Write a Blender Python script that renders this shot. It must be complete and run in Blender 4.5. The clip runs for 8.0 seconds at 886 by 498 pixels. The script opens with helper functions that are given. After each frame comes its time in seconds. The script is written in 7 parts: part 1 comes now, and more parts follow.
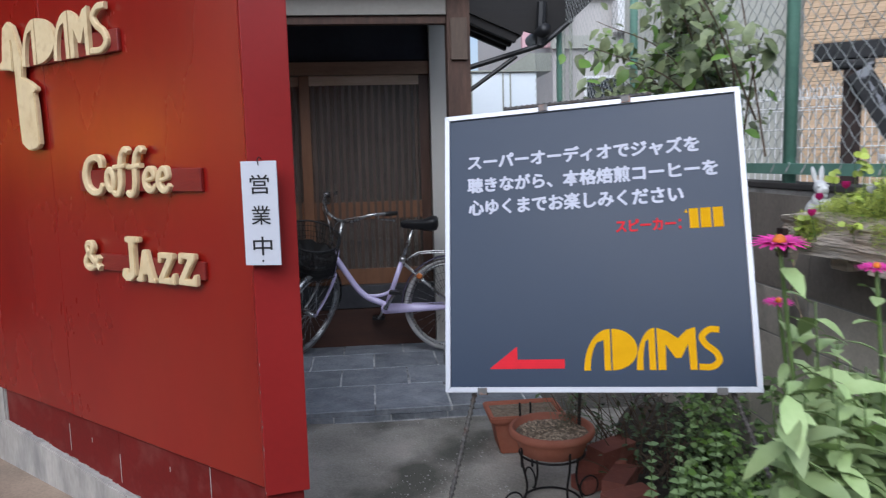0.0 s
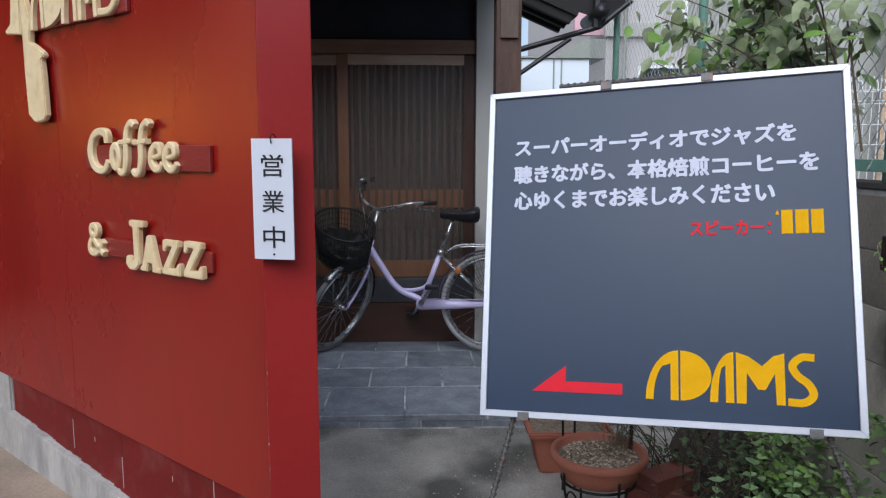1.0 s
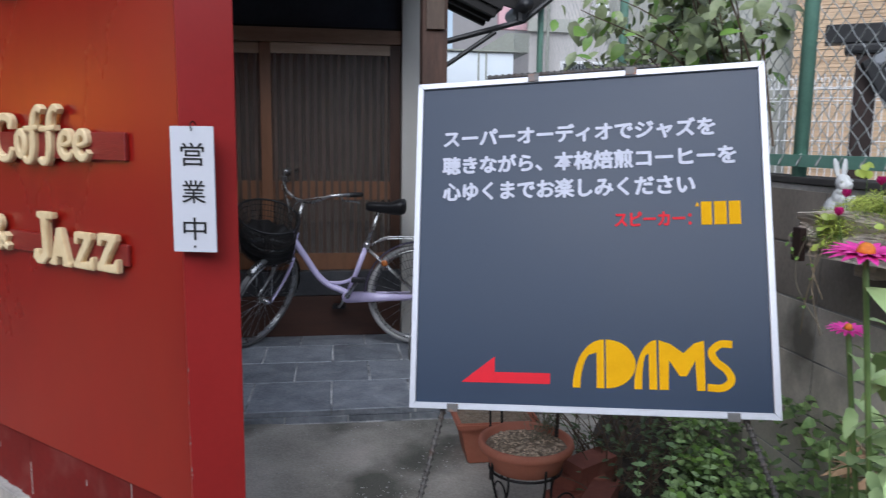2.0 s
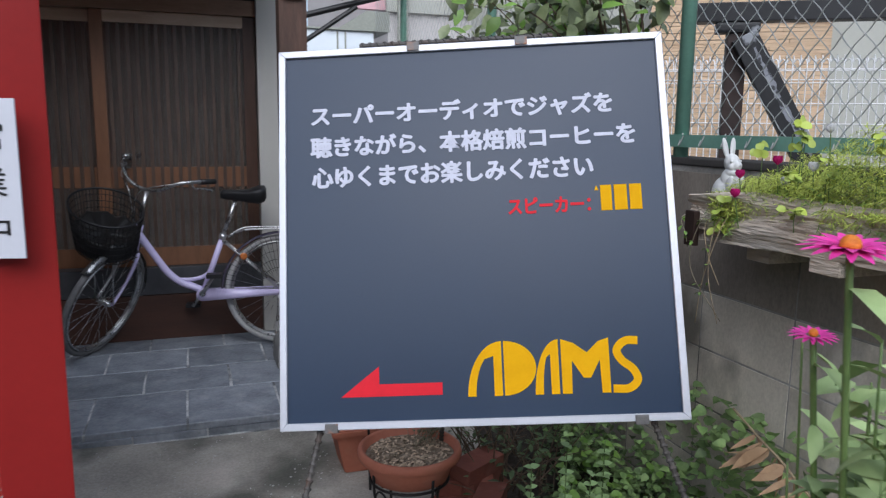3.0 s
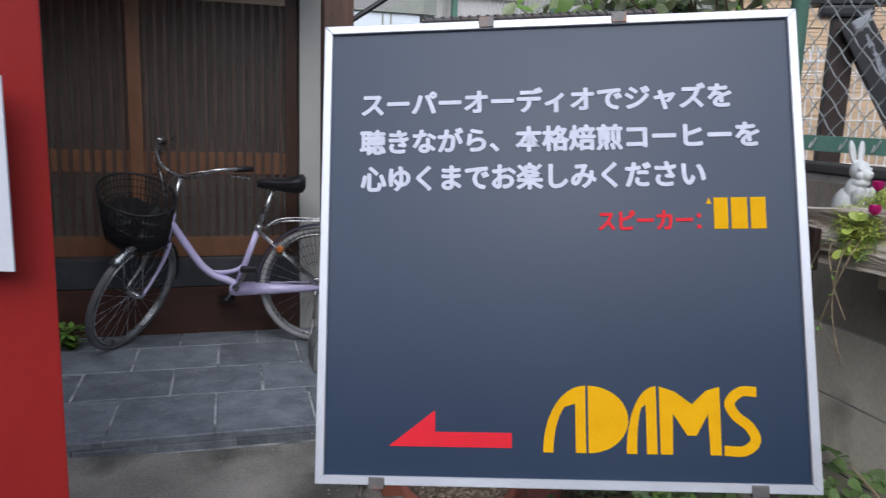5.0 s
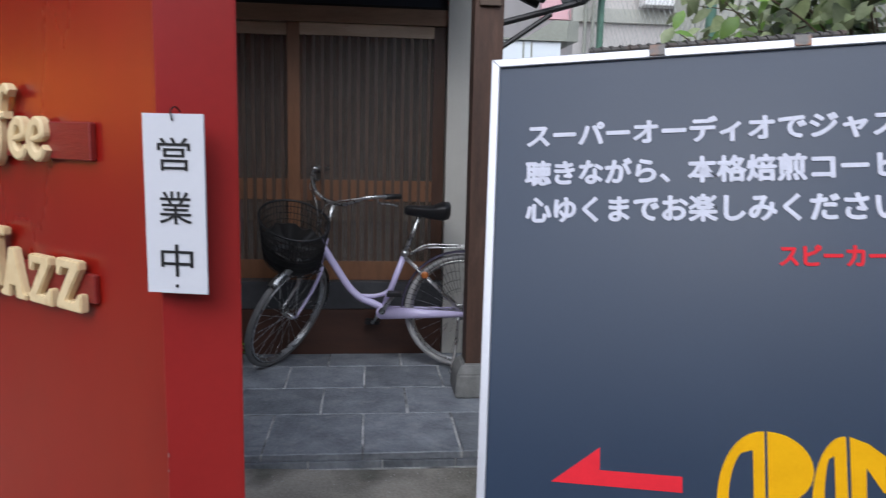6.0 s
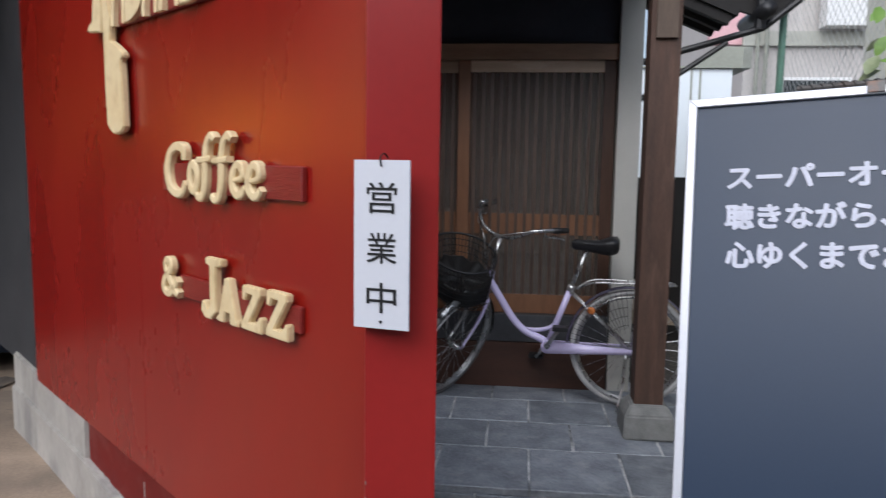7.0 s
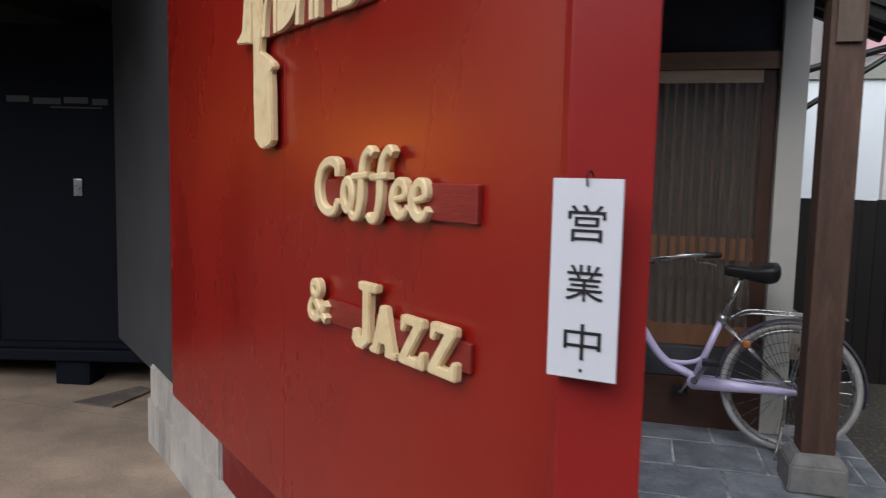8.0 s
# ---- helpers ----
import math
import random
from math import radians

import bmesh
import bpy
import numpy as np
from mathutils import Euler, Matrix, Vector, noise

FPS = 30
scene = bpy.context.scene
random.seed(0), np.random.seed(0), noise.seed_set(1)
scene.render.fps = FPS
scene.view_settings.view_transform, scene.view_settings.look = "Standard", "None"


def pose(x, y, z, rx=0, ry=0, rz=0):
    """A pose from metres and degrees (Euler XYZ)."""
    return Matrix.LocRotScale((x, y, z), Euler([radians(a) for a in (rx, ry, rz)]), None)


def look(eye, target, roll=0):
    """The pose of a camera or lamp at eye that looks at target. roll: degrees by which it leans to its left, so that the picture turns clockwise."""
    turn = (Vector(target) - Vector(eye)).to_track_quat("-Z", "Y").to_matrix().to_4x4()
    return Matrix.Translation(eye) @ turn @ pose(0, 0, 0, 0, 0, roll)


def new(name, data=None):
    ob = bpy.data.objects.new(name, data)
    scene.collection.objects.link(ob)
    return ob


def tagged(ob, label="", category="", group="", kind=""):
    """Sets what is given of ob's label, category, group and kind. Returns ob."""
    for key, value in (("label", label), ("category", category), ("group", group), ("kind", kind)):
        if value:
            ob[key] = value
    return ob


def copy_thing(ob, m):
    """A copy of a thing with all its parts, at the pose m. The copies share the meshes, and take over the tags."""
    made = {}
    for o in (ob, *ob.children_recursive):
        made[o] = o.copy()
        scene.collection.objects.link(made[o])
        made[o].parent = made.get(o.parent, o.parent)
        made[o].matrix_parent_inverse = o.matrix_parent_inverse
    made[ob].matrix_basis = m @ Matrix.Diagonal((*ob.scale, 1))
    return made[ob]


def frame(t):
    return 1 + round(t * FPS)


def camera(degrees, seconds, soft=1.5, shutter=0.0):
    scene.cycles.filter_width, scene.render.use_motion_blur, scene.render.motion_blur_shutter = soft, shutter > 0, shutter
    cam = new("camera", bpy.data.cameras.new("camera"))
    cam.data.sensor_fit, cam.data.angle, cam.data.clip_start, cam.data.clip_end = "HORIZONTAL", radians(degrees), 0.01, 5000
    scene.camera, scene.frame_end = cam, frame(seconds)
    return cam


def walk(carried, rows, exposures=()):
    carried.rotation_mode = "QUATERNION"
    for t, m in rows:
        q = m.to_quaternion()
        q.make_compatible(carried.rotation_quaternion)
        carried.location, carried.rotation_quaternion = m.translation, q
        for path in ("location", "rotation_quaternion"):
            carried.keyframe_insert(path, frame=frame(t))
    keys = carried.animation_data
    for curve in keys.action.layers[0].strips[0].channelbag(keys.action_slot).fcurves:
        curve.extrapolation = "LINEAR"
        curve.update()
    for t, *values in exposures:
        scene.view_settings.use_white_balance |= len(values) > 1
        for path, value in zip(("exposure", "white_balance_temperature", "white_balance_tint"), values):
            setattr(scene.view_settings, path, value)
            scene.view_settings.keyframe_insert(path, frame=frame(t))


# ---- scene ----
cam = camera(61.8, 8.0, soft=1.2, shutter=0.35)
PATH = [
    (0, (0.07, 0.944, 1.34), (0.266, 2.92, 1.1), -1.5),
    (0.5, (0.09, 1.18, 1.336), (0.188, 3.163, 1.093), -0.5),
    (1, (0.11, 1.279, 1.323), (0.192, 3.259, 1.056), 0.1),
    (1.5, (0.092, 1.3, 1.321), (0.235, 3.276, 1.043), 0.2),
    (2, (0.102, 1.298, 1.317), (0.385, 3.257, 1.032), 0.7),
    (2.2, (0.104, 1.309, 1.313), (0.473, 3.254, 1.026), 1.0),
    (3.3, (0.134, 1.7, 1.302), (0.825, 3.546, 0.962), 0.6),
    (3.5, (0.166, 1.785, 1.313), (0.869, 3.623, 0.959), 0.8),
    (4, (0.183, 1.871, 1.313), (0.893, 3.703, 0.94), 1.4),
    (4.2, (0.176, 1.872, 1.316), (0.876, 3.708, 0.945), 1.7),
    (5.3, (0.131, 1.894, 1.313), (0.585, 3.81, 0.965), 1.7),
    (5.5, (0.119, 1.9, 1.312), (0.503, 3.834, 0.98), 1.5),
    (6, (0.082, 1.901, 1.322), (0.284, 3.868, 1.02), 1.3),
    (6.5, (0.027, 1.892, 1.34), (0.037, 3.872, 1.068), 1.3),
    (7, (0.002, 1.888, 1.347), (-0.206, 3.863, 1.115), 0.9),
    (7.5, (-0.05, 1.922, 1.348), (-0.45, 3.871, 1.145), 1.0),
    (8, (-0.192, 2.071, 1.348), (-0.678, 4.001, 1.153), 1.3),
]
walk(cam, [(t, look(eye, target, roll)) for t, eye, target, roll in PATH],
     exposures=[(0, 0.13, 5600, 10), (2, 0.13, 5600, 10), (4, 0.16, 5750, 10), (5.5, 0.16, 5750, 10), (7.5, 0.21, 5980, 10), (8, 0.01, 6050, 10)])

# ---- world and light: an overcast day ----
world = bpy.data.worlds.new("overcast_sky")
scene.world = world
world.use_nodes = True
wn, wl = world.node_tree.nodes, world.node_tree.links
sky = wn.new("ShaderNodeTexSky")
sky.sky_type, sky.sun_disc = "NISHITA", False
sky.sun_elevation, sky.sun_rotation = radians(41), radians(197)
sky.dust_density = 3.0
grey_sky = wn.new("ShaderNodeHueSaturation")
grey_sky.inputs["Saturation"].default_value = 0.6
wl.new(sky.outputs[0], grey_sky.inputs["Color"])
wl.new(grey_sky.outputs[0], wn["Background"].inputs["Color"])
wn["Background"].inputs["Strength"].default_value = 0.14
sun = new("sun", bpy.data.lights.new("sun", "SUN"))
sun.data.energy, sun.data.angle, sun.data.color = 1.9, radians(75), (1.0, 0.98, 0.96)
sun.matrix_basis = look((-1.7, -5.6, 5.0), (0, 0, 0))


# ---- materials ----
def mat(name, a, b=None, rough=0.6, metal=0.0, scale=8.0, fine=90.0, bump=0.15, depth=0.004, spots=None, vary=0.0, coat=0.0, spec=0.5, stretch=(1, 1, 1), coords="Object", isle=0.0):
    """Two colours mixed by coarse and fine noise, with relief; spots: (colour, scale, amount, from, to); vary: lightness by object; isle: by piece."""
    m = bpy.data.materials.new(name)
    m.use_nodes = True
    n, l = m.node_tree.nodes, m.node_tree.links
    p = n["Principled BSDF"]
    b = b or tuple(c * 0.72 for c in a)
    tc, mp = n.new("ShaderNodeTexCoord"), n.new("ShaderNodeMapping")
    mp.inputs["Scale"].default_value = stretch
    l.new(tc.outputs[coords], mp.inputs["Vector"])
    big, small = n.new("ShaderNodeTexNoise"), n.new("ShaderNodeTexNoise")
    for t, sc in ((big, scale), (small, fine)):
        t.inputs["Scale"].default_value, t.inputs["Detail"].default_value = sc, 6.0
        l.new(mp.outputs[0], t.inputs["Vector"])
    add = n.new("ShaderNodeMath")
    add.operation = "MULTIPLY_ADD"
    l.new(small.outputs["Fac"], add.inputs[0])
    add.inputs[1].default_value = 0.45
    l.new(big.outputs["Fac"], add.inputs[2])
    ramp = n.new("ShaderNodeMapRange")
    ramp.inputs["From Min"].default_value, ramp.inputs["From Max"].default_value = 0.45, 1.0
    l.new(add.outputs[0], ramp.inputs["Value"])
    mix = n.new("ShaderNodeMix")
    mix.data_type = "RGBA"
    mix.inputs["A"].default_value, mix.inputs["B"].default_value = (*b, 1), (*a, 1)
    l.new(ramp.outputs[0], mix.inputs["Factor"])
    colour = mix.outputs["Result"]
    if spots:
        sn, sr, sm = n.new("ShaderNodeTexNoise"), n.new("ShaderNodeMapRange"), n.new("ShaderNodeMix")
        sn.inputs["Scale"].default_value, sn.inputs["Detail"].default_value = spots[1], 8.0
        l.new(mp.outputs[0], sn.inputs["Vector"])
        sr.inputs["From Min"].default_value, sr.inputs["From Max"].default_value = spots[3:5] if len(spots) > 3 else (0.52, 0.74)
        sr.inputs["To Max"].default_value = spots[2]
        l.new(sn.outputs["Fac"], sr.inputs["Value"])
        sm.data_type = "RGBA"
        l.new(sr.outputs[0], sm.inputs["Factor"])
        l.new(colour, sm.inputs["A"])
        sm.inputs["B"].default_value = (*spots[0], 1)
        colour = sm.outputs["Result"]
    if vary or isle:
        hs, mr = n.new("ShaderNodeHueSaturation"), n.new("ShaderNodeMapRange")
        src = n.new("ShaderNodeObjectInfo").outputs["Random"] if vary else n.new("ShaderNodeNewGeometry").outputs["Random Per Island"]
        k = vary or isle
        mr.inputs["To Min"].default_value, mr.inputs["To Max"].default_value = 1 - k, 1 + k
        l.new(src, mr.inputs["Value"])
        l.new(mr.outputs[0], hs.inputs["Value"])
        l.new(colour, hs.inputs["Color"])
        colour = hs.outputs["Color"]
    l.new(colour, p.inputs["Base Color"])
    p.inputs["Metallic"].default_value = metal
    rr = n.new("ShaderNodeMapRange")
    rr.inputs["To Min"].default_value, rr.inputs["To Max"].default_value = max(rough - 0.1, 0.03), min(rough + 0.1, 1)
    l.new(big.outputs["Fac"], rr.inputs["Value"])
    l.new(rr.outputs[0], p.inputs["Roughness"])
    p.inputs["Coat Weight"].default_value = coat
    p.inputs["Specular IOR Level"].default_value = spec
    if bump:
        bp = n.new("ShaderNodeBump")
        bp.inputs["Strength"].default_value, bp.inputs["Distance"].default_value = bump, depth
        l.new(add.outputs[0], bp.inputs["Height"])
        l.new(bp.outputs[0], p.inputs["Normal"])
    return m


def glass_mat(name, tint, rough=0.05, through_light=0.9):
    m = bpy.data.materials.new(name)
    m.use_nodes = True
    p = m.node_tree.nodes["Principled BSDF"]
    p.inputs["Base Color"].default_value = (*tint, 1)
    p.inputs["Roughness"].default_value = rough
    p.inputs["Transmission Weight"].default_value = through_light
    p.inputs["IOR"].default_value = 1.45
    return m


M_RED = mat("red_gloss_paint", (0.27, 0.0080, 0.0042), (0.205, 0.0060, 0.0034), rough=0.28, spec=0.68, scale=2.2, fine=12, bump=0.025, depth=0.004, stretch=(1, 1, 0.45), spots=((0.29, 0.030, 0.009), 1.7, 0.35))
M_REDPOST = mat("dark_red_paint", (0.3221, 0.01812, 0.0161), (0.2617, 0.01476, 0.01342), rough=0.34, spec=0.5, scale=3, fine=50, bump=0.08)
M_REDBASE = mat("weathered_red_paint", (0.17, 0.013, 0.011), (0.125, 0.010, 0.009), rough=0.6, spec=0.2, scale=6, fine=60, bump=0.3, spots=((0.30, 0.12, 0.10), 9, 0.25))
M_PLAQUE = mat("red_painted_wood", (0.24, 0.02, 0.014), (0.17, 0.014, 0.012), rough=0.45, scale=5, fine=40, bump=0.5, stretch=(1, 1, 6))
M_CREAM = mat("cream_carved_wood", (0.80, 0.66, 0.40), (0.68, 0.52, 0.28), rough=0.6, scale=9, fine=60, bump=0.5, depth=0.004, spots=((0.5, 0.34, 0.16), 30, 0.5))
M_FOOT = mat("whitewashed_concrete", (0.5, 0.475, 0.435), (0.27, 0.255, 0.23), rough=0.85, scale=5, fine=70, bump=0.5, stretch=(1, 1, 0.35), spots=((0.14, 0.14, 0.14), 7, 0.75))
M_GREYWALL = mat("dark_grey_render", (0.06, 0.06, 0.0625), (0.0375, 0.0375, 0.04), rough=0.9, spec=0.2, scale=4, fine=120, bump=0.4)
M_ASPHALT = mat("worn_street_concrete", (0.125, 0.115, 0.10), (0.06, 0.055, 0.048), rough=0.9, scale=1.6, fine=110, bump=0.7, depth=0.006, spots=((0.34, 0.30, 0.25), 45, 0.6))
M_ROAD = mat("dark_street_asphalt", (0.065, 0.064, 0.062), (0.035, 0.035, 0.034), rough=0.9, scale=1.2, fine=140, bump=0.6, depth=0.006, spots=((0.12, 0.118, 0.11), 60, 0.6))
M_APRON = mat("stained_apron_concrete", (0.53, 0.49, 0.43), (0.19, 0.178, 0.15), rough=0.75, scale=3.1, fine=95, bump=1.0, depth=0.012, spots=((0.075, 0.076, 0.06), 1.9, 0.85, 0.50, 0.63))
M_PASSAGE = mat("blotchy_tan_concrete", (0.4, 0.305, 0.225), (0.19, 0.145, 0.108), rough=0.85, scale=2.6, fine=80, bump=0.4, spots=((0.15, 0.125, 0.1), 3.1, 0.6))
M_PLATE = mat("dirty_brown_plate", (0.15, 0.125, 0.105), (0.09, 0.075, 0.063), rough=0.7, scale=6, fine=60, bump=0.4, spots=((0.30, 0.24, 0.18), 8, 0.7))
M_SLATE = mat("dark_slate_tile", (0.3441, 0.3674, 0.3999), (0.1302, 0.1442, 0.1655), rough=0.44, scale=7, fine=55, bump=1.0, depth=0.009, vary=0.2, spots=((0.42, 0.43, 0.44), 11, 0.55, 0.55, 0.72))
M_STEP = mat("dark_step_stone", (0.075, 0.077, 0.082), (0.035, 0.036, 0.04), rough=0.5, scale=5, fine=45, bump=0.4)
M_GROUT = mat("pale_grout", (0.80, 0.80, 0.79), (0.24, 0.24, 0.245), rough=0.9, scale=9, fine=100, spots=((0.12, 0.125, 0.13), 5, 0.9, 0.48, 0.62))
M_DOORWOOD = mat("brown_door_wood", (0.26, 0.125, 0.062), (0.155, 0.072, 0.037), rough=0.42, scale=3, fine=26, bump=0.25, stretch=(6, 6, 1), spots=((0.05, 0.025, 0.013), 3, 0.4))
M_HEAD = mat("brown_head_timber", (0.3822, 0.2457, 0.1638), (0.2366, 0.1456, 0.09464), rough=0.4, scale=3, fine=26, bump=0.25, stretch=(1, 6, 6))
# base paler than the other rails: the glare on it is in the colour
M_TOPRAIL = mat("polished_glare_top_rail", (0.56, 0.43, 0.31), (0.44, 0.33, 0.23), rough=0.26, scale=3, fine=26, bump=0.1, stretch=(1, 6, 6))
M_SLAT = mat("dark_slat_wood", (0.11, 0.07124, 0.05029), (0.05867, 0.03771, 0.02723), rough=0.42, scale=4, fine=40, bump=0.2, stretch=(6, 6, 1))
M_KICK = mat("red_brown_kick_board", (0.0868, 0.0372, 0.02294), (0.0496, 0.0217, 0.01364), rough=0.5, scale=3, fine=40, bump=0.3, stretch=(1, 6, 6))
M_POST = mat("weathered_post_timber", (0.115, 0.062, 0.042), (0.05, 0.028, 0.02), rough=0.7, scale=3, fine=40, bump=0.6, stretch=(7, 7, 1), spots=((0.17, 0.1, 0.07), 5, 0.5))
M_DARKWOOD = mat("blackened_timber", (0.018, 0.015, 0.013), (0.009, 0.008, 0.008), rough=0.75, scale=3, fine=40, bump=0.5, stretch=(1, 6, 6))
M_PLASTER = mat("off_white_plaster", (0.58, 0.57, 0.52), (0.49, 0.48, 0.44), rough=0.85, scale=3, fine=140, bump=0.25)
M_STONE = mat("granite_foot", (0.30, 0.30, 0.285), (0.17, 0.17, 0.165), rough=0.8, scale=18, fine=160, bump=0.5)
M_BOARD = mat("slate_grey_board", (0.022, 0.039, 0.074), (0.019, 0.034, 0.065), rough=0.34, spec=0.34, scale=2.5, fine=200, bump=0.04)
M_ALU = mat("aluminium_frame", (0.58, 0.59, 0.63), (0.5, 0.51, 0.55), rough=0.38, metal=0.35, scale=5, fine=150, bump=0.08)
M_CLIP = mat("grey_steel_clip", (0.16, 0.155, 0.15), (0.10, 0.095, 0.09), rough=0.55, metal=0.5, scale=30, fine=200, spots=((0.42, 0.15, 0.05), 25, 0.9))
M_CHALKW = mat("white_vinyl_letters", (0.62, 0.63, 0.72), (0.50, 0.51, 0.59), rough=0.6, scale=50, fine=200, bump=0.1)
M_CHALKR = mat("red_vinyl", (0.70, 0.018, 0.032), (0.60, 0.016, 0.028), rough=0.55, spec=0.15, scale=20, fine=200, bump=0.05)
M_CHALKY = mat("yellow_vinyl", (0.76, 0.40, 0.002), (0.68, 0.35, 0.0015), rough=0.7, spec=0.03, scale=20, fine=200, bump=0.05)
M_REBAR = mat("rusty_reinforcing_bar", (0.144, 0.135, 0.126), (0.06, 0.054, 0.048), rough=0.7, metal=0.4, scale=30, fine=180, bump=0.4, spots=((0.16, 0.07, 0.035), 20, 0.5))
M_WHITE = mat("white_plastic_plate", (0.66, 0.67, 0.72), (0.62, 0.63, 0.68), rough=0.4, scale=3, fine=90, bump=0.03)
M_INK = mat("black_ink", (0.012, 0.012, 0.013), rough=0.5, bump=0)
M_STEEL = mat("bright_steel", (0.62, 0.62, 0.62), (0.45, 0.45, 0.45), rough=0.28, metal=0.95, scale=20, fine=150, bump=0.03)
M_LAVENDER = mat("lavender_enamel", (0.70, 0.63, 0.90), (0.64, 0.57, 0.85), rough=0.26, scale=6, fine=90, bump=0.03, coat=0.4)
M_GUARD = mat("dark_lavender_guard", (0.20, 0.18, 0.27), (0.12, 0.11, 0.17), rough=0.25, scale=6, fine=90, bump=0.03, coat=0.5)
M_TYRE = mat("worn_grey_tyre", (0.55, 0.54, 0.53), (0.36, 0.36, 0.36), rough=0.8, scale=12, fine=120, bump=0.3)
M_BLACKPL = mat("black_plastic", (0.016, 0.016, 0.018), (0.01, 0.01, 0.011), rough=0.45, scale=10, fine=120, bump=0.1)
M_BASKET = mat("dark_basket_wire", (0.014, 0.013, 0.013), (0.008, 0.008, 0.008), rough=0.4, scale=10, fine=90, bump=0.1)
M_AMBER = mat("amber_reflector", (0.62, 0.2, 0.05), rough=0.2, bump=0)
M_TERRA = mat("terracotta", (0.46, 0.165, 0.10), (0.36, 0.12, 0.07), rough=0.75, scale=6, fine=80, bump=0.25, spots=((0.42, 0.24, 0.17), 8, 0.35))
M_CHIP = mat("dry_bark_chip", (0.62, 0.49, 0.35), (0.26, 0.19, 0.13), rough=0.9, scale=60, fine=200, isle=0.5)
M_SOIL = mat("potting_soil", (0.33, 0.25, 0.17), (0.13, 0.095, 0.065), rough=0.95, scale=40, fine=220, bump=1.0, depth=0.012, spots=((0.4, 0.35, 0.28), 90, 0.8))
M_BEDSOIL = mat("dark_bed_soil", (0.055, 0.043, 0.033), (0.025, 0.02, 0.016), rough=0.95, scale=14, fine=120, bump=1.0, depth=0.012, spots=((0.14, 0.10, 0.07), 40, 0.6))
M_IRON = mat("black_iron_wire", (0.018, 0.016, 0.016), (0.012, 0.011, 0.011), rough=0.55, metal=0.4, scale=20, fine=150, bump=0.1)
M_BRICK = mat("red_brick", (0.26, 0.085, 0.055), (0.17, 0.055, 0.04), rough=0.85, scale=10, fine=110, bump=0.6, vary=0.2, spots=((0.35, 0.22, 0.18), 12, 0.3))
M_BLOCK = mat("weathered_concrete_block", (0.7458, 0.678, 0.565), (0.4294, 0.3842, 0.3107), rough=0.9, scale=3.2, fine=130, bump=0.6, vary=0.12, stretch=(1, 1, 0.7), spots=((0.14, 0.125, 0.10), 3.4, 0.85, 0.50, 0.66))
# upper courses: mildew, and the trough's shade put into the colour
M_BLOCKDK = mat("mildewed_shaded_block", (0.33, 0.285, 0.235), (0.14, 0.12, 0.098), rough=0.92, scale=3.2, fine=130, bump=0.6, vary=0.15, stretch=(1, 1, 0.5), spots=((0.035, 0.033, 0.027), 2.4, 0.8))
M_MORTAR = mat("grey_mortar", (0.62, 0.61, 0.58), (0.36, 0.35, 0.33), rough=0.95, scale=6, fine=120, bump=0.4)
M_JOINT = mat("stained_joint_mortar", (0.52, 0.50, 0.46), (0.24, 0.225, 0.20), rough=0.95, scale=6, fine=120, bump=0.4, spots=((0.10, 0.095, 0.08), 3, 0.9, 0.46, 0.58))
M_CAP = mat("dark_wall_cap", (0.075, 0.068, 0.062), (0.04, 0.036, 0.033), rough=0.9, scale=6, fine=90, bump=0.5)
M_GREEN = mat("green_fence_paint", (0.22, 0.40, 0.31), (0.14, 0.29, 0.22), rough=0.45, scale=6, fine=90, bump=0.1, spots=((0.12, 0.2, 0.15), 8, 0.4))
M_WIRE = mat("galvanised_wire", (0.52, 0.53, 0.51), (0.34, 0.35, 0.33), rough=0.5, metal=0.15, scale=20, fine=100, bump=0.0)
M_WHITEWIRE = mat("white_coated_wire", (0.86, 0.86, 0.85), (0.76, 0.76, 0.75), rough=0.5, scale=20, fine=100, bump=0.0)
M_BLACKPAINT = mat("worn_black_paint", (0.022, 0.022, 0.024), (0.013, 0.013, 0.014), rough=0.5, scale=5, fine=70, bump=0.3, spots=((0.34, 0.35, 0.37), 6.5, 1.0, 0.60, 0.64))
M_BARE = mat("bare_grey_metal", (0.34, 0.35, 0.38), (0.20, 0.205, 0.22), rough=0.6, scale=8, fine=60, bump=0.3, spots=((0.03, 0.03, 0.032), 22, 0.95, 0.50, 0.54))
M_BROWNPOST = mat("dark_brown_post", (0.045, 0.024, 0.019), (0.024, 0.013, 0.010), rough=0.6, scale=5, fine=70, bump=0.3)
M_REED = mat("tan_reed", (0.62, 0.46, 0.30), (0.42, 0.29, 0.18), rough=0.8, scale=6, fine=60, bump=0.4, isle=0.22, stretch=(0.6, 0.6, 14))
M_PALEWALL = mat("pale_green_grey_wall", (0.493, 0.493, 0.4335), (0.425, 0.425, 0.374), rough=0.85, scale=2, fine=60, bump=0.2)
M_BEIGE = mat("beige_tower_render", (0.6035, 0.5733, 0.5507), (0.513, 0.4828, 0.4602), rough=0.85, scale=0.4, fine=12, bump=0.2, depth=0.02)
M_OPPOSITE = mat("grey_beige_render", (0.56, 0.54, 0.51), (0.46, 0.44, 0.41), rough=0.85, scale=0.8, fine=14, bump=0.2)
M_WARMREFLECT = mat("orange_reflector_render", (0.90, 0.56, 0.24), (0.80, 0.49, 0.20), rough=0.85, scale=0.5, fine=8, bump=0.2)
M_TANBRICK = mat("orange_tan_brick", (0.74, 0.36, 0.16), (0.56, 0.26, 0.11), rough=0.85, scale=0.7, fine=9, bump=0.3)
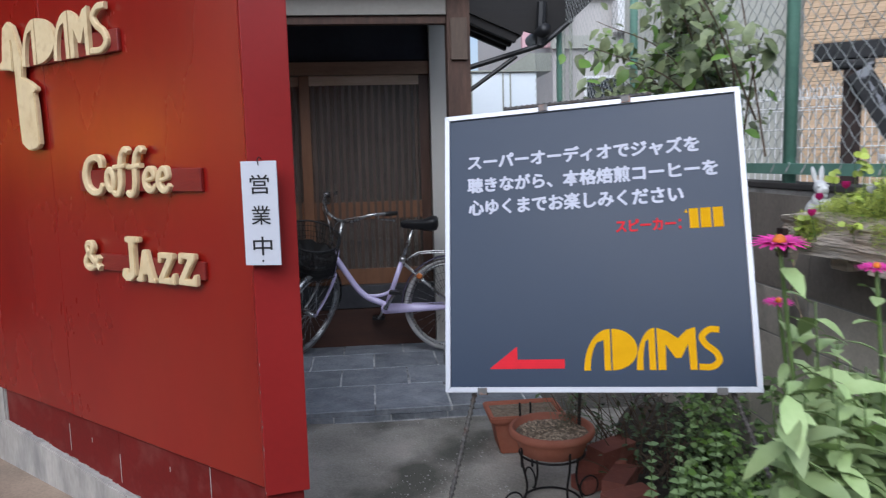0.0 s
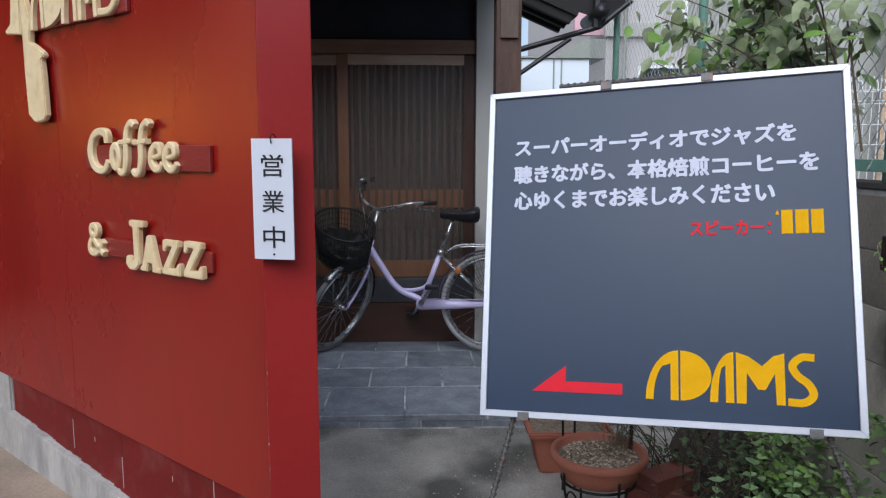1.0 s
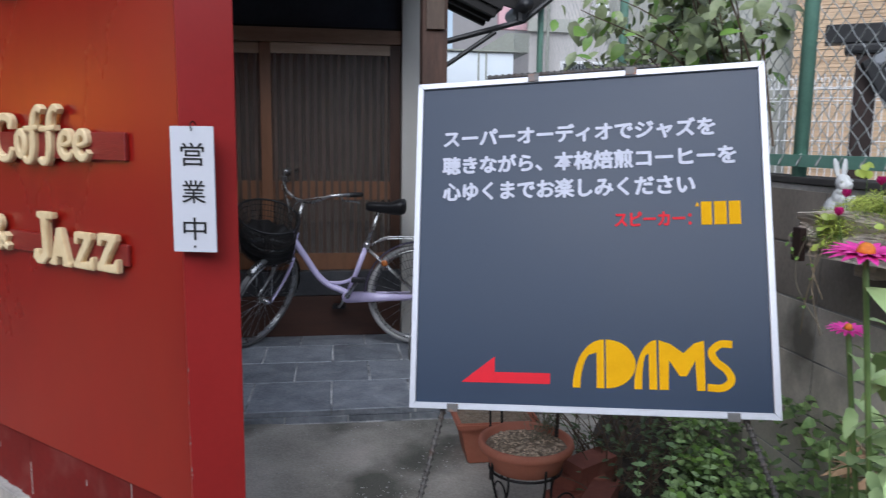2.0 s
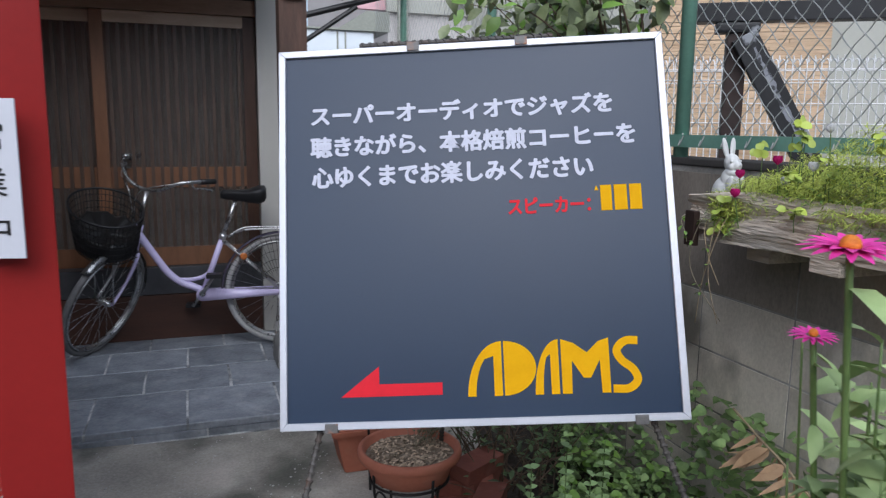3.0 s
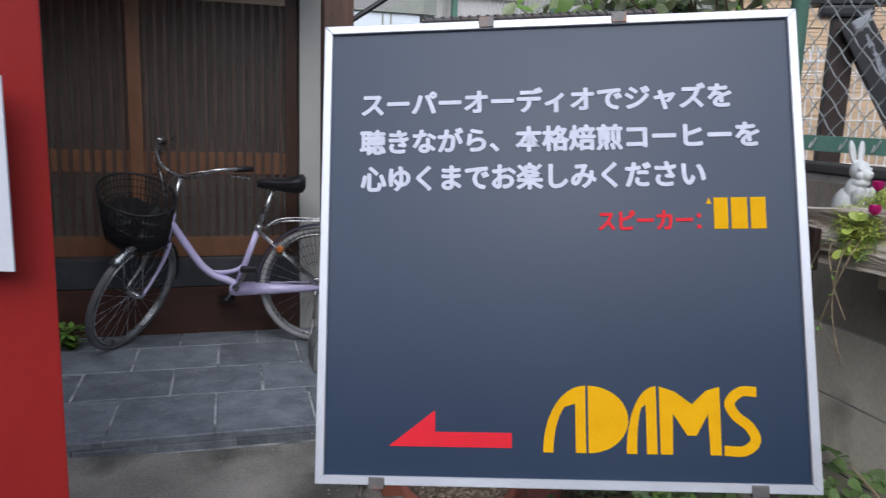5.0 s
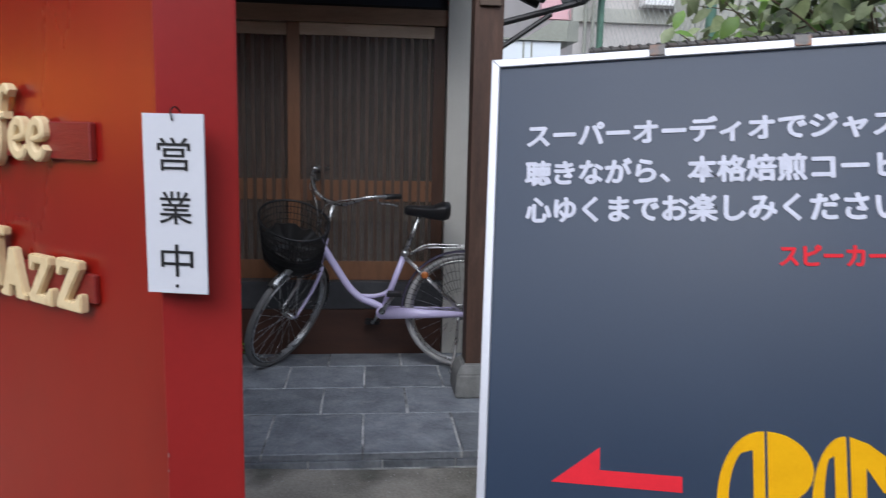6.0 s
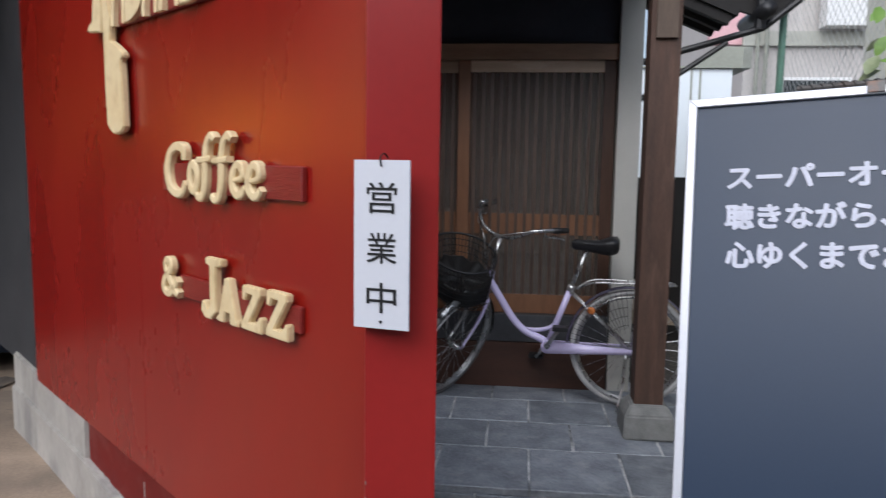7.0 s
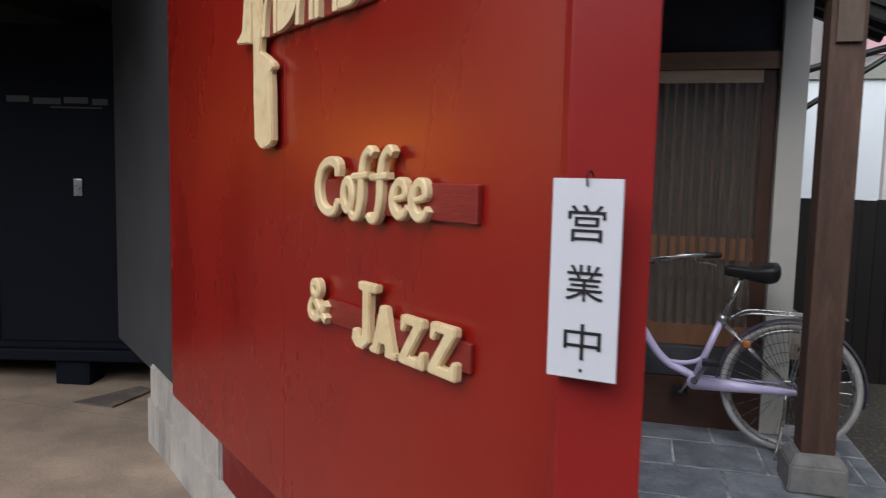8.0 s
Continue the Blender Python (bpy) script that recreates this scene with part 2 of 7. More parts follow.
M_PALEBLUE = mat("pale_blue_sheet", (0.84, 0.89, 0.92), (0.79, 0.85, 0.89), rough=0.6, scale=0.8, fine=20, bump=0.1)
M_PINK = mat("faded_pink_wall", (0.68, 0.425, 0.4505), (0.595, 0.357, 0.3825), rough=0.8, scale=1, fine=20, bump=0.1)
M_GLASSDK = mat("dark_window_glass", (0.05, 0.06, 0.065), (0.03, 0.035, 0.04), rough=0.12, scale=1, fine=8, bump=0)
M_ROOFDK = mat("grey_metal_roof", (0.20, 0.215, 0.215), (0.14, 0.15, 0.15), rough=0.6, scale=2, fine=30, bump=0.3)
M_LEANTO = mat("grey_green_sheet", (0.36, 0.37, 0.31), (0.25, 0.26, 0.22), rough=0.6, scale=2, fine=30, bump=0.3)
M_TROUGH = mat("weathered_grey_log", (0.84, 0.73, 0.60), (0.40, 0.32, 0.245), rough=0.85, scale=2.6, fine=15, bump=1.0, depth=0.03, stretch=(8, 1.1, 8), spots=((0.5, 0.46, 0.4), 5, 0.5))
M_RABBIT = mat("white_figurine", (0.74, 0.74, 0.72), (0.60, 0.60, 0.58), rough=0.55, scale=14, fine=120, bump=0.3, spots=((0.35, 0.34, 0.32), 16, 0.35))
M_LEAF = mat("vine_leaf", (0.32, 0.36, 0.19), (0.135, 0.175, 0.07), rough=0.42, scale=12, fine=60, bump=0.2, isle=0.6)
M_LEAFLT = mat("bright_leaf", (0.20, 0.33, 0.055), (0.11, 0.22, 0.035), rough=0.5, scale=12, fine=60, bump=0.2, isle=0.4)
M_IVY = mat("ivy_leaf", (0.30, 0.42, 0.15), (0.11, 0.19, 0.055), rough=0.5, scale=14, fine=60, bump=0.2, isle=0.5)
# darker green with the shade low in the growth put into it
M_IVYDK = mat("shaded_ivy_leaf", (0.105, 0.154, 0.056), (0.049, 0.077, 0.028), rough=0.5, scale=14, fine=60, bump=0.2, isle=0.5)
M_SHOOT = mat("pale_shoot_leaf", (0.40, 0.55, 0.26), (0.27, 0.41, 0.16), rough=0.5, scale=14, fine=60, bump=0.2, isle=0.2)
M_FERN = mat("feathery_green", (0.53, 0.57, 0.11), (0.35, 0.43, 0.065), rough=0.65, scale=14, fine=60, bump=0.1, isle=0.28)
M_YELLEAF = mat("yellow_green_leaf", (0.48, 0.56, 0.10), (0.34, 0.44, 0.07), rough=0.5, scale=14, fine=60, bump=0.1, isle=0.3)
M_ZLEAF = mat("zinnia_leaf", (0.42, 0.53, 0.24), (0.27, 0.38, 0.14), rough=0.55, scale=14, fine=60, bump=0.2, isle=0.3)
M_STEM = mat("green_stem", (0.16, 0.24, 0.07), (0.1, 0.16, 0.05), rough=0.6, scale=20, fine=80, bump=0.1)
M_TENDRIL = mat("dry_pale_tendril", (0.30, 0.26, 0.18), (0.2, 0.17, 0.11), rough=0.8, scale=20, fine=90, bump=0.1)
M_STILE = mat("dark_stile_wood", (0.085, 0.042, 0.026), (0.048, 0.024, 0.015), rough=0.42, scale=3, fine=26, bump=0.25, stretch=(6, 6, 1))
M_TYREGREY = mat("grey_front_tyre", (0.22, 0.215, 0.21), (0.12, 0.12, 0.12), rough=0.8, scale=12, fine=120, bump=0.3)
M_TWIG = mat("brown_twig", (0.16, 0.11, 0.07), (0.09, 0.06, 0.04), rough=0.8, scale=20, fine=90, bump=0.3)
M_PETAL = mat("magenta_petal", (0.80, 0.06, 0.40), (0.68, 0.035, 0.30), rough=0.55, scale=30, fine=120, bump=0.1, isle=0.15)
M_PETALDK = mat("crimson_petal", (0.62, 0.012, 0.20), (0.48, 0.01, 0.15), rough=0.55, scale=30, fine=120, bump=0.1)
M_PETALW = mat("white_petal", (0.80, 0.80, 0.80), (0.72, 0.72, 0.74), rough=0.55, scale=30, fine=120, bump=0.1)
M_PETALYL = mat("yellow_green_petal", (0.70, 0.62, 0.05), (0.55, 0.52, 0.05), rough=0.55, scale=30, fine=120, bump=0.1)
M_ORANGE = mat("orange_flower_eye", (0.75, 0.25, 0.02), (0.55, 0.14, 0.01), rough=0.7, scale=80, fine=200, bump=0.6)
M_STRAW = mat("dry_straw_stem", (0.46, 0.36, 0.23), (0.30, 0.22, 0.13), rough=0.8, scale=20, fine=90, bump=0.3)
M_DEAD = mat("withered_leaf", (0.46, 0.31, 0.18), (0.28, 0.17, 0.09), rough=0.8, scale=14, fine=60, bump=0.3)
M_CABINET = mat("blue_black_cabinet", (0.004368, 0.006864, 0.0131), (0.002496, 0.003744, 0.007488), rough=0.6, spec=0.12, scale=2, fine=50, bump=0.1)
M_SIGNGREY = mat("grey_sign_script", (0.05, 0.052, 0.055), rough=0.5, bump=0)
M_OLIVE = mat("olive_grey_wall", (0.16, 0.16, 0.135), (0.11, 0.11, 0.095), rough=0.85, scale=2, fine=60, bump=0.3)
M_NAMEPLATE = mat("old_name_board", (0.16, 0.115, 0.085), (0.09, 0.065, 0.05), rough=0.8, scale=5, fine=60, bump=0.5, stretch=(6, 6, 1))
M_CEIL = mat("black_porch_boards", (0.05, 0.055, 0.075), (0.03, 0.033, 0.047), rough=0.8, scale=3, fine=30, bump=0.3)
M_BEAM = mat("pale_lintel_paint", (0.36, 0.34, 0.30), (0.28, 0.26, 0.23), rough=0.7, scale=3, fine=50, bump=0.2)
M_DOORGLASS = glass_mat("door_glass", (0.80, 0.75, 0.70), 0.07, 0.94)
gn, gl = M_DOORGLASS.node_tree.nodes, M_DOORGLASS.node_tree.links
rib, ribc, ribb = gn.new("ShaderNodeTexWave"), gn.new("ShaderNodeTexCoord"), gn.new("ShaderNodeBump")
rib.inputs["Scale"].default_value, rib.inputs["Distortion"].default_value = 14.0, 0.6
ribb.inputs["Strength"].default_value, ribb.inputs["Distance"].default_value = 0.10, 0.004
gl.new(ribc.outputs["Object"], rib.inputs["Vector"])
gl.new(rib.outputs["Fac"], ribb.inputs["Height"])
gl.new(ribb.outputs[0], gn["Principled BSDF"].inputs["Normal"])
M_INSIDE = mat("dim_interior_wall", (0.3672, 0.2983, 0.2295), (0.2295, 0.1836, 0.1377), rough=0.9, scale=2, fine=50, bump=0.1)


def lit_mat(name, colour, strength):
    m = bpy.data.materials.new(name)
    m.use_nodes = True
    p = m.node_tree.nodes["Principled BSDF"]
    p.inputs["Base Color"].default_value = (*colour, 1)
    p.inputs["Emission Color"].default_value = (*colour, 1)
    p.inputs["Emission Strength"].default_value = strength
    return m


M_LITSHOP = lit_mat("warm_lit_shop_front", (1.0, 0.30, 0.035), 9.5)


# ---- building helpers ----
OFF = {}


def thing(name, label="", category="", at=(0, 0, 0), group="", kind="", m=None):
    """An Empty at the thing's base. Its parts are given in world places, or, with a pose m, in its own."""
    ob = new(name)
    ob.empty_display_size = 0.1
    ob.matrix_basis = m if m is not None else Matrix.Translation(at)
    OFF[ob] = Matrix.Identity(4) if m is not None else Matrix.Translation([-c for c in at])
    return tagged(ob, label, category, group, kind)


def mesh_of(name, src, material, off=None, smooth=False):
    if isinstance(src, bmesh.types.BMesh):
        me = bpy.data.meshes.new(name)
        bmesh.ops.recalc_face_normals(src, faces=src.faces)
        src.to_mesh(me)
        src.free()
    else:
        me = src
    if off is not None:
        me.transform(off)
    if material:
        me.materials.clear()
        me.materials.append(material)
    me.polygons.foreach_set("use_smooth", [smooth] * len(me.polygons))
    return me


def part(name, bm, material, parent, label="", smooth=False, kind=""):
    ob = new(name, mesh_of(name, bm, material, OFF[parent], smooth))
    ob.parent = parent
    OFF[ob] = OFF[parent]
    return tagged(ob, label, kind=kind)


def whole(name, bm, material, label, category, kind="", group="", smooth=False):
    """A thing or piece of the setting that is one mesh, in world places."""
    ob = new(name, mesh_of(name, bm, material, None, smooth))
    OFF[ob] = Matrix.Identity(4)
    return tagged(ob, label, category, group, kind)


def B():
    return bmesh.new()


def box(bm, c, size, rot=None, bevel=0.0):
    m = Matrix.Translation(c) @ (rot.to_4x4() if rot else Matrix.Identity(4)) @ Matrix.Diagonal((*size, 1))
    r = bmesh.ops.create_cube(bm, size=1, matrix=m)
    if bevel:
        edges = list({e for v in r["verts"] for e in v.link_edges})
        bmesh.ops.bevel(bm, geom=edges, offset=bevel, segments=2, profile=0.7, affect="EDGES")
    return bm


def span(bm, x0, x1, y0, y1, z0, z1, bevel=0.0):
    return box(bm, ((x0 + x1) / 2, (y0 + y1) / 2, (z0 + z1) / 2), (abs(x1 - x0), abs(y1 - y0), abs(z1 - z0)), None, bevel)


def tube(bm, pts, r, seg=8, closed=False):
    """A round bar along points; r is one radius or one for each point."""
    pts = [Vector(p) for p in pts]
    n = len(pts)
    rings = []
    up = None
    for i, p in enumerate(pts):
        a = pts[(i - 1) % n] if closed or i else p
        b = pts[(i + 1) % n] if closed or i < n - 1 else p
        d = (b - a).normalized()
        if up is None:
            up = d.orthogonal().normalized()
        up = (up - d * up.dot(d)).normalized()
        side = d.cross(up)
        rad = r[i] if isinstance(r, (list, tuple)) else r
        rings.append([bm.verts.new(p + rad * (math.cos(k) * up + math.sin(k) * side)) for k in (2 * math.pi * j / seg for j in range(seg))])
    for i in range(n if closed else n - 1):
        A, C = rings[i], rings[(i + 1) % n]
        for j in range(seg):
            bm.faces.new((A[j], A[(j + 1) % seg], C[(j + 1) % seg], C[j]))
    if not closed:
        bm.faces.new(rings[0][::-1]), bm.faces.new(rings[-1])
    return bm


def curve_pts(ctrl, n=8):
    """Points on a smooth line through the control points."""
    c = [Vector(p) for p in ctrl]
    c = [2 * c[0] - c[1]] + c + [2 * c[-1] - c[-2]]
    out = []
    for i in range(1, len(c) - 2):
        for k in range(n):
            t = k / n
            out.append(0.5 * (2 * c[i] + (c[i + 1] - c[i - 1]) * t + (2 * c[i - 1] - 5 * c[i] + 4 * c[i + 1] - c[i + 2]) * t * t + (3 * c[i] - c[i - 1] - 3 * c[i + 1] + c[i + 2]) * t ** 3))
    return out + [c[-2]]


def lathe(bm, profile, seg=32, at=(0, 0, 0), sx=1.0, sy=1.0):
    rings = [[bm.verts.new((at[0] + sx * r * math.cos(2 * math.pi * j / seg), at[1] + sy * r * math.sin(2 * math.pi * j / seg), at[2] + z)) for j in range(seg)] for r, z in profile]
    for A, C in zip(rings, rings[1:]):
        for j in range(seg):
            bm.faces.new((A[j], A[(j + 1) % seg], C[(j + 1) % seg], C[j]))
    bm.faces.new(rings[0][::-1]), bm.faces.new(rings[-1])
    return bm


def prism(bm, outline, z0, z1, m=None):
    """A flat outline in x and y, with thickness, at a pose."""
    lo = [bm.verts.new((x, y, z0)) for x, y in outline]
    hi = [bm.verts.new((x, y, z1)) for x, y in outline]
    bm.faces.new(lo[::-1]), bm.faces.new(hi)
    k = len(outline)
    for i in range(k):
        bm.faces.new((lo[i], lo[(i + 1) % k], hi[(i + 1) % k], hi[i]))
    if m is not None:
        bmesh.ops.transform(bm, matrix=m, verts=lo + hi)
    return bm


def band(bm, pts, width, z0, z1, m=None, soft=0.004, closed=False):
    """A ribbon of one or of varying width along points in x and y, with thickness and softened upper edges."""
    pts = [Vector((p[0], p[1], 0)) for p in pts]
    n = len(pts)
    rings = []
    for i, p in enumerate(pts):
        a = pts[(i - 1) % n] if closed or i else p
        c = pts[(i + 1) % n] if closed or i < n - 1 else p
        d = (c - a).normalized()
        side = Vector((-d.y, d.x, 0))
        h = (width[i] if isinstance(width, (list, tuple)) else width) / 2
        k = min(soft, h * 0.6)
        prof = ((-h, z0), (-h, z1 - k), (-h + k, z1), (h - k, z1), (h, z1 - k), (h, z0)) if soft else ((-h, z0), (-h, z1), (h, z1), (h, z0))
        rings.append([bm.verts.new(p + side * o + Vector((0, 0, z))) for o, z in prof])
    q = len(rings[0])
    for i in range(n if closed else n - 1):
        A, C = rings[i], rings[(i + 1) % n]
        for j in range(q):
            bm.faces.new((A[j], A[(j + 1) % q], C[(j + 1) % q], C[j]))
    if not closed:
        bm.faces.new(rings[0][::-1]), bm.faces.new(rings[-1])
    if m is not None:
        bmesh.ops.transform(bm, matrix=m, verts=[v for r in rings for v in r])
    return bm


def arch_band(a, b, y0, y1):
    """A leaning arch that ends in a straight right side, as an outline."""
    w = 0.21 * abs(b - a) if abs(b - a) > 0.1 else 0.019 * (1 if b > a else -1)
    w = abs(w) * (1 if b > a else -1)
    k = abs(w) * 1.5
    turn = (1.5, 1.35, 1.2, 1.05, 0.9, 0.75, 0.6, 0.45, 0.3, 0.15, 0.0)
    outer = [(b + (a - b) * math.sin(t), y0 + (y1 - y0) * math.cos(t)) for t in turn]
    inner = [(b - w - (b - a - 2 * w) * math.sin(t), y0 + (y1 - y0 - k) * math.cos(t)) for t in (0.5, 0.65, 0.8, 0.95, 1.1, 1.25, 1.4, 1.5)]
    return [(a, y0)] + outer + [(b, y0), (b - w, y0), (b - w, y1 - k - 0.005)] + inner + [(a + w, y0)]


def half_disc(a, b, y0, y1):
    return [(a, y1), (a, y0)] + [(a + (b - a) * math.sin(t), (y0 + y1) / 2 - (y1 - y0) / 2 * math.cos(t)) for t in (0.15 * k for k in range(1, 21))]


def double_arch(a, b, y0, y1):
    f = lambda x, y: (a + (b - a) * x, y0 + (y1 - y0) * y)
    return [f(*p) for p in ((0, 0), (0, 1), (0.26, 0.92), (0.54, 0.74), (0.78, 0.94), (1, 1), (1, 0), (0.82, 0), (0.80, 0.60), (0.60, 0.28), (0.45, 0.28), (0.22, 0.60), (0.20, 0))]


def wave_band(a, b, y0, y1):
    """A bent ribbon: a list of Vectors for band()."""
    f = lambda x, y: (a + (b - a) * x, y0 + (y1 - y0) * y, 0)
    return curve_pts([f(*p) for p in ((0.92, 0.93), (0.5, 0.93), (0.2, 0.77), (0.35, 0.58), (0.7, 0.42), (0.85, 0.22), (0.55, 0.07), (0.02, 0.07))], 5)


def text_mesh(body, x0, x1, y0, y1, m, thick=0.001, fat=0.0, bevel=0.0, bold=0.0, lean=0.0):
    """Writing that fills the box x0..x1, y0..y1 of the pose m, as a mesh."""
    cu = bpy.data.curves.new("writing", "FONT")
    cu.body, cu.extrude, cu.offset, cu.bevel_depth, cu.resolution_u = body, 0.02, fat, bevel, 3
    cu.shear = lean
    ob = new("writing", cu)
    bpy.context.view_layer.update()
    me = bpy.data.meshes.new_from_object(ob.evaluated_get(bpy.context.evaluated_depsgraph_get()))
    bpy.data.objects.remove(ob)
    bpy.data.curves.remove(cu)
    co = np.empty(len(me.vertices) * 3)
    me.vertices.foreach_get("co", co)
    co = co.reshape(-1, 3)
    lo, hi = co.min(0), co.max(0)
    co = (co - lo) / (hi - lo)
    co = co * np.array([x1 - x0, y1 - y0, thick]) + np.array([x0, y0, 0])
    me.vertices.foreach_set("co", co.ravel())
    if bold:
        bm = B()
        for k, (dx, dy) in enumerate(((0, 0), (bold, 0), (-bold, 0), (0, bold * 0.8), (0, -bold * 0.8))):
            t = me.copy()
            t.transform(Matrix.Translation((dx, dy, 0.00012 * k)))
            bm.from_mesh(t)
            bpy.data.meshes.remove(t)
        bm.to_mesh(me)
        bm.free()
    me.transform(m)
    return me


def characters(parent, body, x0, x1, y0, y1, m, bold, material, label):
    """A line of full-width characters, each a part, filling the box x0..x1, y0..y1."""
    bm = B()
    bm.from_mesh(text_mesh(body, x0, x1, y0, y1, Matrix.Identity(4), 0.0012, fat=0.010, bold=bold))
    bm.verts.ensure_lookup_table()
    n = len(body)
    w = (x1 - x0) / (n - 0.1)
    cell, seen = [0] * len(bm.verts), set()
    for v in bm.verts:
        if v.index in seen:
            continue
        stack, isle = [v], []
        seen.add(v.index)
        while stack:
            a = stack.pop()
            isle.append(a)
            for e in a.link_edges:
                o = e.other_vert(a)
                if o.index not in seen:
                    seen.add(o.index)
                    stack.append(o)
        c = (min(a.co.x for a in isle) + max(a.co.x for a in isle)) / 2
        k = min(max(int((c - x0 + 0.05 * w) / w), 0), n - 1)
        for a in isle:
            cell[a.index] = k
    for k in range(n):
        me = bpy.data.meshes.new("character")
        pick = [f for f in bm.faces if cell[f.verts[0].index] == k]
        order = {}
        for f in pick:
            for v in f.verts:
                order.setdefault(v.index, len(order))
        me.from_pydata([bm.verts[i].co[:] for i in order], [], [[order[v.index] for v in f.verts] for f in pick])
        me.transform(m)
        if pick:
            part("character", me, material, parent, label)
    bm.free()


def rnd(a, b):
    return random.uniform(a, b)


class Leaves:
    """Gathers many small folded leaf blades into one mesh."""

    def __init__(self):
        self.v, self.f = [], []

    def leaf(self, p, d, up, length, width, curl=0.2, shape="oval"):
        d = Vector(d).normalized()
        side = d.cross(Vector(up))
        side = side.normalized() if side.length > 1e-4 else d.orthogonal().normalized()
        nrm = side.cross(d).normalized()
        prof = {"oval": ((0, 0.06), (0.3, 0.85), (0.6, 1.0), (0.85, 0.55), (1, 0.0)),
                "heart": ((0, 0.5), (0.18, 1.0), (0.45, 0.95), (0.75, 0.5), (1, 0.0)),
                "blade": ((0, 0.5), (0.3, 1.0), (0.6, 0.8), (0.85, 0.4), (1, 0.0)),
                "disc": ((0, 0.35), (0.2, 0.85), (0.5, 1.0), (0.8, 0.85), (1, 0.3)),
                "needle": ((0, 0.6), (0.5, 1.0), (1, 0.0))}[shape]
        p = Vector(p)
        n0 = len(self.v)
        for s, w in prof:
            c = p + d * (length * s) - nrm * (curl * length * s * s)
            for k in (-1, 0, 1):
                self.v.append(tuple(c + side * (k * w * width / 2) + nrm * (abs(k) * w * width * 0.12)))
        for i in range(len(prof) - 1):
            a = n0 + 3 * i
            self.f += [(a, a + 1, a + 4, a + 3), (a + 1, a + 2, a + 5, a + 4)]

    def mesh(self, name):
        me = bpy.data.meshes.new(name)
        me.from_pydata(self.v, [], self.f)
        me.update()
        return me


# ---- setting: ground, walls, porch ----
def ground_z(x, y):
    z = -0.07 - 0.06 * max(4.87 - y, 0) - 0.03 * min(x, 0) * min(max((y - 1.0) / 1.4, 0), 1)
    return max(z, -0.30)


def build_ground():
    bm = B()
    xs = [-400, -60, -14, -6, -4, -3, -2.4, -1.8, -1.2, -0.6, 0, 0.6, 1.2, 1.8, 2.4, 4, 8, 20, 80, 400]
    ys = [-400, -60, -10, -3, -1, 0, 1, 2, 2.5, 3, 3.5, 4, 4.5, 4.87, 5.5, 6.5, 9, 20, 80, 400]
    g = [[bm.verts.new((x, y, ground_z(max(min(x, 3), -5), max(y, 0)))) for x in xs] for y in ys]
    for a, c in zip(g, g[1:]):
        for i in range(len(xs) - 1):
            bm.faces.new((a[i], a[i + 1], c[i + 1], c[i]))
    # unseen strip, added to darken the board's reflection and the bounce
    road = B()
    span(road, -60, 60, -7.0, 0.35, -0.32, -0.288, 0.004)
    whole("road", road, M_ROAD, "unseen dark asphalt strip added to cut bounced light", "road", "structure")
    whole("ground", bm, M_ASPHALT, "worn grey-brown street concrete with pale grit", "ground", "structure")
    bm = B()
    for x0, x1, y0, y1 in ((-0.62, 1.66, 3.30, 4.846),):
        n = 10
        rows = [[bm.verts.new((x0 + (x1 - x0) * i / n, y0 + (y1 - y0) * j / n, ground_z(x0 + (x1 - x0) * i / n, y0 + (y1 - y0) * j / n) + 0.006)) for i in range(n + 1)] for j in range(n + 1)]
        for a, c in zip(rows, rows[1:]):
            for i in range(n):
                bm.faces.new((a[i], a[i + 1], c[i + 1], c[i]))
    whole("pavement", bm, M_APRON, "damp stained concrete apron before the porch step", "pavement", "structure")


build_ground()

# the lettered wall: WALL turns (along the wall to the left, up, out of the wall) into places
WALL_O = Vector((-0.27, 3.325, 0))
WALL_D, WALL_N = Vector((-0.762, 0.647, 0)).normalized(), Vector((-0.647, -0.762, 0)).normalized()


def wall_pt(u, z, out=0.0):
    return WALL_O + WALL_D * u + WALL_N * out + Vector((0, 0, z))


def wall_pose(u, z, out):
    """x runs along the wall as one reads, y up, z out of the wall."""
    m = Matrix((-WALL_D, Vector((0, 0, 1)), WALL_N)).transposed().to_4x4()
    return Matrix.Translation(wall_pt(u, z, out)) @ m


def wall_slab(bm, u0, u1, z00, z01, z10, z11, back, front):
    """A slab on the wall: bottom and top at u0 (z00, z01) and at u1 (z10, z11)."""
    v = [bm.verts.new(wall_pt(u, z, o)) for o in (back, front) for u, z in ((u0, z00), (u1, z10), (u1, z11), (u0, z01))]
    for f in ((0, 1, 2, 3), (4, 5, 6, 7), (0, 1, 5, 4), (1, 2, 6, 5), (2, 3, 7, 6), (3, 0, 4, 7)):
        bm.faces.new([v[i] for i in f])
    return bm


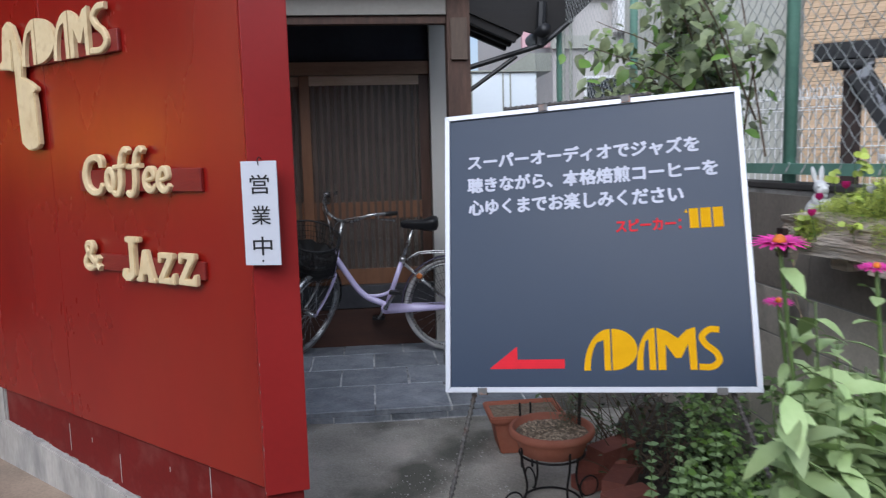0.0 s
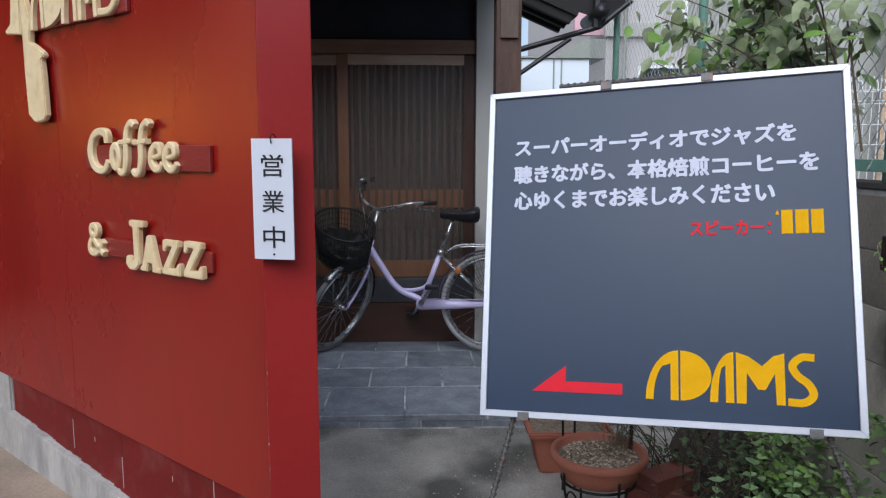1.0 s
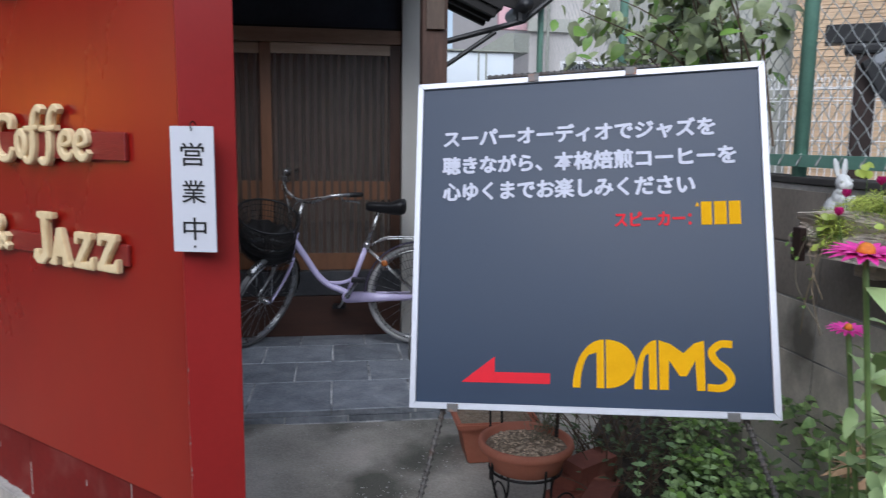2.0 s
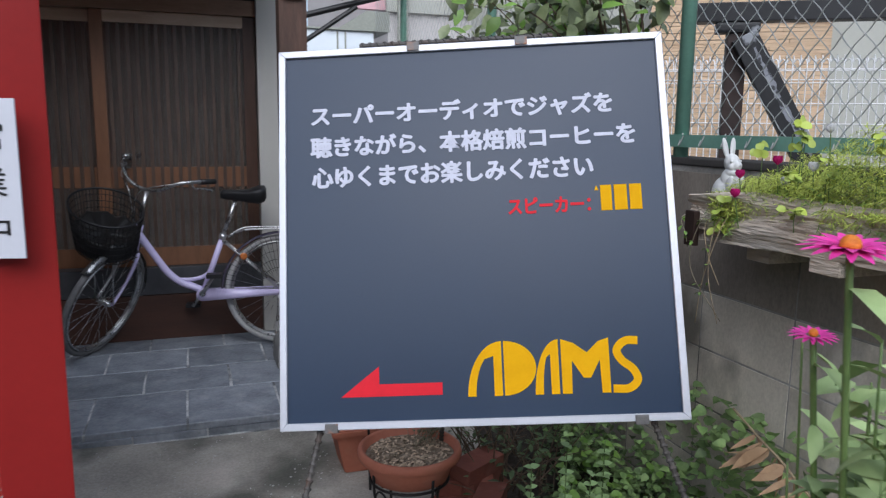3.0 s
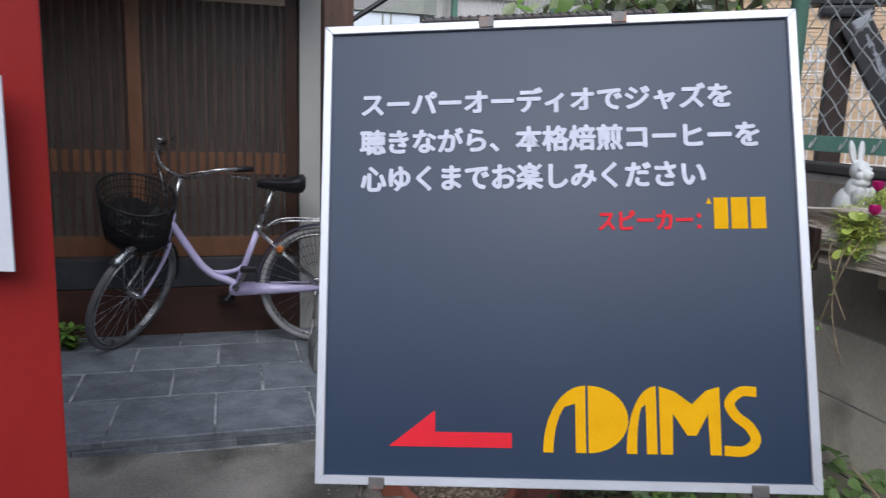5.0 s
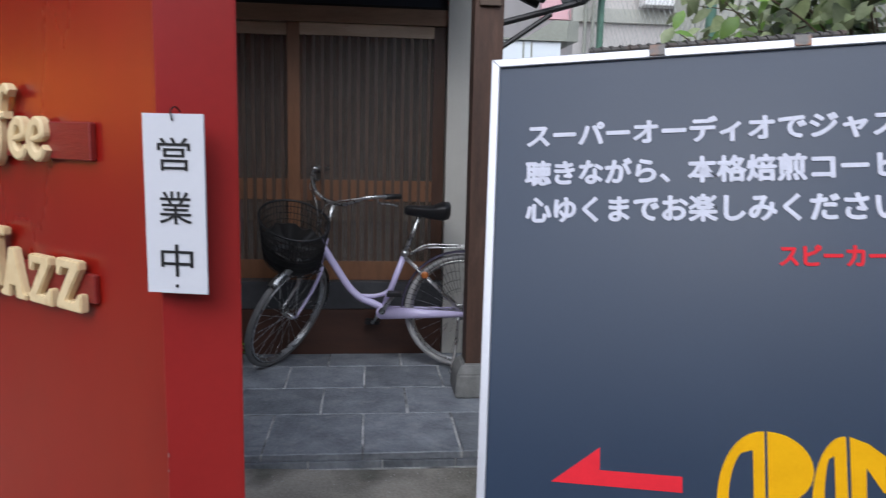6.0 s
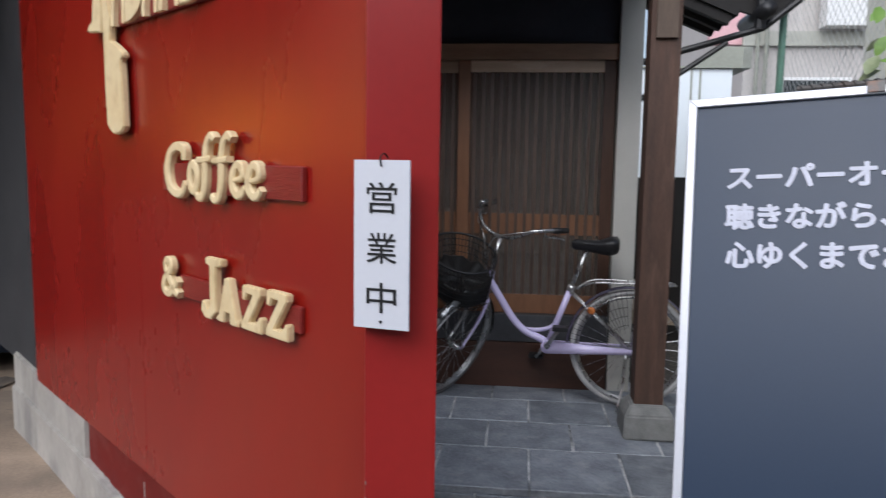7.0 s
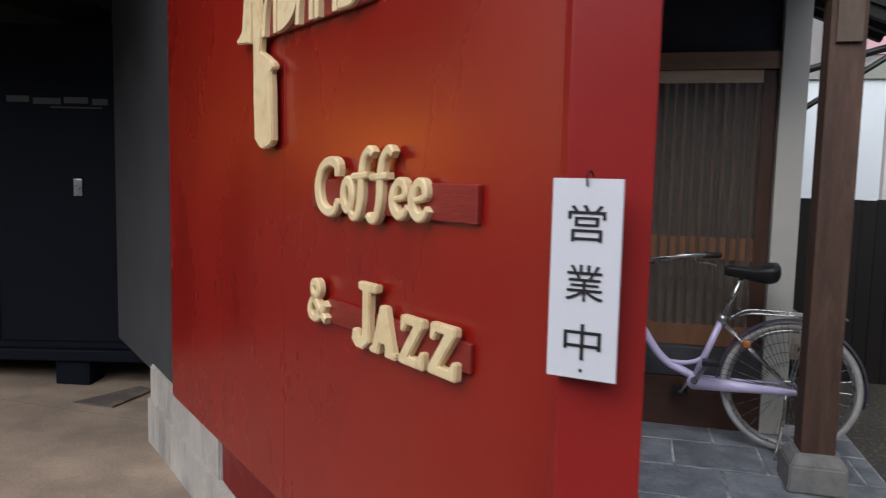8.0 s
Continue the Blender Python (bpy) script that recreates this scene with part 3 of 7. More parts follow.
def build_red_wall():
    w = thing("wall_red", "glossy red painted plank wall with carved lettering", "wall", wall_pt(1.2, 0), kind="structure")
    bm = wall_slab(B(), 0.0, 1.225, 0.262, 2.9, 0.307, 2.9, -0.10, 0.0)
    bmesh.ops.bevel(bm, geom=[e for e in bm.edges], offset=0.003, segments=1, affect="EDGES")
    part("panel", bm, M_RED, w)
    bm = wall_slab(B(), 1.227, 2.46, 0.307, 2.9, 0.345, 2.9, -0.10, -0.0015)
    bmesh.ops.bevel(bm, geom=[e for e in bm.edges], offset=0.003, segments=1, affect="EDGES")
    part("panel", bm, M_RED, w)
    for u0, u1 in ((0.0, 0.36), (0.363, 0.93), (0.933, 1.30), (1.303, 1.843)):
        f = lambda u: 0.262 + 0.0365 * u - 0.004
        bm = wall_slab(B(), u0, u1, -0.3, f(u0), -0.3, f(u1), -0.1, -0.018)
        part("base_board", bm, M_REDBASE, w, "weathered dull red base board")
    # corner post, turned a little from the wall
    a, b = Vector((-0.295, 3.281, 0)), Vector((-0.157, 3.311, 0))
    d = (b - a).normalized()
    back = Vector((-d.y, d.x, 0))
    rot = Matrix((d, back, (0, 0, 1))).transposed()
    c = (a + b) / 2 + back * 0.09
    bm = box(B(), (c.x, c.y, 1.585), ((b - a).length, 0.18, 2.63), rot, 0.004)
    part("corner_post", bm, M_REDPOST, w, "dark red square corner post")
    bm = box(B(), (c.x - 0.01, c.y + 0.012, 0.0), ((b - a).length - 0.02, 0.17, 0.55), rot, 0.004)
    part("post_plinth", bm, M_REDBASE, w)


build_red_wall()


def build_footing():
    w = thing("wall_footing", "whitewashed concrete footing under the red wall, stained at the foot", "footing", wall_pt(1.8, -0.1), kind="structure")
    bm = wall_slab(B(), 1.845, 2.86, -0.35, 0.335, -0.35, 0.398, -0.1, -0.004)
    bmesh.ops.bevel(bm, geom=[e for e in bm.edges], offset=0.008, segments=2, affect="EDGES")
    part("tall_footing", bm, M_FOOT, w)
    bm = prism(B(), [(0, -0.35), (-2.86, -0.35), (-2.86, 0.235), (-1.846, 0.165), (0, -0.07)], -0.1, 0.010, wall_pose(0, 0, 0))
    bmesh.ops.bevel(bm, geom=[e for e in bm.edges], offset=0.006, segments=2, affect="EDGES")
    part("low_footing", bm, M_FOOT, w)


build_footing()


def build_wear():
    """Flaked paint on the wall's corner and foot."""
    w = thing("paint_flake", "pale flaked paint spots along the red wall's edges", "wear", wall_pt(0.3, 0.4, 0.0), kind="structure")
    bm = B()
    a, b = Vector((-0.295, 3.281, 0)), Vector((-0.157, 3.311, 0))
    d = (b - a).normalized()
    rot = Matrix((d, (-d.y, d.x, 0), (0, 0, 1))).transposed()
    for i in range(12):
        z = rnd(0.28, 0.75)
        p = a + d * rnd(-0.001, 0.002)
        box(bm, (p.x, p.y - 0.0003, z), (rnd(0.001, 0.0022), 0.001, rnd(0.002, 0.007)), rot)
    wrot = Matrix((-WALL_D, WALL_N * -1, (0, 0, 1))).transposed()
    for u, z0, h in ((0.3615, 0.10, 0.16), (0.9315, 0.07, 0.12), (1.3015, 0.13, 0.12), (0.6, 0.19, 0.02), (1.13, 0.2, 0.02)):
        box(bm, wall_pt(u, z0 + h / 2, -0.0175), (0.0035, 0.001, h), wrot)
    for i in range(40):
        u = rnd(0.3, 1.78)
        box(bm, wall_pt(u, -0.07 + 0.127 * u + 0.003, -0.0165), (rnd(0.01, 0.05), 0.002, rnd(0.003, 0.007)), wrot)
    part("flakes", bm, M_FOOT, w, kind="stuff")


build_wear()


def build_passage_floor():
    for ys, dz, label in (([3.2, 3.6, 4.0, 4.25, 4.5, 4.7, 4.87, 5.1, 5.40], 0.003, "blotchy tan concrete passage floor"), ([5.41, 5.7, 6.4, 7.4], 0.0, "duller concrete floor under the cabinet")):
        bm = B()
        xs = [-4.6, -4.0, -3.4, -2.8, -2.3, -1.98] + ([-1.5, -1.0] if dz else [])
        g = [[bm.verts.new((x, y, ground_z(x, y) + dz + 0.006)) for x in xs] for y in ys]
        for a, c in zip(g, g[1:]):
            for i in range(len(xs) - 1):
                bm.faces.new((a[i], a[i + 1], c[i + 1], c[i]))
        whole("passage_floor", bm, M_PASSAGE, label, "floor", "structure")
    plate = thing("floor_plate", "thin dark brown plate lying before the cabinet", "floor plate", (-2.98, 5.65, 0.0))
    bm = prism(B(), [(-3.19, 5.51), (-2.93, 5.51), (-2.92, 5.86), (-3.04, 5.90)], 0.028, 0.036)
    part("plate", bm, M_PLATE, plate)


build_passage_floor()

whole("wall_grey", wall_slab(B(), 2.463, 3.62, 0.345, 2.9, 0.385, 2.9, -0.1, -0.02), M_GREYWALL, "dark grey rendered wall beside the passage", "wall", "structure")
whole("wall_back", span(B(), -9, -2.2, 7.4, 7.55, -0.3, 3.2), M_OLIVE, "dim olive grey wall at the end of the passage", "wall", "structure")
# added out of view to block side light from the passage
whole("wall_passage", span(B(), -4.75, -4.6, 5.2, 7.4, -0.3, 3.2), M_OLIVE, "unseen olive grey wall added to keep the passage dark", "wall", "structure")
# front stretch is added out of view to keep skylight off the cabinet
whole("ceiling_passage", span(B(), -6.5, -2.42, 3.6, 7.4, 2.5, 2.62), M_OLIVE, "olive grey soffit over the passage, run forward unseen to darken it", "ceiling", "structure")

# porch
whole("porch_slab", span(B(), -1.4, 1.0, 4.862, 6.5, -0.32, -0.004), M_GROUT, "grouted slab under the slate tiles", "floor", "structure")


def tile_slab(bm, x0, x1, y0, y1, z0, z1):
    """A riven slate tile with slightly wavering, worn edges."""
    e = lambda: rnd(-0.0022, 0.0022)
    rim = [(x0 + (x1 - x0) * k, y0) for k in (0, 0.33, 0.66)] + [(x1, y0 + (y1 - y0) * k) for k in (0, 0.5)] + [(x1 + (x0 - x1) * k, y1) for k in (0, 0.33, 0.66)] + [(x0, y1 + (y0 - y1) * k) for k in (0, 0.5)]
    rim = [(x + e(), y + e()) for x, y in rim]
    cx, cy = (x0 + x1) / 2, (y0 + y1) / 2
    rings = [[bm.verts.new((x, y, z0)) for x, y in rim], [bm.verts.new((x, y, z1 - 0.004)) for x, y in rim],
             [bm.verts.new((x + (0.004 if x < cx else -0.004), y + (0.004 if y < cy else -0.004), z1 + rnd(-0.0006, 0.0006))) for x, y in rim]]
    for A, C in zip(rings, rings[1:]):
        for i in range(10):
            bm.faces.new((A[i], A[(i + 1) % 10], C[(i + 1) % 10], C[i]))
    mid = bm.verts.new((cx + rnd(-0.05, 0.05), cy + rnd(-0.05, 0.05), z1 + rnd(-0.001, 0.001)))
    for i in range(10):
        bm.faces.new((rings[2][i], rings[2][(i + 1) % 10], mid))
    return bm


def build_tiles():
    f = thing("floor", "dark slate tiles in staggered rows with pale grout", "floor", (-0.2, 5.5, 0), kind="structure")
    rows = [(4.852, 5.305, 0.067), (5.305, 5.672, -0.14), (5.672, 6.04, 0.07), (6.04, 6.30, -0.14)]
    step, g = 0.418, 0.0052
    for y0, y1, j in rows:
        x = j - step * 3
        while x < 1.0:
            a, b = max(x, -1.4) + g, min(x + step, 1.0) - g
            if b > a + 0.03:
                bm = B()
                t = rnd(-0.0015, 0.0015)
                tile_slab(bm, a, b, y0 + g, y1 - g, -0.03, t)
                part("tile", bm, M_SLATE, f)
            x += step
    x = -1.4
    while x < 1.0:
        bm = span(B(), x + 0.004, min(x + 0.31, 1.0) - 0.004, 4.845, 4.866, -0.2, -0.033, 0.002)
        part("tile", bm, M_SLATE, f)
        x += 0.31


build_tiles()
whole("step_trim", span(B(), -1.4, 1.0, 4.836, 4.8445, -0.09, -0.061, 0.001), M_GROUT, "pale mortar line along the foot of the step", "trim", "structure")


def build_door_step():
    s = thing("door_step", "slate-topped step with a red-brown kick board under the sliding doors", "step", (-0.3, 6.3, 0), kind="structure")
    part("kick_board", span(B(), -1.4, 0.53, 6.285, 6.33, 0.0, 0.275, 0.004), M_KICK, s, "red-brown wooden kick board")
    part("tread", span(B(), -1.4, 0.53, 6.29, 6.6, 0.279, 0.445, 0.006), M_STEP, s)


build_door_step()


def build_porch_frame():
    w = thing("porch_pillar", "off-white plastered wall end beside the doors", "pillar", (0.6, 6.36, 0), kind="structure")
    part("shaft", span(B(), 0.537, 0.668, 6.29, 6.47, 0.0, 2.75, 0.004), M_PLASTER, w)
    w = thing("porch_post", "weathered square timber post on a granite foot", "post", (0.655, 5.61, 0), kind="structure")
    part("shaft", span(B(), 0.584, 0.726, 5.538, 5.68, 0.15, 2.42, 0.006), M_POST, w)
    bm = B()
    v = [bm.verts.new((0.655 + sx * r, 5.61 + sy * r, z)) for r, z in ((0.125, 0.0), (0.118, 0.12), (0.088, 0.17)) for sx, sy in ((-1, -1), (1, -1), (1, 1), (-1, 1))]
    for k in (0, 4):
        for i in range(4):
            bm.faces.new((v[k + i], v[k + (i + 1) % 4], v[k + 4 + (i + 1) % 4], v[k + 4 + i]))
    bm.faces.new(v[8:12]), bm.faces.new(v[0:4])
    bmesh.ops.bevel(bm, geom=list(bm.edges), offset=0.008, segments=2, affect="EDGES")
    part("foot", bm, M_STONE, w, "speckled granite foot stone")
    n = thing("name_board", "small old wooden name board on the post, its writing worn away", "sign", (0.655, 5.52, 1.94))
    part("board", span(B(), 0.605, 0.705, 5.518, 5.535, 1.942, 2.19, 0.003), M_NAMEPLATE, n)
    # lintel and dark boards over the porch
    whole("porch_lintel", span(B(), -1.4, 0.582, 5.55, 5.65, 2.215, 2.325, 0.004), M_BEAM, "pale painted lintel over the porch", "lintel", "structure")
    whole("lintel_batten", span(B(), -1.4, 0.582, 5.57, 5.63, 2.165, 2.213, 0.003), M_POST, "brown batten under the lintel", "trim", "structure")
    whole("wall_over_doors", span(B(), -1.4, 0.535, 6.36, 6.46, 2.056, 2.75), M_CEIL, "black boarded wall above the doors", "wall", "structure")
    whole("ceiling", span(B(), -1.4, 0.72, 5.35, 6.46, 2.42, 2.50), M_CEIL, "black boarded porch ceiling", "ceiling", "structure")
    # out of view; made pale so that it brightens the porch
    whole("wall_west", span(B(), -1.52, -1.402, 4.86, 6.8, 0.0, 2.75), M_PLASTER, "unseen off-white porch side wall, pale to bounce light in", "wall", "structure")
    whole("wall_front", span(B(), -1.52, 0.75, 5.50, 5.54, 2.327, 2.85), M_DARKWOOD, "dark boards over the porch front", "wall", "structure")


build_porch_frame()


def build_door(x0, x1, y, name, label):
    d = thing(name, label, "sliding door", ((x0 + x1) / 2, y, 0.45), kind="structure")
    z0, z1 = 0.447, 1.948
    st = 0.07
    part("stile", span(B(), x0, x0 + st, y - 0.018, y + 0.018, z0, z1, 0.002), M_DOORWOOD if x0 > -1 else M_STILE, d)
    part("stile", span(B(), x1 - st, x1, y - 0.018, y + 0.018, z0, z1, 0.002), M_STILE, d)
    for a, b, f in ((z0, 0.562, 0.016), (0.925, 1.05, 0.003), (1.880, z1, 0.016)):
        part("rail", span(B(), x0 + st, x1 - st, y - f, y + 0.016, a, b, 0.002), M_DOORWOOD if a < 1.8 else M_TOPRAIL, d)
    for a, b in ((0.562, 0.925), (1.05, 1.880)):
        g = part("pane", span(B(), x0 + st, x1 - st, y + 0.004, y + 0.007, a, b), M_DOORGLASS, d, "dim ribbed door glass")
        g.visible_shadow = False
    # slats run in front of the glass and of the middle rail
    n = 15
    for i in range(n):
        x = x0 + st + (x1 - x0 - 2 * st) * (i + 0.5) / n
        part("slat", span(B(), x - 0.010, x + 0.010, y - 0.0165, y + 0.001, 0.562, 1.880, 0.0015), M_SLAT, d)
    return d


build_door(-0.387, 0.53, 6.36, "door_1", "brown timber sliding door with thin vertical slats over glass")
build_door(-1.30, -0.325, 6.405, "door_2", "brown timber sliding door leaf behind the first, slatted glass")


def build_door_head():
    h = thing("door_frame", "brown timber door head and jamb", "door frame", (0, 6.36, 1.92), kind="structure")
    part("head", span(B(), -1.4, 0.535, 6.325, 6.44, 1.951, 2.049, 0.003), M_HEAD, h)
    part("bead", span(B(), -1.4, 0.535, 6.318, 6.33, 2.041, 2.053, 0.001), M_DARKWOOD, h)


build_door_head()

# the dim room behind the doors
whole("room_floor", span(B(), -1.6, 1.0, 6.6, 9.5, 0.35, 0.44), M_INSIDE, "dim wooden floor behind the doors", "floor", "structure")
whole("room_wall", span(B(), -1.6, 1.0, 9.5, 9.6, 0.3, 2.8), M_INSIDE, "dim back wall of the room behind the doors", "wall", "structure")
whole("room_wall_west", span(B(), -1.7, -1.6, 6.48, 9.6, 0.3, 2.8), M_INSIDE, "dim side wall of the room", "wall", "structure")
whole("room_wall_east", span(B(), 0.60, 0.664, 6.475, 9.6, 0.0, 2.8), M_PLASTER, "plastered outer wall of the room", "wall", "structure")
whole("room_ceiling", span(B(), -1.7, 0.8, 6.46, 9.6, 2.8, 2.9), M_INSIDE, "dim ceiling of the room", "ceiling", "structure")


# ---- lettering on the red wall ----
U0 = 0.045  # start of the lettering from WALL_O


GLYPHS = {
    "C": [([(0.93, 0.70), (0.90, 0.90), (0.62, 0.96), (0.28, 0.84), (0.12, 0.50), (0.24, 0.18), (0.55, 0.05), (0.82, 0.10), (0.95, 0.27)], (0.024, 0.034, 0.030, 0.032, 0.040, 0.034, 0.030, 0.028, 0.026))],
    "o": [([(0.5, 0.90), (0.16, 0.66), (0.16, 0.34), (0.5, 0.10), (0.84, 0.34), (0.84, 0.66)], None)],
    "f": [([(0.98, 0.90), (0.82, 0.965), (0.60, 0.86), (0.50, 0.62), (0.47, 0.30), (0.34, 0.07), (0.14, 0.035), (0.02, 0.10)], (0.022, 0.026, 0.026, 0.030, 0.030, 0.026, 0.024, 0.022)), ([(0.14, 0.60), (0.45, 0.61), (0.82, 0.63)], (0.020, 0.022, 0.018))],
    "e": [([(0.20, 0.48), (0.55, 0.52), (0.84, 0.62), (0.74, 0.88), (0.42, 0.90), (0.15, 0.62), (0.17, 0.28), (0.45, 0.09), (0.75, 0.12), (0.97, 0.30)], (0.014, 0.016, 0.022, 0.026, 0.026, 0.032, 0.032, 0.028, 0.024, 0.020))],
    "&": [([(0.95, 0.10), (0.62, 0.32), (0.28, 0.70), (0.30, 0.92), (0.52, 0.92), (0.55, 0.72), (0.20, 0.46), (0.12, 0.20), (0.36, 0.08), (0.66, 0.20), (0.90, 0.50)], 0.026)],
}


def carved(parent, c, u0, u1, z0, z1):
    """One cut-out letter of thick board, made of rounded ribbons."""
    bm = B()
    for pts, width in GLYPHS[c]:
        q = [(-(u0 + (u1 - u0) * (0.06 + 0.88 * x)) - U0, z0 + (z1 - z0) * (0.04 + 0.92 * y), 0) for x, y in pts]
        if width is None:
            q = [Vector(p) for p in q]
            mid = sum(q, Vector()) / len(q)
            rx, rz = max(abs(p.x - mid.x) for p in q), max(abs(p.y - mid.y) for p in q)
            band(bm, [(mid.x + rx * math.cos(t), mid.y + rz * math.sin(t)) for t in (k * math.pi / 12 for k in range(24))], 0.026, 0.0, 0.020, wall_pose(0, 0, 0.013), 0.004, True)
            continue
        n = 5
        if isinstance(width, tuple):
            width = [width[i] + (width[i + 1] - width[i]) * k / n for i in range(len(width) - 1) for k in range(n)] + [width[-1]]
        width = [k * 0.88 for k in width] if isinstance(width, list) else width * 0.88
        band(bm, curve_pts(q, n), width, 0.0, 0.020 + 0.0006 * len(bm.verts) / 100, wall_pose(0, 0, 0.013), 0.004)
    part("letter", bm, M_CREAM, parent)


def build_coffee_sign():
    s = thing("coffee_lettering", "cream carved wooden word on a red painted plank", "wall lettering", wall_pt(0.55, 1.22, 0.02))
    bm = wall_slab(B(), 0.955 + U0, 0.220 + U0, 1.254, 1.334, 1.254, 1.334, 0.0, 0.016)
    bmesh.ops.bevel(bm, geom=list(bm.edges), offset=0.003, segments=1, affect="EDGES")
    part("plank", bm, M_PLAQUE, s, "red painted plank")
    for c, u0, u1, z0, z1 in (("C", 0.916, 0.762, 1.236, 1.392), ("o", 0.764, 0.688, 1.248, 1.345), ("f", 0.722, 0.592, 1.230, 1.420), ("f", 0.634, 0.502, 1.228, 1.420), ("e", 0.526, 0.444, 1.248, 1.344), ("e", 0.446, 0.366, 1.248, 1.344)):
        carved(s, c, u0, u1, z0, z1)


build_coffee_sign()


def build_jazz_sign():
    s = thing("jazz_lettering", "cream carved wooden word on a red painted plank", "wall lettering", wall_pt(0.55, 0.93, 0.02))
    bm = wall_slab(B(), 0.86 + U0, 0.232 + U0, 0.952, 1.016, 0.952, 1.016, 0.0, 0.014)
    bmesh.ops.bevel(bm, geom=list(bm.edges), offset=0.003, segments=1, affect="EDGES")
    part("plank", bm, M_PLAQUE, s, "red painted plank")
    carved(s, "&", 0.958, 0.826, 0.942, 1.066)
    # slab-serif letters cut from thick board
    J = [(0.05, 0.10), (0.22, 0.0), (0.48, 0.0), (0.72, 0.14), (0.74, 0.86), (0.98, 0.88), (1.0, 1.0), (0.30, 1.0), (0.30, 0.88), (0.46, 0.86), (0.46, 0.22), (0.36, 0.16), (0.30, 0.26), (0.10, 0.28)]
    A = [(0.0, 0.0), (0.34, 0.0), (0.36, 0.10), (0.40, 0.24), (0.60, 0.24), (0.62, 0.10), (0.60, 0.0), (1.0, 0.0), (1.0, 0.12), (0.92, 0.14), (0.62, 1.0), (0.40, 1.0), (0.10, 0.14), (0.0, 0.12)]
    Zl = [(0.0, 0.0), (0.98, 0.0), (1.0, 0.36), (0.86, 0.36), (0.72, 0.20), (0.40, 0.20), (0.96, 0.84), (0.96, 1.0), (0.06, 1.0), (0.04, 0.66), (0.18, 0.66), (0.30, 0.82), (0.56, 0.82), (0.0, 0.16)]
    for o, u0, u1, z0, z1 in ((J, 0.698, 0.570, 0.924, 1.090), (A, 0.602, 0.486, 0.927, 1.046), (Zl, 0.470, 0.372, 0.929, 1.040), (Zl, 0.354, 0.254, 0.932, 1.044)):
        bm = prism(B(), [(-(u0 + (u1 - u0) * x) - U0, z0 + (z1 - z0) * y) for x, y in o], 0.0, 0.020, wall_pose(0, 0, 0.013))
        bmesh.ops.bevel(bm, geom=[e for e in bm.edges if len(e.link_faces) == 2 and e.calc_face_angle(0) > 1.2], offset=0.003, segments=2, affect="EDGES")
        part("letter", bm, M_CREAM, s)


build_jazz_sign()


def build_sax_sign():
    s = thing("saxophone_sign", "cream carved wooden saxophone and plain shapes on a red plank", "wall sign", wall_pt(1.2, 1.42, 0.02))
    bm = wall_slab(B(), 1.29 + U0, 0.632 + U0, 1.755, 1.835, 1.755, 1.835, 0.0, 0.016)
    bmesh.ops.bevel(bm, geom=list(bm.edges), offset=0.003, segments=1, affect="EDGES")
    part("plank", bm, M_PLAQUE, s, "red painted plank")
    q = lambda u, z: (-(u + U0), z)
    left = [(1.310, 1.450), (1.315, 1.524), (1.318, 1.610), (1.320, 1.745), (1.322, 1.865), (1.330, 1.865), (1.334, 1.745), (1.375, 1.752), (1.455, 1.758), (1.462, 1.772), (1.415, 1.795), (1.402, 1.87), (1.388, 1.925), (1.350, 1.945), (1.310, 1.925), (1.280, 1.858), (1.252, 1.786), (1.242, 1.715), (1.190, 1.695), (1.140, 1.670), (1.136, 1.655), (1.160, 1.645), (1.153, 1.587), (1.150, 1.510), (1.148, 1.445), (1.165, 1.428), (1.215, 1.420), (1.270, 1.424)]
    m = wall_pose(0, 0, 0.012)
    bm = prism(B(), [q(u + (0.024 if u > 1.25 else 0.046), z) for u, z in left], 0.0, 0.022, m)
    bmesh.ops.bevel(bm, geom=[e for e in bm.edges if len(e.link_faces) == 2 and e.calc_face_angle(0) > 1.2], offset=0.004, segments=2, affect="EDGES")
    part("saxophone", bm, M_CREAM, s, "cream carved saxophone shape")
    z0, z1 = 1.755, 1.930
    for o in (arch_band(-1.239, -1.130, z0, z1), half_disc(-1.122, -0.985, z0, z1), arch_band(-0.998, -0.888, z0, z1), double_arch(-0.878, -0.752, z0, z1), wave_band(-0.748, -0.630, z0, z1)):
        o = [Vector((p[0] - U0 - 0.036, p[1], 0)) for p in o] if isinstance(o[0], Vector) else [(x - U0 - 0.036, z) for x, z in o]
        bm = band(B(), o, 0.025, 0.004, 0.020, m) if isinstance(o[0], Vector) else prism(B(), o, 0.004, 0.020, m)
        part("plain_shape", bm, M_CREAM, s)


build_sax_sign()


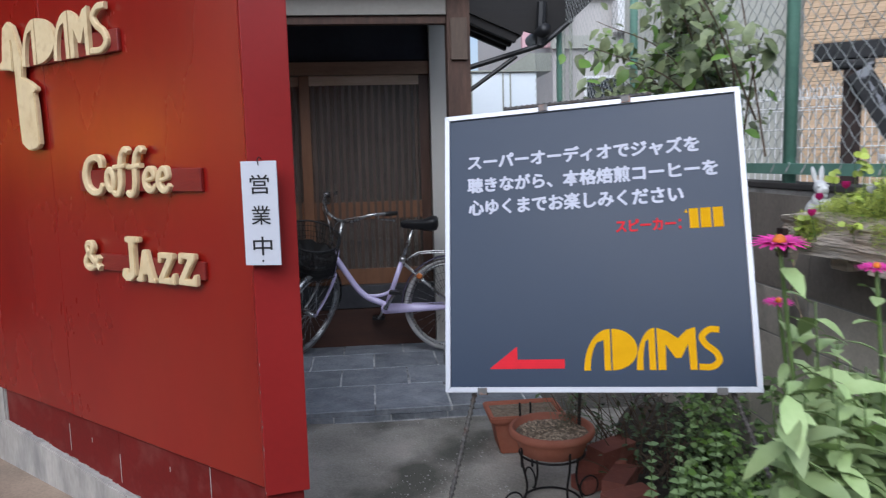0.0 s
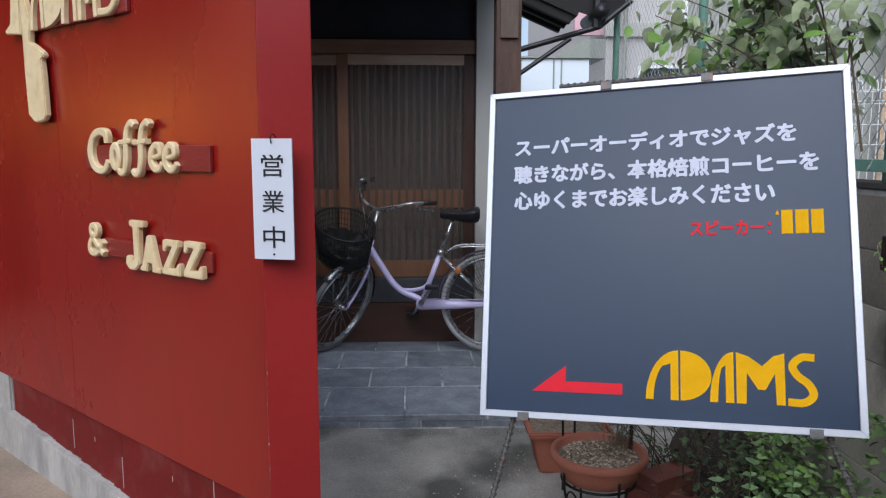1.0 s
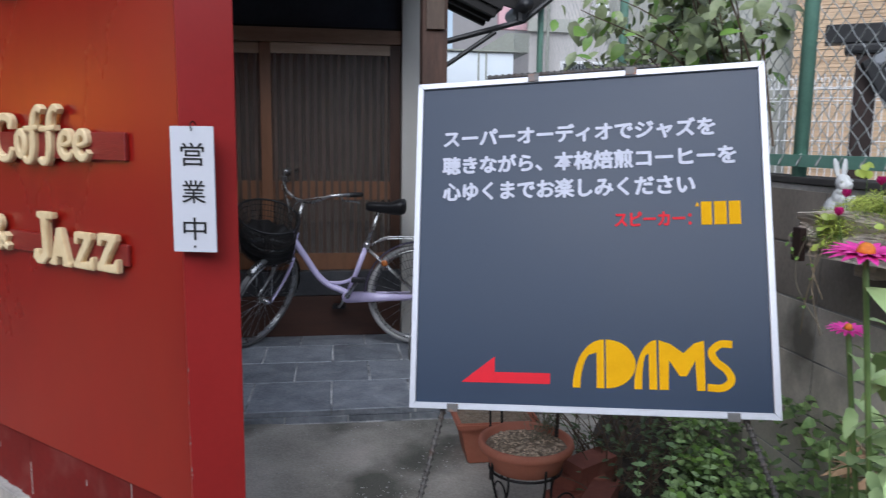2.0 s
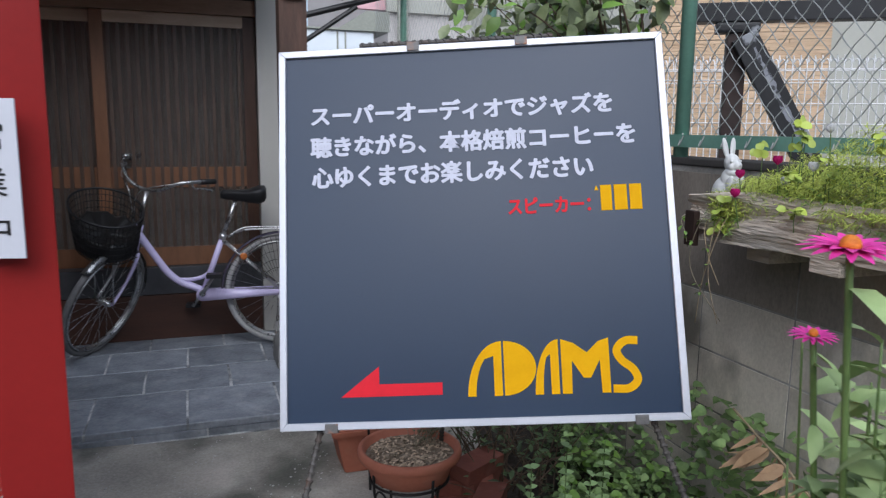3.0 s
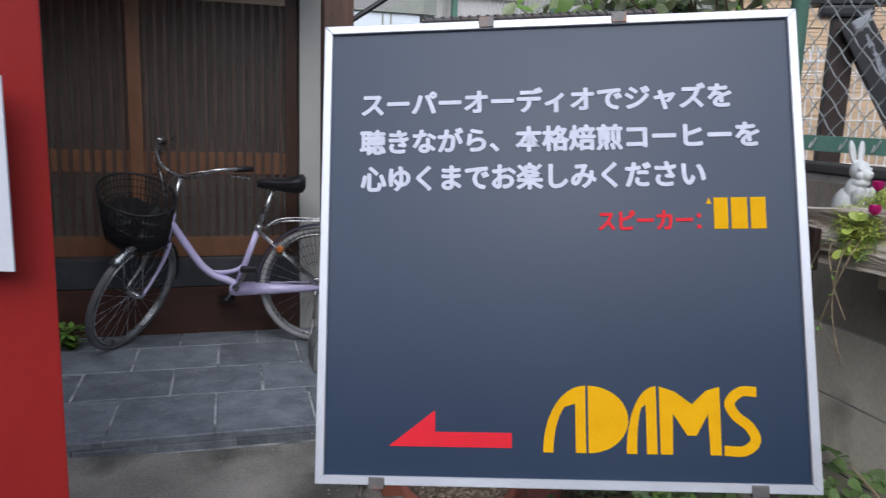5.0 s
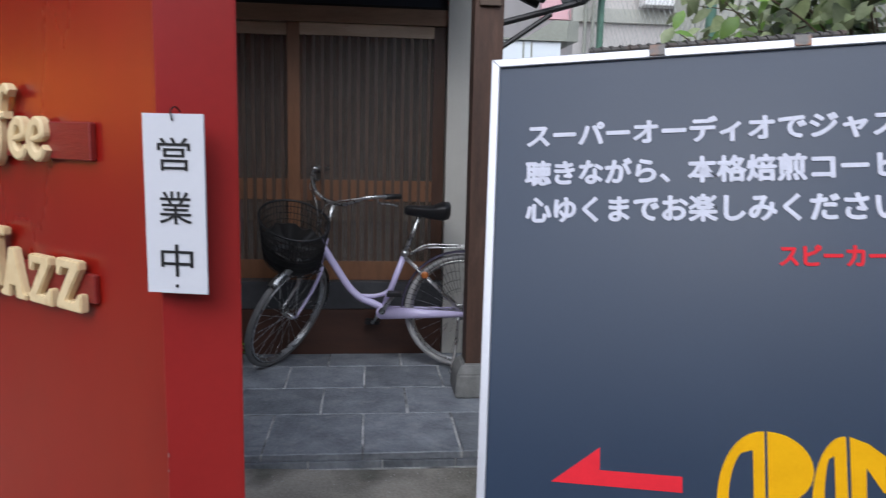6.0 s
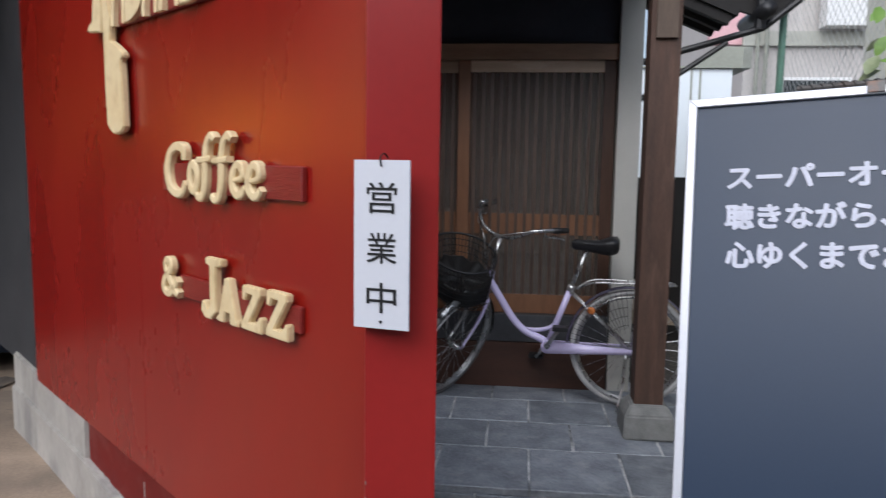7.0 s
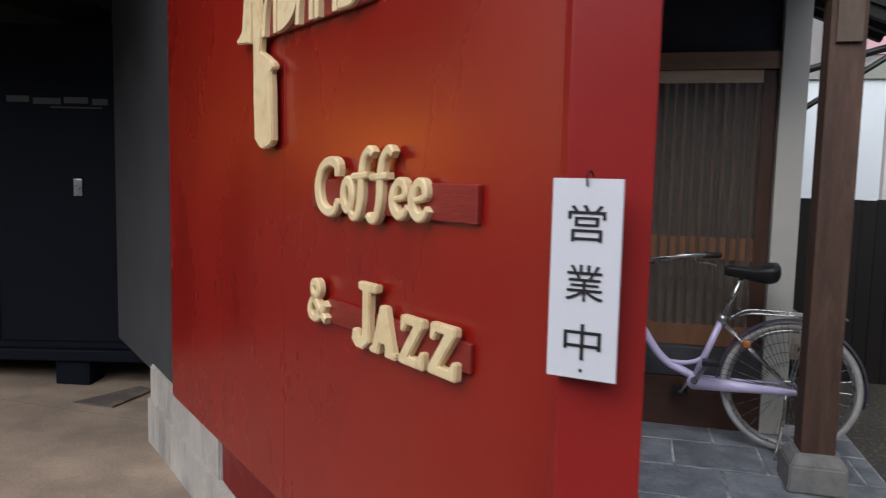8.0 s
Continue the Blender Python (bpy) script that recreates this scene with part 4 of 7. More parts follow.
def build_open_plate():
    tl, br = Vector((-0.313, 3.260, 1.350)), Vector((-0.201, 3.234, 1.031))
    dx = Vector((br.x - tl.x, br.y - tl.y, 0)).normalized()
    n = Vector((dx.y, -dx.x, 0))
    m = Matrix((dx, Vector((0, 0, 1)), n)).transposed().to_4x4()
    m = Matrix.Translation((tl.x, tl.y, br.z)) @ m
    w, h = 0.113, 0.319
    s = thing("open_sign", "white upright plate with three black characters, hung on the wall corner", "sign", m=m)
    part("plate", box(B(), (w / 2, h / 2, -0.003), (w, h, 0.005), None, 0.001), M_WHITE, s)
    for c, z in zip("営業中", (0.220, 0.1255, 0.031)):
        part("character", text_mesh(c, 0.027, 0.088, z, z + 0.058, Matrix.Identity(4), 0.0012, fat=0.002), M_INK, s)
    part("hook", tube(B(), curve_pts([(w / 2, h - 0.012, 0.001), (w / 2, h + 0.004, 0.006), (w / 2, h + 0.012, -0.012), (w / 2, h + 0.004, -0.03)], 4), 0.0016, 6), M_IRON, s, "small wire hook")
    part("screw", lathe(B(), [(0.003, 0.0), (0.003, 0.002), (0.001, 0.003)], 10, (w / 2, 0.014, 0.0)), M_IRON, s)


build_open_plate()


# ---- the menu board on its bar easel ----
def board_pose():
    u, v = Vector((0.8687, -0.3396, 0.0567)).normalized(), Vector((0.0567, 0.2696, 0.8824))
    v = (v - u * v.dot(u)).normalized()
    n = u.cross(v)
    c = Vector((0.754, 3.186, 1.0705))
    return Matrix.Translation(c - u * 0.47 - v * 0.461) @ Matrix((u, v, n)).transposed().to_4x4()


def build_board():
    m = board_pose()
    W, H = 0.94, 0.922
    s = thing("menu_board", "slate grey aluminium-framed board with white Japanese writing, on an easel", "sign board", m=m)
    part("panel", box(B(), (W / 2, H / 2, -0.008), (W - 0.02, H - 0.02, 0.008)), M_BOARD, s)
    f = 0.017
    for x0, x1, y0, y1, flip in ((0, W, 0, f, 0), (0, W, H - f, H, 1), (0, f, 0, H, 2), (W - f, W, 0, H, 3)):
        o = {0: [(0, 0), (W, 0), (W - f, f), (f, f)], 1: [(f, H - f), (W - f, H - f), (W, H), (0, H)],
             2: [(0, 0), (f, f), (f, H - f), (0, H)], 3: [(W - f, f), (W, 0), (W, H), (W - f, H - f)]}[flip]
        bm = prism(B(), o, -0.016, 0.004)
        bmesh.ops.bevel(bm, geom=list(bm.edges), offset=0.0012, segments=1, affect="EDGES")
        part("frame_bar", bm, M_ALU, s)
    I = Matrix.Translation((0, 0, -0.0035))
    for body, x0, x1, y0, y1 in (("スーパーオーディオでジャズを", 0.080, 0.811, 0.728, 0.779), ("聴きながら、本格焙煎コーヒーを", 0.078, 0.860, 0.649, 0.700), ("心ゆくまでお楽しみください", 0.081, 0.756, 0.573, 0.625)):
        characters(s, body, x0, x1, y0, y1, I, 0.0017, M_CHALKW, "bold white character")
    characters(s, "スピーカー：", 0.552, 0.745, 0.489, 0.527, I, 0.0011, M_CHALKR, "small red character")
    part("arrow", prism(B(), [(0.143, 0.073), (0.38, 0.073), (0.38, 0.101), (0.233, 0.101), (0.233, 0.142)], 0, 0.0012, I), M_CHALKR, s, "red arrow pointing to the door")
    # a maker's mark and the shop's mark as plain yellow shapes
    for x0, x1 in ((0.770, 0.796), (0.802, 0.832), (0.838, 0.866)):
        part("plain_shape", prism(B(), [(x0, 0.489), (x1, 0.489), (x1, 0.55), (x0, 0.55)], 0, 0.0012, I), M_CHALKY, s)
    part("plain_shape", prism(B(), [(0.756, 0.538), (0.766, 0.538), (0.761, 0.55)], 0, 0.0012, I), M_CHALKY, s)
    y0, y1 = 0.066, 0.191
    for o in (arch_band(0.439, 0.519, y0, y1), half_disc(0.524, 0.598, y0, y1), arch_band(0.594, 0.650, y0, y1), double_arch(0.656, 0.766, y0, y1), wave_band(0.770, 0.838, y0, y1)):
        bm = band(B(), o, 0.0185, 0.0, 0.0012, I, 0.0) if isinstance(o[0], Vector) else prism(B(), o, 0, 0.0012, I)
        part("plain_shape", bm, M_CHALKY, s)
    for x, y in ((0.335, H - 0.004), (0.60, H - 0.004), (0.121, 0.004), (0.83, 0.004)):
        part("clip", box(B(), (x, y, -0.003), (0.03, 0.022, 0.022), None, 0.002), M_CLIP, s, "small rusty steel clip")
    return m


BOARD = build_board()


def build_easel():
    e = thing("easel", "easel welded from ribbed reinforcing bars", "easel", (0.75, 3.5, -0.15))
    P = lambda x, y, z: BOARD @ Vector((x, y, z))

    def bar(a, b, name="leg"):
        a, b = Vector(a), Vector(b)
        bm = tube(B(), [a, b], 0.0062, 8)
        n = int((b - a).length / 0.018)
        d = (b - a).normalized()
        slant = (d + d.orthogonal().normalized() * 0.7).normalized()
        for i in range(n):
            c = a + (b - a) * ((i + 0.5) / n)
            lathe_at(bm, c, slant, 0.0094, 0.006)
        part(name, bm, M_REBAR, e)

    for hi, lo, foot in ((P(0.335, 0.94, -0.024), P(0.09, 0.0, -0.024), (0.14, 3.0)), (P(0.60, 0.94, -0.024), P(0.86, 0.0, -0.024), (1.39, 2.65))):
        bar(hi, lo)
        bar(lo, (*foot, ground_z(*foot) - 0.01), "foot_bar")
    bar(P(0.2, 0.936, -0.02), P(0.68, 0.936, -0.02), "top_bar")
    mid = P(0.47, 0.85, -0.04)
    bar(mid, (mid.x + 0.18, mid.y + 0.75, ground_z(mid.x, mid.y + 0.75) - 0.01), "back_leg")


def lathe_at(bm, c, d, r, h):
    """A short rib round a bar."""
    q = d.to_track_quat("Z", "Y").to_matrix().to_4x4()
    bmesh.ops.create_cone(bm, cap_ends=True, segments=8, radius1=r, radius2=r * 0.9, depth=h, matrix=Matrix.Translation(c) @ q)


build_easel()


# ---- the bicycle on the porch; its own x runs backwards along it, y across, z up ----
def circle(c, r, n, ax, ay):
    return [Vector(c) + r * (math.cos(a) * Vector(ax) + math.sin(a) * Vector(ay)) for a in (2 * math.pi * i / n for i in range(n))]


def build_wheel(b, hub, ax, name, tyre_mat):
    """ax: forward direction in the wheel's plane; the other is found from the axle."""
    hub, ax = Vector(hub), Vector(ax).normalized()
    up = Vector((0, 0, 1))
    up = (up - ax * up.dot(ax)).normalized()
    axle = ax.cross(up).normalized()
    w = part(name, tube(B(), [hub - axle * 0.045, hub - axle * 0.02, hub + axle * 0.02, hub + axle * 0.045], [0.012, 0.02, 0.02, 0.012], 12), M_STEEL, b, "spoked wheel hub", True)
    part("tyre", tube(B(), circle(hub, 0.313, 56, ax, up), 0.0175, 10, True), tyre_mat, w, smooth=True)
    rim = B()
    for off in (-0.011, 0.011):
        tube(rim, circle(hub + axle * off, 0.291, 56, ax, up), 0.0065, 6, True)
    tube(rim, circle(hub, 0.287, 56, ax, up), 0.009, 6, True)
    part("rim", rim, M_STEEL, w, "bright steel rim", True)
    for i in range(28):
        a = 2 * math.pi * i / 28
        s = 0.019 * (1 if i % 2 else -1)
        p = hub + axle * s + 0.017 * (math.cos(a + 0.6 * (1 if i % 4 < 2 else -1)) * ax + math.sin(a + 0.6 * (1 if i % 4 < 2 else -1)) * up)
        q = hub + 0.286 * (math.cos(a) * ax + math.sin(a) * up)
        part("spoke", tube(B(), [p, q], 0.0011, 5), M_STEEL, w)


def arc(hub, r, a0, a1, ax, up, n=24):
    return [Vector(hub) + r * (math.cos(radians(a0 + (a1 - a0) * i / n)) * Vector(ax) + math.sin(radians(a0 + (a1 - a0) * i / n)) * Vector(up)) for i in range(n + 1)]


def mudguard(hub, r, a0, a1, ax, up, axle, width):
    bm = B()
    rows = []
    for p in arc(hub, 1.0, a0, a1, ax, up, 28):
        d = (p - Vector(hub)).normalized()
        rows.append([bm.verts.new(Vector(hub) + d * (r - 0.012 * k * k) + axle * (width / 2 * k)) for k in (-1, -0.5, 0, 0.5, 1)])
    for a, c in zip(rows, rows[1:]):
        for i in range(4):
            bm.faces.new((a[i], a[i + 1], c[i + 1], c[i]))
    bmesh.ops.solidify(bm, geom=list(bm.faces), thickness=0.0016)
    return bm


def build_bicycle():
    b = thing("bicycle", "lavender step-through bicycle with a dark front basket, parked before the doors", "bicycle", m=pose(-0.005, 6.085, 0, -1.0, 0, -6))
    X, Z, Yv = Vector((1, 0, 0)), Vector((0, 0, 1)), Vector((0, 1, 0))
    rear = Vector((0.63, 0, 0.331))
    build_wheel(b, rear, X, "rear_wheel", M_TYRE)
    part("rear_mudguard", mudguard(rear, 0.352, -12, 178, X, Z, Yv, 0.052), M_GUARD, b, "dark glossy mudguard with a lavender sheen", True)
    seat_top, bb = Vector((0.297, 0, 0.655)), Vector((0.178, 0, 0.335))
    part("main_tube", tube(B(), curve_pts([(-0.172, 0, 0.69), (-0.10, 0, 0.575), (-0.02, 0, 0.455), (0.05, 0, 0.392), (0.12, 0, 0.362), bb], 6), 0.021, 14), M_LAVENDER, b, smooth=True)
    part("upper_brace", tube(B(), curve_pts([(0.045, 0, 0.405), (0.12, 0, 0.405), (0.18, 0, 0.42), (0.215, 0, 0.445)], 5), 0.012, 12), M_LAVENDER, b, smooth=True)
    part("seat_tube", tube(B(), [bb, seat_top], 0.0175, 14), M_LAVENDER, b, smooth=True)
    part("seat_clamp", tube(B(), [seat_top - Vector((0.006, 0, 0.016)), seat_top + Vector((0.006, 0, 0.016))], 0.022, 12), M_STEEL, b, "bright clamp", True)
    sp = seat_top + (seat_top - bb).normalized() * 0.235
    part("seat_post", tube(B(), [seat_top, sp], 0.0125, 12), M_STEEL, b, "bright steel post", True)
    for s in (-1, 1):
        y = 0.055 * s
        part("chain_stay", tube(B(), [bb + Vector((0.02, y * 0.5, 0)), rear + Vector((0, y, 0))], 0.009, 10), M_LAVENDER, b, smooth=True)
        part("seat_stay", tube(B(), [seat_top + Vector((0, y * 0.4, -0.02)), rear + Vector((0, y, 0))], 0.0075, 10), M_STEEL, b, "bright stay", True)
        part("carrier_strut", tube(B(), [rear + Vector((0, y, 0)), (0.70, y, 0.695)], 0.0045, 8), M_STEEL, b, smooth=True)
    # saddle
    bm = B()
    prof = [(-0.14, 0.012, 0.0, 0.3), (-0.12, 0.024, 0.006, 0.5), (-0.05, 0.036, 0.002, 0.55), (0.03, 0.07, 0.0, 0.7), (0.09, 0.098, 0.012, 0.95), (0.125, 0.09, 0.016, 0.85), (0.138, 0.06, 0.012, 0.5)]
    rows = []
    for x, w, zz, th in prof:
        rows.append([bm.verts.new((sp.x + 0.045 + x * 0.94, w * math.cos(a), sp.z + 0.032 + zz + th * (0.038 if math.sin(a) > 0 else 0.078) * math.sin(a))) for a in (2 * math.pi * i / 14 for i in range(14))])
    for a, c in zip(rows, rows[1:]):
        for i in range(14):
            bm.faces.new((a[i], a[(i + 1) % 14], c[(i + 1) % 14], c[i]))
    bm.faces.new(rows[0]), bm.faces.new(rows[-1][::-1])
    sad = part("saddle", bm, M_BLACKPL, b, "black padded saddle", True)
    for s in (-1, 1):
        part("spring", tube(B(), [(sp.x + 0.13 + 0.0, s * 0.045, sp.z - 0.01), (sp.x + 0.14, s * 0.045, sp.z + 0.03)], 0.014, 10), M_STEEL, sad, smooth=True)
    # carrier
    rail = B()
    for y in (-0.065, 0.065):
        tube(rail, curve_pts([(0.33, y * 0.4, 0.655), (0.43, y, 0.70), (0.66, y, 0.70), (0.84, y, 0.70), (0.86, 0, 0.70)], 5), 0.005, 8)
    for x in (0.46, 0.53, 0.60, 0.67, 0.74, 0.81):
        tube(rail, [(x, -0.065, 0.70), (x, 0.065, 0.70)], 0.004, 6)
    for y in (-0.022, 0.022):
        tube(rail, [(0.43, y, 0.70), (0.85, y, 0.70)], 0.004, 6)
    part("carrier", rail, M_STEEL, b, "bright wire luggage carrier", True)
    # skirt guard mesh beside the rear wheel
    sg = B()
    for i in range(15):
        a = 95 + i * 5.5
        p = [rear + Vector((r * math.cos(radians(a)), -0.05, r * math.sin(radians(a)))) for r in (0.12, 0.33)]
        tube(sg, p, 0.0016, 4)
    for r in (0.14, 0.19, 0.24, 0.29, 0.33):
        tube(sg, [rear + Vector((r * math.cos(radians(a)), -0.05, r * math.sin(radians(a)))) for a in range(95, 175, 8)], 0.0016, 4)
    part("skirt_guard", sg, M_BLACKPL, b, "dark plastic mesh guard", kind="stuff")
    part("reflector", lathe_turn(0.021, 0.012, Vector((0.415, -0.062, 0.545))), M_AMBER, b, "round amber reflector", True)
    part("lock", tube(B(), arc((0.62, -0.035, 0.331), 0.04, 0, 300, X, Z, 12), 0.007, 8), M_STEEL, b, smooth=True)
    # chain case, cranks, pedals
    bm = B()
    o = [(bb.x - 0.036 * math.sin(t), bb.z - 0.012 + 0.036 * math.cos(t)) for t in (math.pi * i / 12 for i in range(13))]
    o += [(rear.x + 0.02 + 0.013 * math.sin(t), rear.z - 0.008 - 0.013 * math.cos(t)) for t in (math.pi * i / 8 for i in range(9))]
    v0 = [bm.verts.new((x, -0.075, z)) for x, z in o]
    v1 = [bm.verts.new((x, -0.048, z)) for x, z in o]
    bm.faces.new(v0), bm.faces.new(v1[::-1])
    for i in range(len(o)):
        bm.faces.new((v0[i], v0[(i + 1) % len(o)], v1[(i + 1) % len(o)], v1[i]))
    bmesh.ops.bevel(bm, geom=[e for e in bm.edges if e.calc_face_angle(0) > 1.2], offset=0.006, segments=2, affect="EDGES")
    part("chain_case", bm, M_LAVENDER, b, "lavender chain case", True)
    part("bottom_bracket", tube(B(), [bb - Yv * 0.09, bb + Yv * 0.06], 0.018, 12), M_STEEL, b, smooth=True)
    for s, e in ((-1, Vector((0.075, -0.10, 0.115))), (1, Vector((-0.075, 0.10, -0.115)))):
        c = part("crank", tube(B(), [bb + Yv * 0.085 * s, bb + e], [0.013, 0.009], 8), M_STEEL, b, smooth=True)
        part("pedal", box(B(), bb + e + Yv * 0.05 * s, (0.085, 0.075, 0.024), None, 0.005), M_BLACKPL, c, "black rubber pedal")
    part("kickstand", tube(B(), curve_pts([rear + Vector((-0.02, -0.07, -0.02)), (0.60, -0.10, 0.16), (0.57, -0.15, 0.006)], 5), 0.008, 8), M_STEEL, b, smooth=True)
    # steering: fork, front wheel, basket and bars turned together about the head
    axis = Vector((0.26, 0, 1)).normalized()
    turn = Matrix.Translation((-0.165, 0, 0.70)) @ Matrix.Rotation(radians(53), 4, axis) @ Matrix.Translation((0.165, 0, -0.70))
    T = lambda p: turn @ Vector(p)
    # the wheel and fork are turned further and lean with the raked head
    lean = Matrix.Translation((-0.165, 0, 0.70)) @ Matrix.Rotation(radians(67), 4, Vector((0.44, 0, 1)).normalized()) @ Matrix.Translation((0.165, 0, -0.70))
    L = lambda p: lean @ Vector(p)
    hub = Vector((-0.436, -0.034, 0.349))
    fh = L(hub)
    L3 = lean.to_3x3()
    fx, fz, fy = L3 @ -X, L3 @ Z, L3 @ Yv
    build_wheel_at(b, fh, fx, fz, fy)
    part("head_tube", tube(B(), [T((-0.192, 0, 0.585)), T((-0.158, 0, 0.735))], 0.022, 14), M_LAVENDER, b, smooth=True)
    part("steerer", tube(B(), [T((-0.158, 0, 0.735)), T((-0.115, 0, 0.925))], 0.0125, 12), M_STEEL, b, smooth=True)
    crown = Vector((-0.20, 0, 0.60))
    for s in (-1, 1):
        part("fork_blade", tube(B(), [L(p) for p in curve_pts([crown + Yv * 0.02 * s, (-0.23, 0.05 * s - 0.01, 0.575), (-0.31, 0.05 * s - 0.02, 0.45), hub + Yv * 0.05 * s], 5)], [0.012] * 5 + [0.011] * 5 + [0.009] * 6, 10), M_LAVENDER if s < 0 else M_STEEL, b, smooth=True)
        part("basket_stay", tube(B(), [L(hub + Yv * 0.06 * s), T((-0.41, 0.075 * s, 0.66))], 0.004, 8), M_STEEL, b, smooth=True)
    part("front_mudguard", mudguard(fh, 0.345, 55, 205, fx, fz, fy, 0.05), M_STEEL, b, "bright steel mudguard", True)
    # bars sweep up, out and back
    bars = curve_pts([(0.10, -0.285, 1.02), (0.0, -0.275, 1.03), (-0.09, -0.22, 1.02), (-0.13, -0.12, 0.965), (-0.118, 0, 0.935), (-0.13, 0.12, 0.965), (-0.09, 0.22, 1.04), (0.0, 0.275, 1.06), (0.10, 0.285, 1.05)], 6)
    hb = part("handlebar", tube(B(), [T(p) for p in bars], 0.0105, 10), M_STEEL, b, "bright swept handlebar", True)
    for s in (-1, 1):
        part("grip", tube(B(), [T((0.01, 0.277 * s, 1.043 if s > 0 else 1.028)), T((0.12, 0.287 * s, 1.05 if s > 0 else 1.018))], 0.0155, 12), M_BLACKPL, hb, "black grip", True)
        part("brake_lever", tube(B(), [T(p) for p in curve_pts([(-0.03, 0.262 * s, 1.03), (-0.02, 0.26 * s, 0.995), (0.05, 0.275 * s, 0.98), (0.10, 0.29 * s, 0.965)], 4)], 0.0055, 8), M_STEEL, hb, smooth=True)
        part("cable", tube(B(), [T(p) for p in curve_pts([(-0.04, 0.25 * s, 1.02), (-0.16, 0.15 * s, 1.0), (-0.21, 0.03 * s, 0.93), (-0.19, 0.01, 0.72)], 6)], 0.0028, 6), M_STEEL, hb, smooth=True)
    bm = B()
    bmesh.ops.create_uvsphere(bm, u_segments=14, v_segments=8, radius=0.024, matrix=Matrix.Translation(T((-0.055, 0.235, 1.072))) @ Matrix.Diagonal((1, 1, 0.75, 1)))
    part("bell", bm, M_STEEL, hb, "small bright bell", True)
    # basket of dark wire with an open rim
    bk = part("basket", basket_mesh(T), M_BASKET, b, "deep dark wire basket", kind="stuff")
    part("lining", basket_lining(T), M_BASKET, bk, "crumpled black lining in the basket's lower half", True)
    rim = [T((-0.375 + 0.175 * math.cos(a), 0.02 + 0.21 * math.sin(a), 0.872 + 0.2 * 0.21 * math.sin(a) + 0.16 * 0.175 * math.cos(a))) for a in (2 * math.pi * i / 36 for i in range(36))]
    part("rim", tube(B(), rim, 0.0062, 8, True), M_BLACKPL, bk, smooth=True)
    part("lamp", tube(B(), [T((-0.33, 0.0, 0.60)), T((-0.41, 0.0, 0.595))], [0.02, 0.033], 14), M_STEEL, b, "small bright headlamp", True)


def basket_mesh(turned):
    bm = B()
    T = lambda p: turned((p[0], p[1], p[2] + 0.2 * (p[1] - 0.02) + 0.16 * (p[0] + 0.375)))
    levels = [(0.872, 1.0), (0.84, 0.98), (0.805, 0.955), (0.77, 0.93), (0.735, 0.905), (0.70, 0.88), (0.665, 0.84), (0.64, 0.81)]
    ring = lambda z, k, n=40: [T((-0.375 + 0.175 * k * math.cos(a), 0.02 + 0.21 * k * math.sin(a), z)) for a in (2 * math.pi * i / n for i in range(n))]
    for z, k in levels:
        tube(bm, ring(z, k, 28), 0.0024, 5, True)
    top, bot = ring(0.872, 1.0, 56), ring(0.64, 0.80, 56)
    for a, c in zip(top, bot):
        tube(bm, [a, c], 0.0022, 5)
    for i in range(-5, 6):
        y = i * 0.03
        h = 0.13 * math.sqrt(max(1 - (y / 0.165) ** 2, 0.02))
        tube(bm, [T((-0.365 - h, y, 0.64)), T((-0.365 + h, y, 0.64))], 0.0028, 5)
    return bm


def basket_lining(turned):
    """A crumpled black bag in the lower half of the basket."""
    bm = B()
    T = lambda p: turned((p[0], p[1], p[2] + 0.2 * (p[1] - 0.02) + 0.16 * (p[0] + 0.375)))
    rings = []
    for z, k in ((0.642, 0.3), (0.643, 0.76), (0.66, 0.80), (0.69, 0.84), (0.72, 0.87), (0.745, 0.88), (0.748, 0.80), (0.72, 0.5), (0.725, 0.1)):
        ring = []
        for i in range(44):
            a = 2 * math.pi * i / 44
            c = noise.noise(Vector((3 * math.cos(a), 3 * math.sin(a), z * 40)))
            q = k * (1 + 0.03 * c)
            ring.append(bm.verts.new(T((-0.375 + 0.175 * q * math.cos(a), 0.02 + 0.21 * q * math.sin(a), z + (0.03 * c if z > 0.71 else 0)))))
        rings.append(ring)
    for A, C in zip(rings, rings[1:]):
        for j in range(44):
            bm.faces.new((A[j], A[(j + 1) % 44], C[(j + 1) % 44], C[j]))
    bm.faces.new(rings[0][::-1]), bm.faces.new(rings[-1])
    return bm


def lathe_turn(r, h, c):
    bm = lathe(B(), [(r * 0.9, 0), (r, 0.003), (r, h - 0.003), (r * 0.8, h)], 16)
    bmesh.ops.transform(bm, matrix=Matrix.Translation(c) @ Matrix.Rotation(radians(90), 4, "X"), verts=list(bm.verts))
    return bm


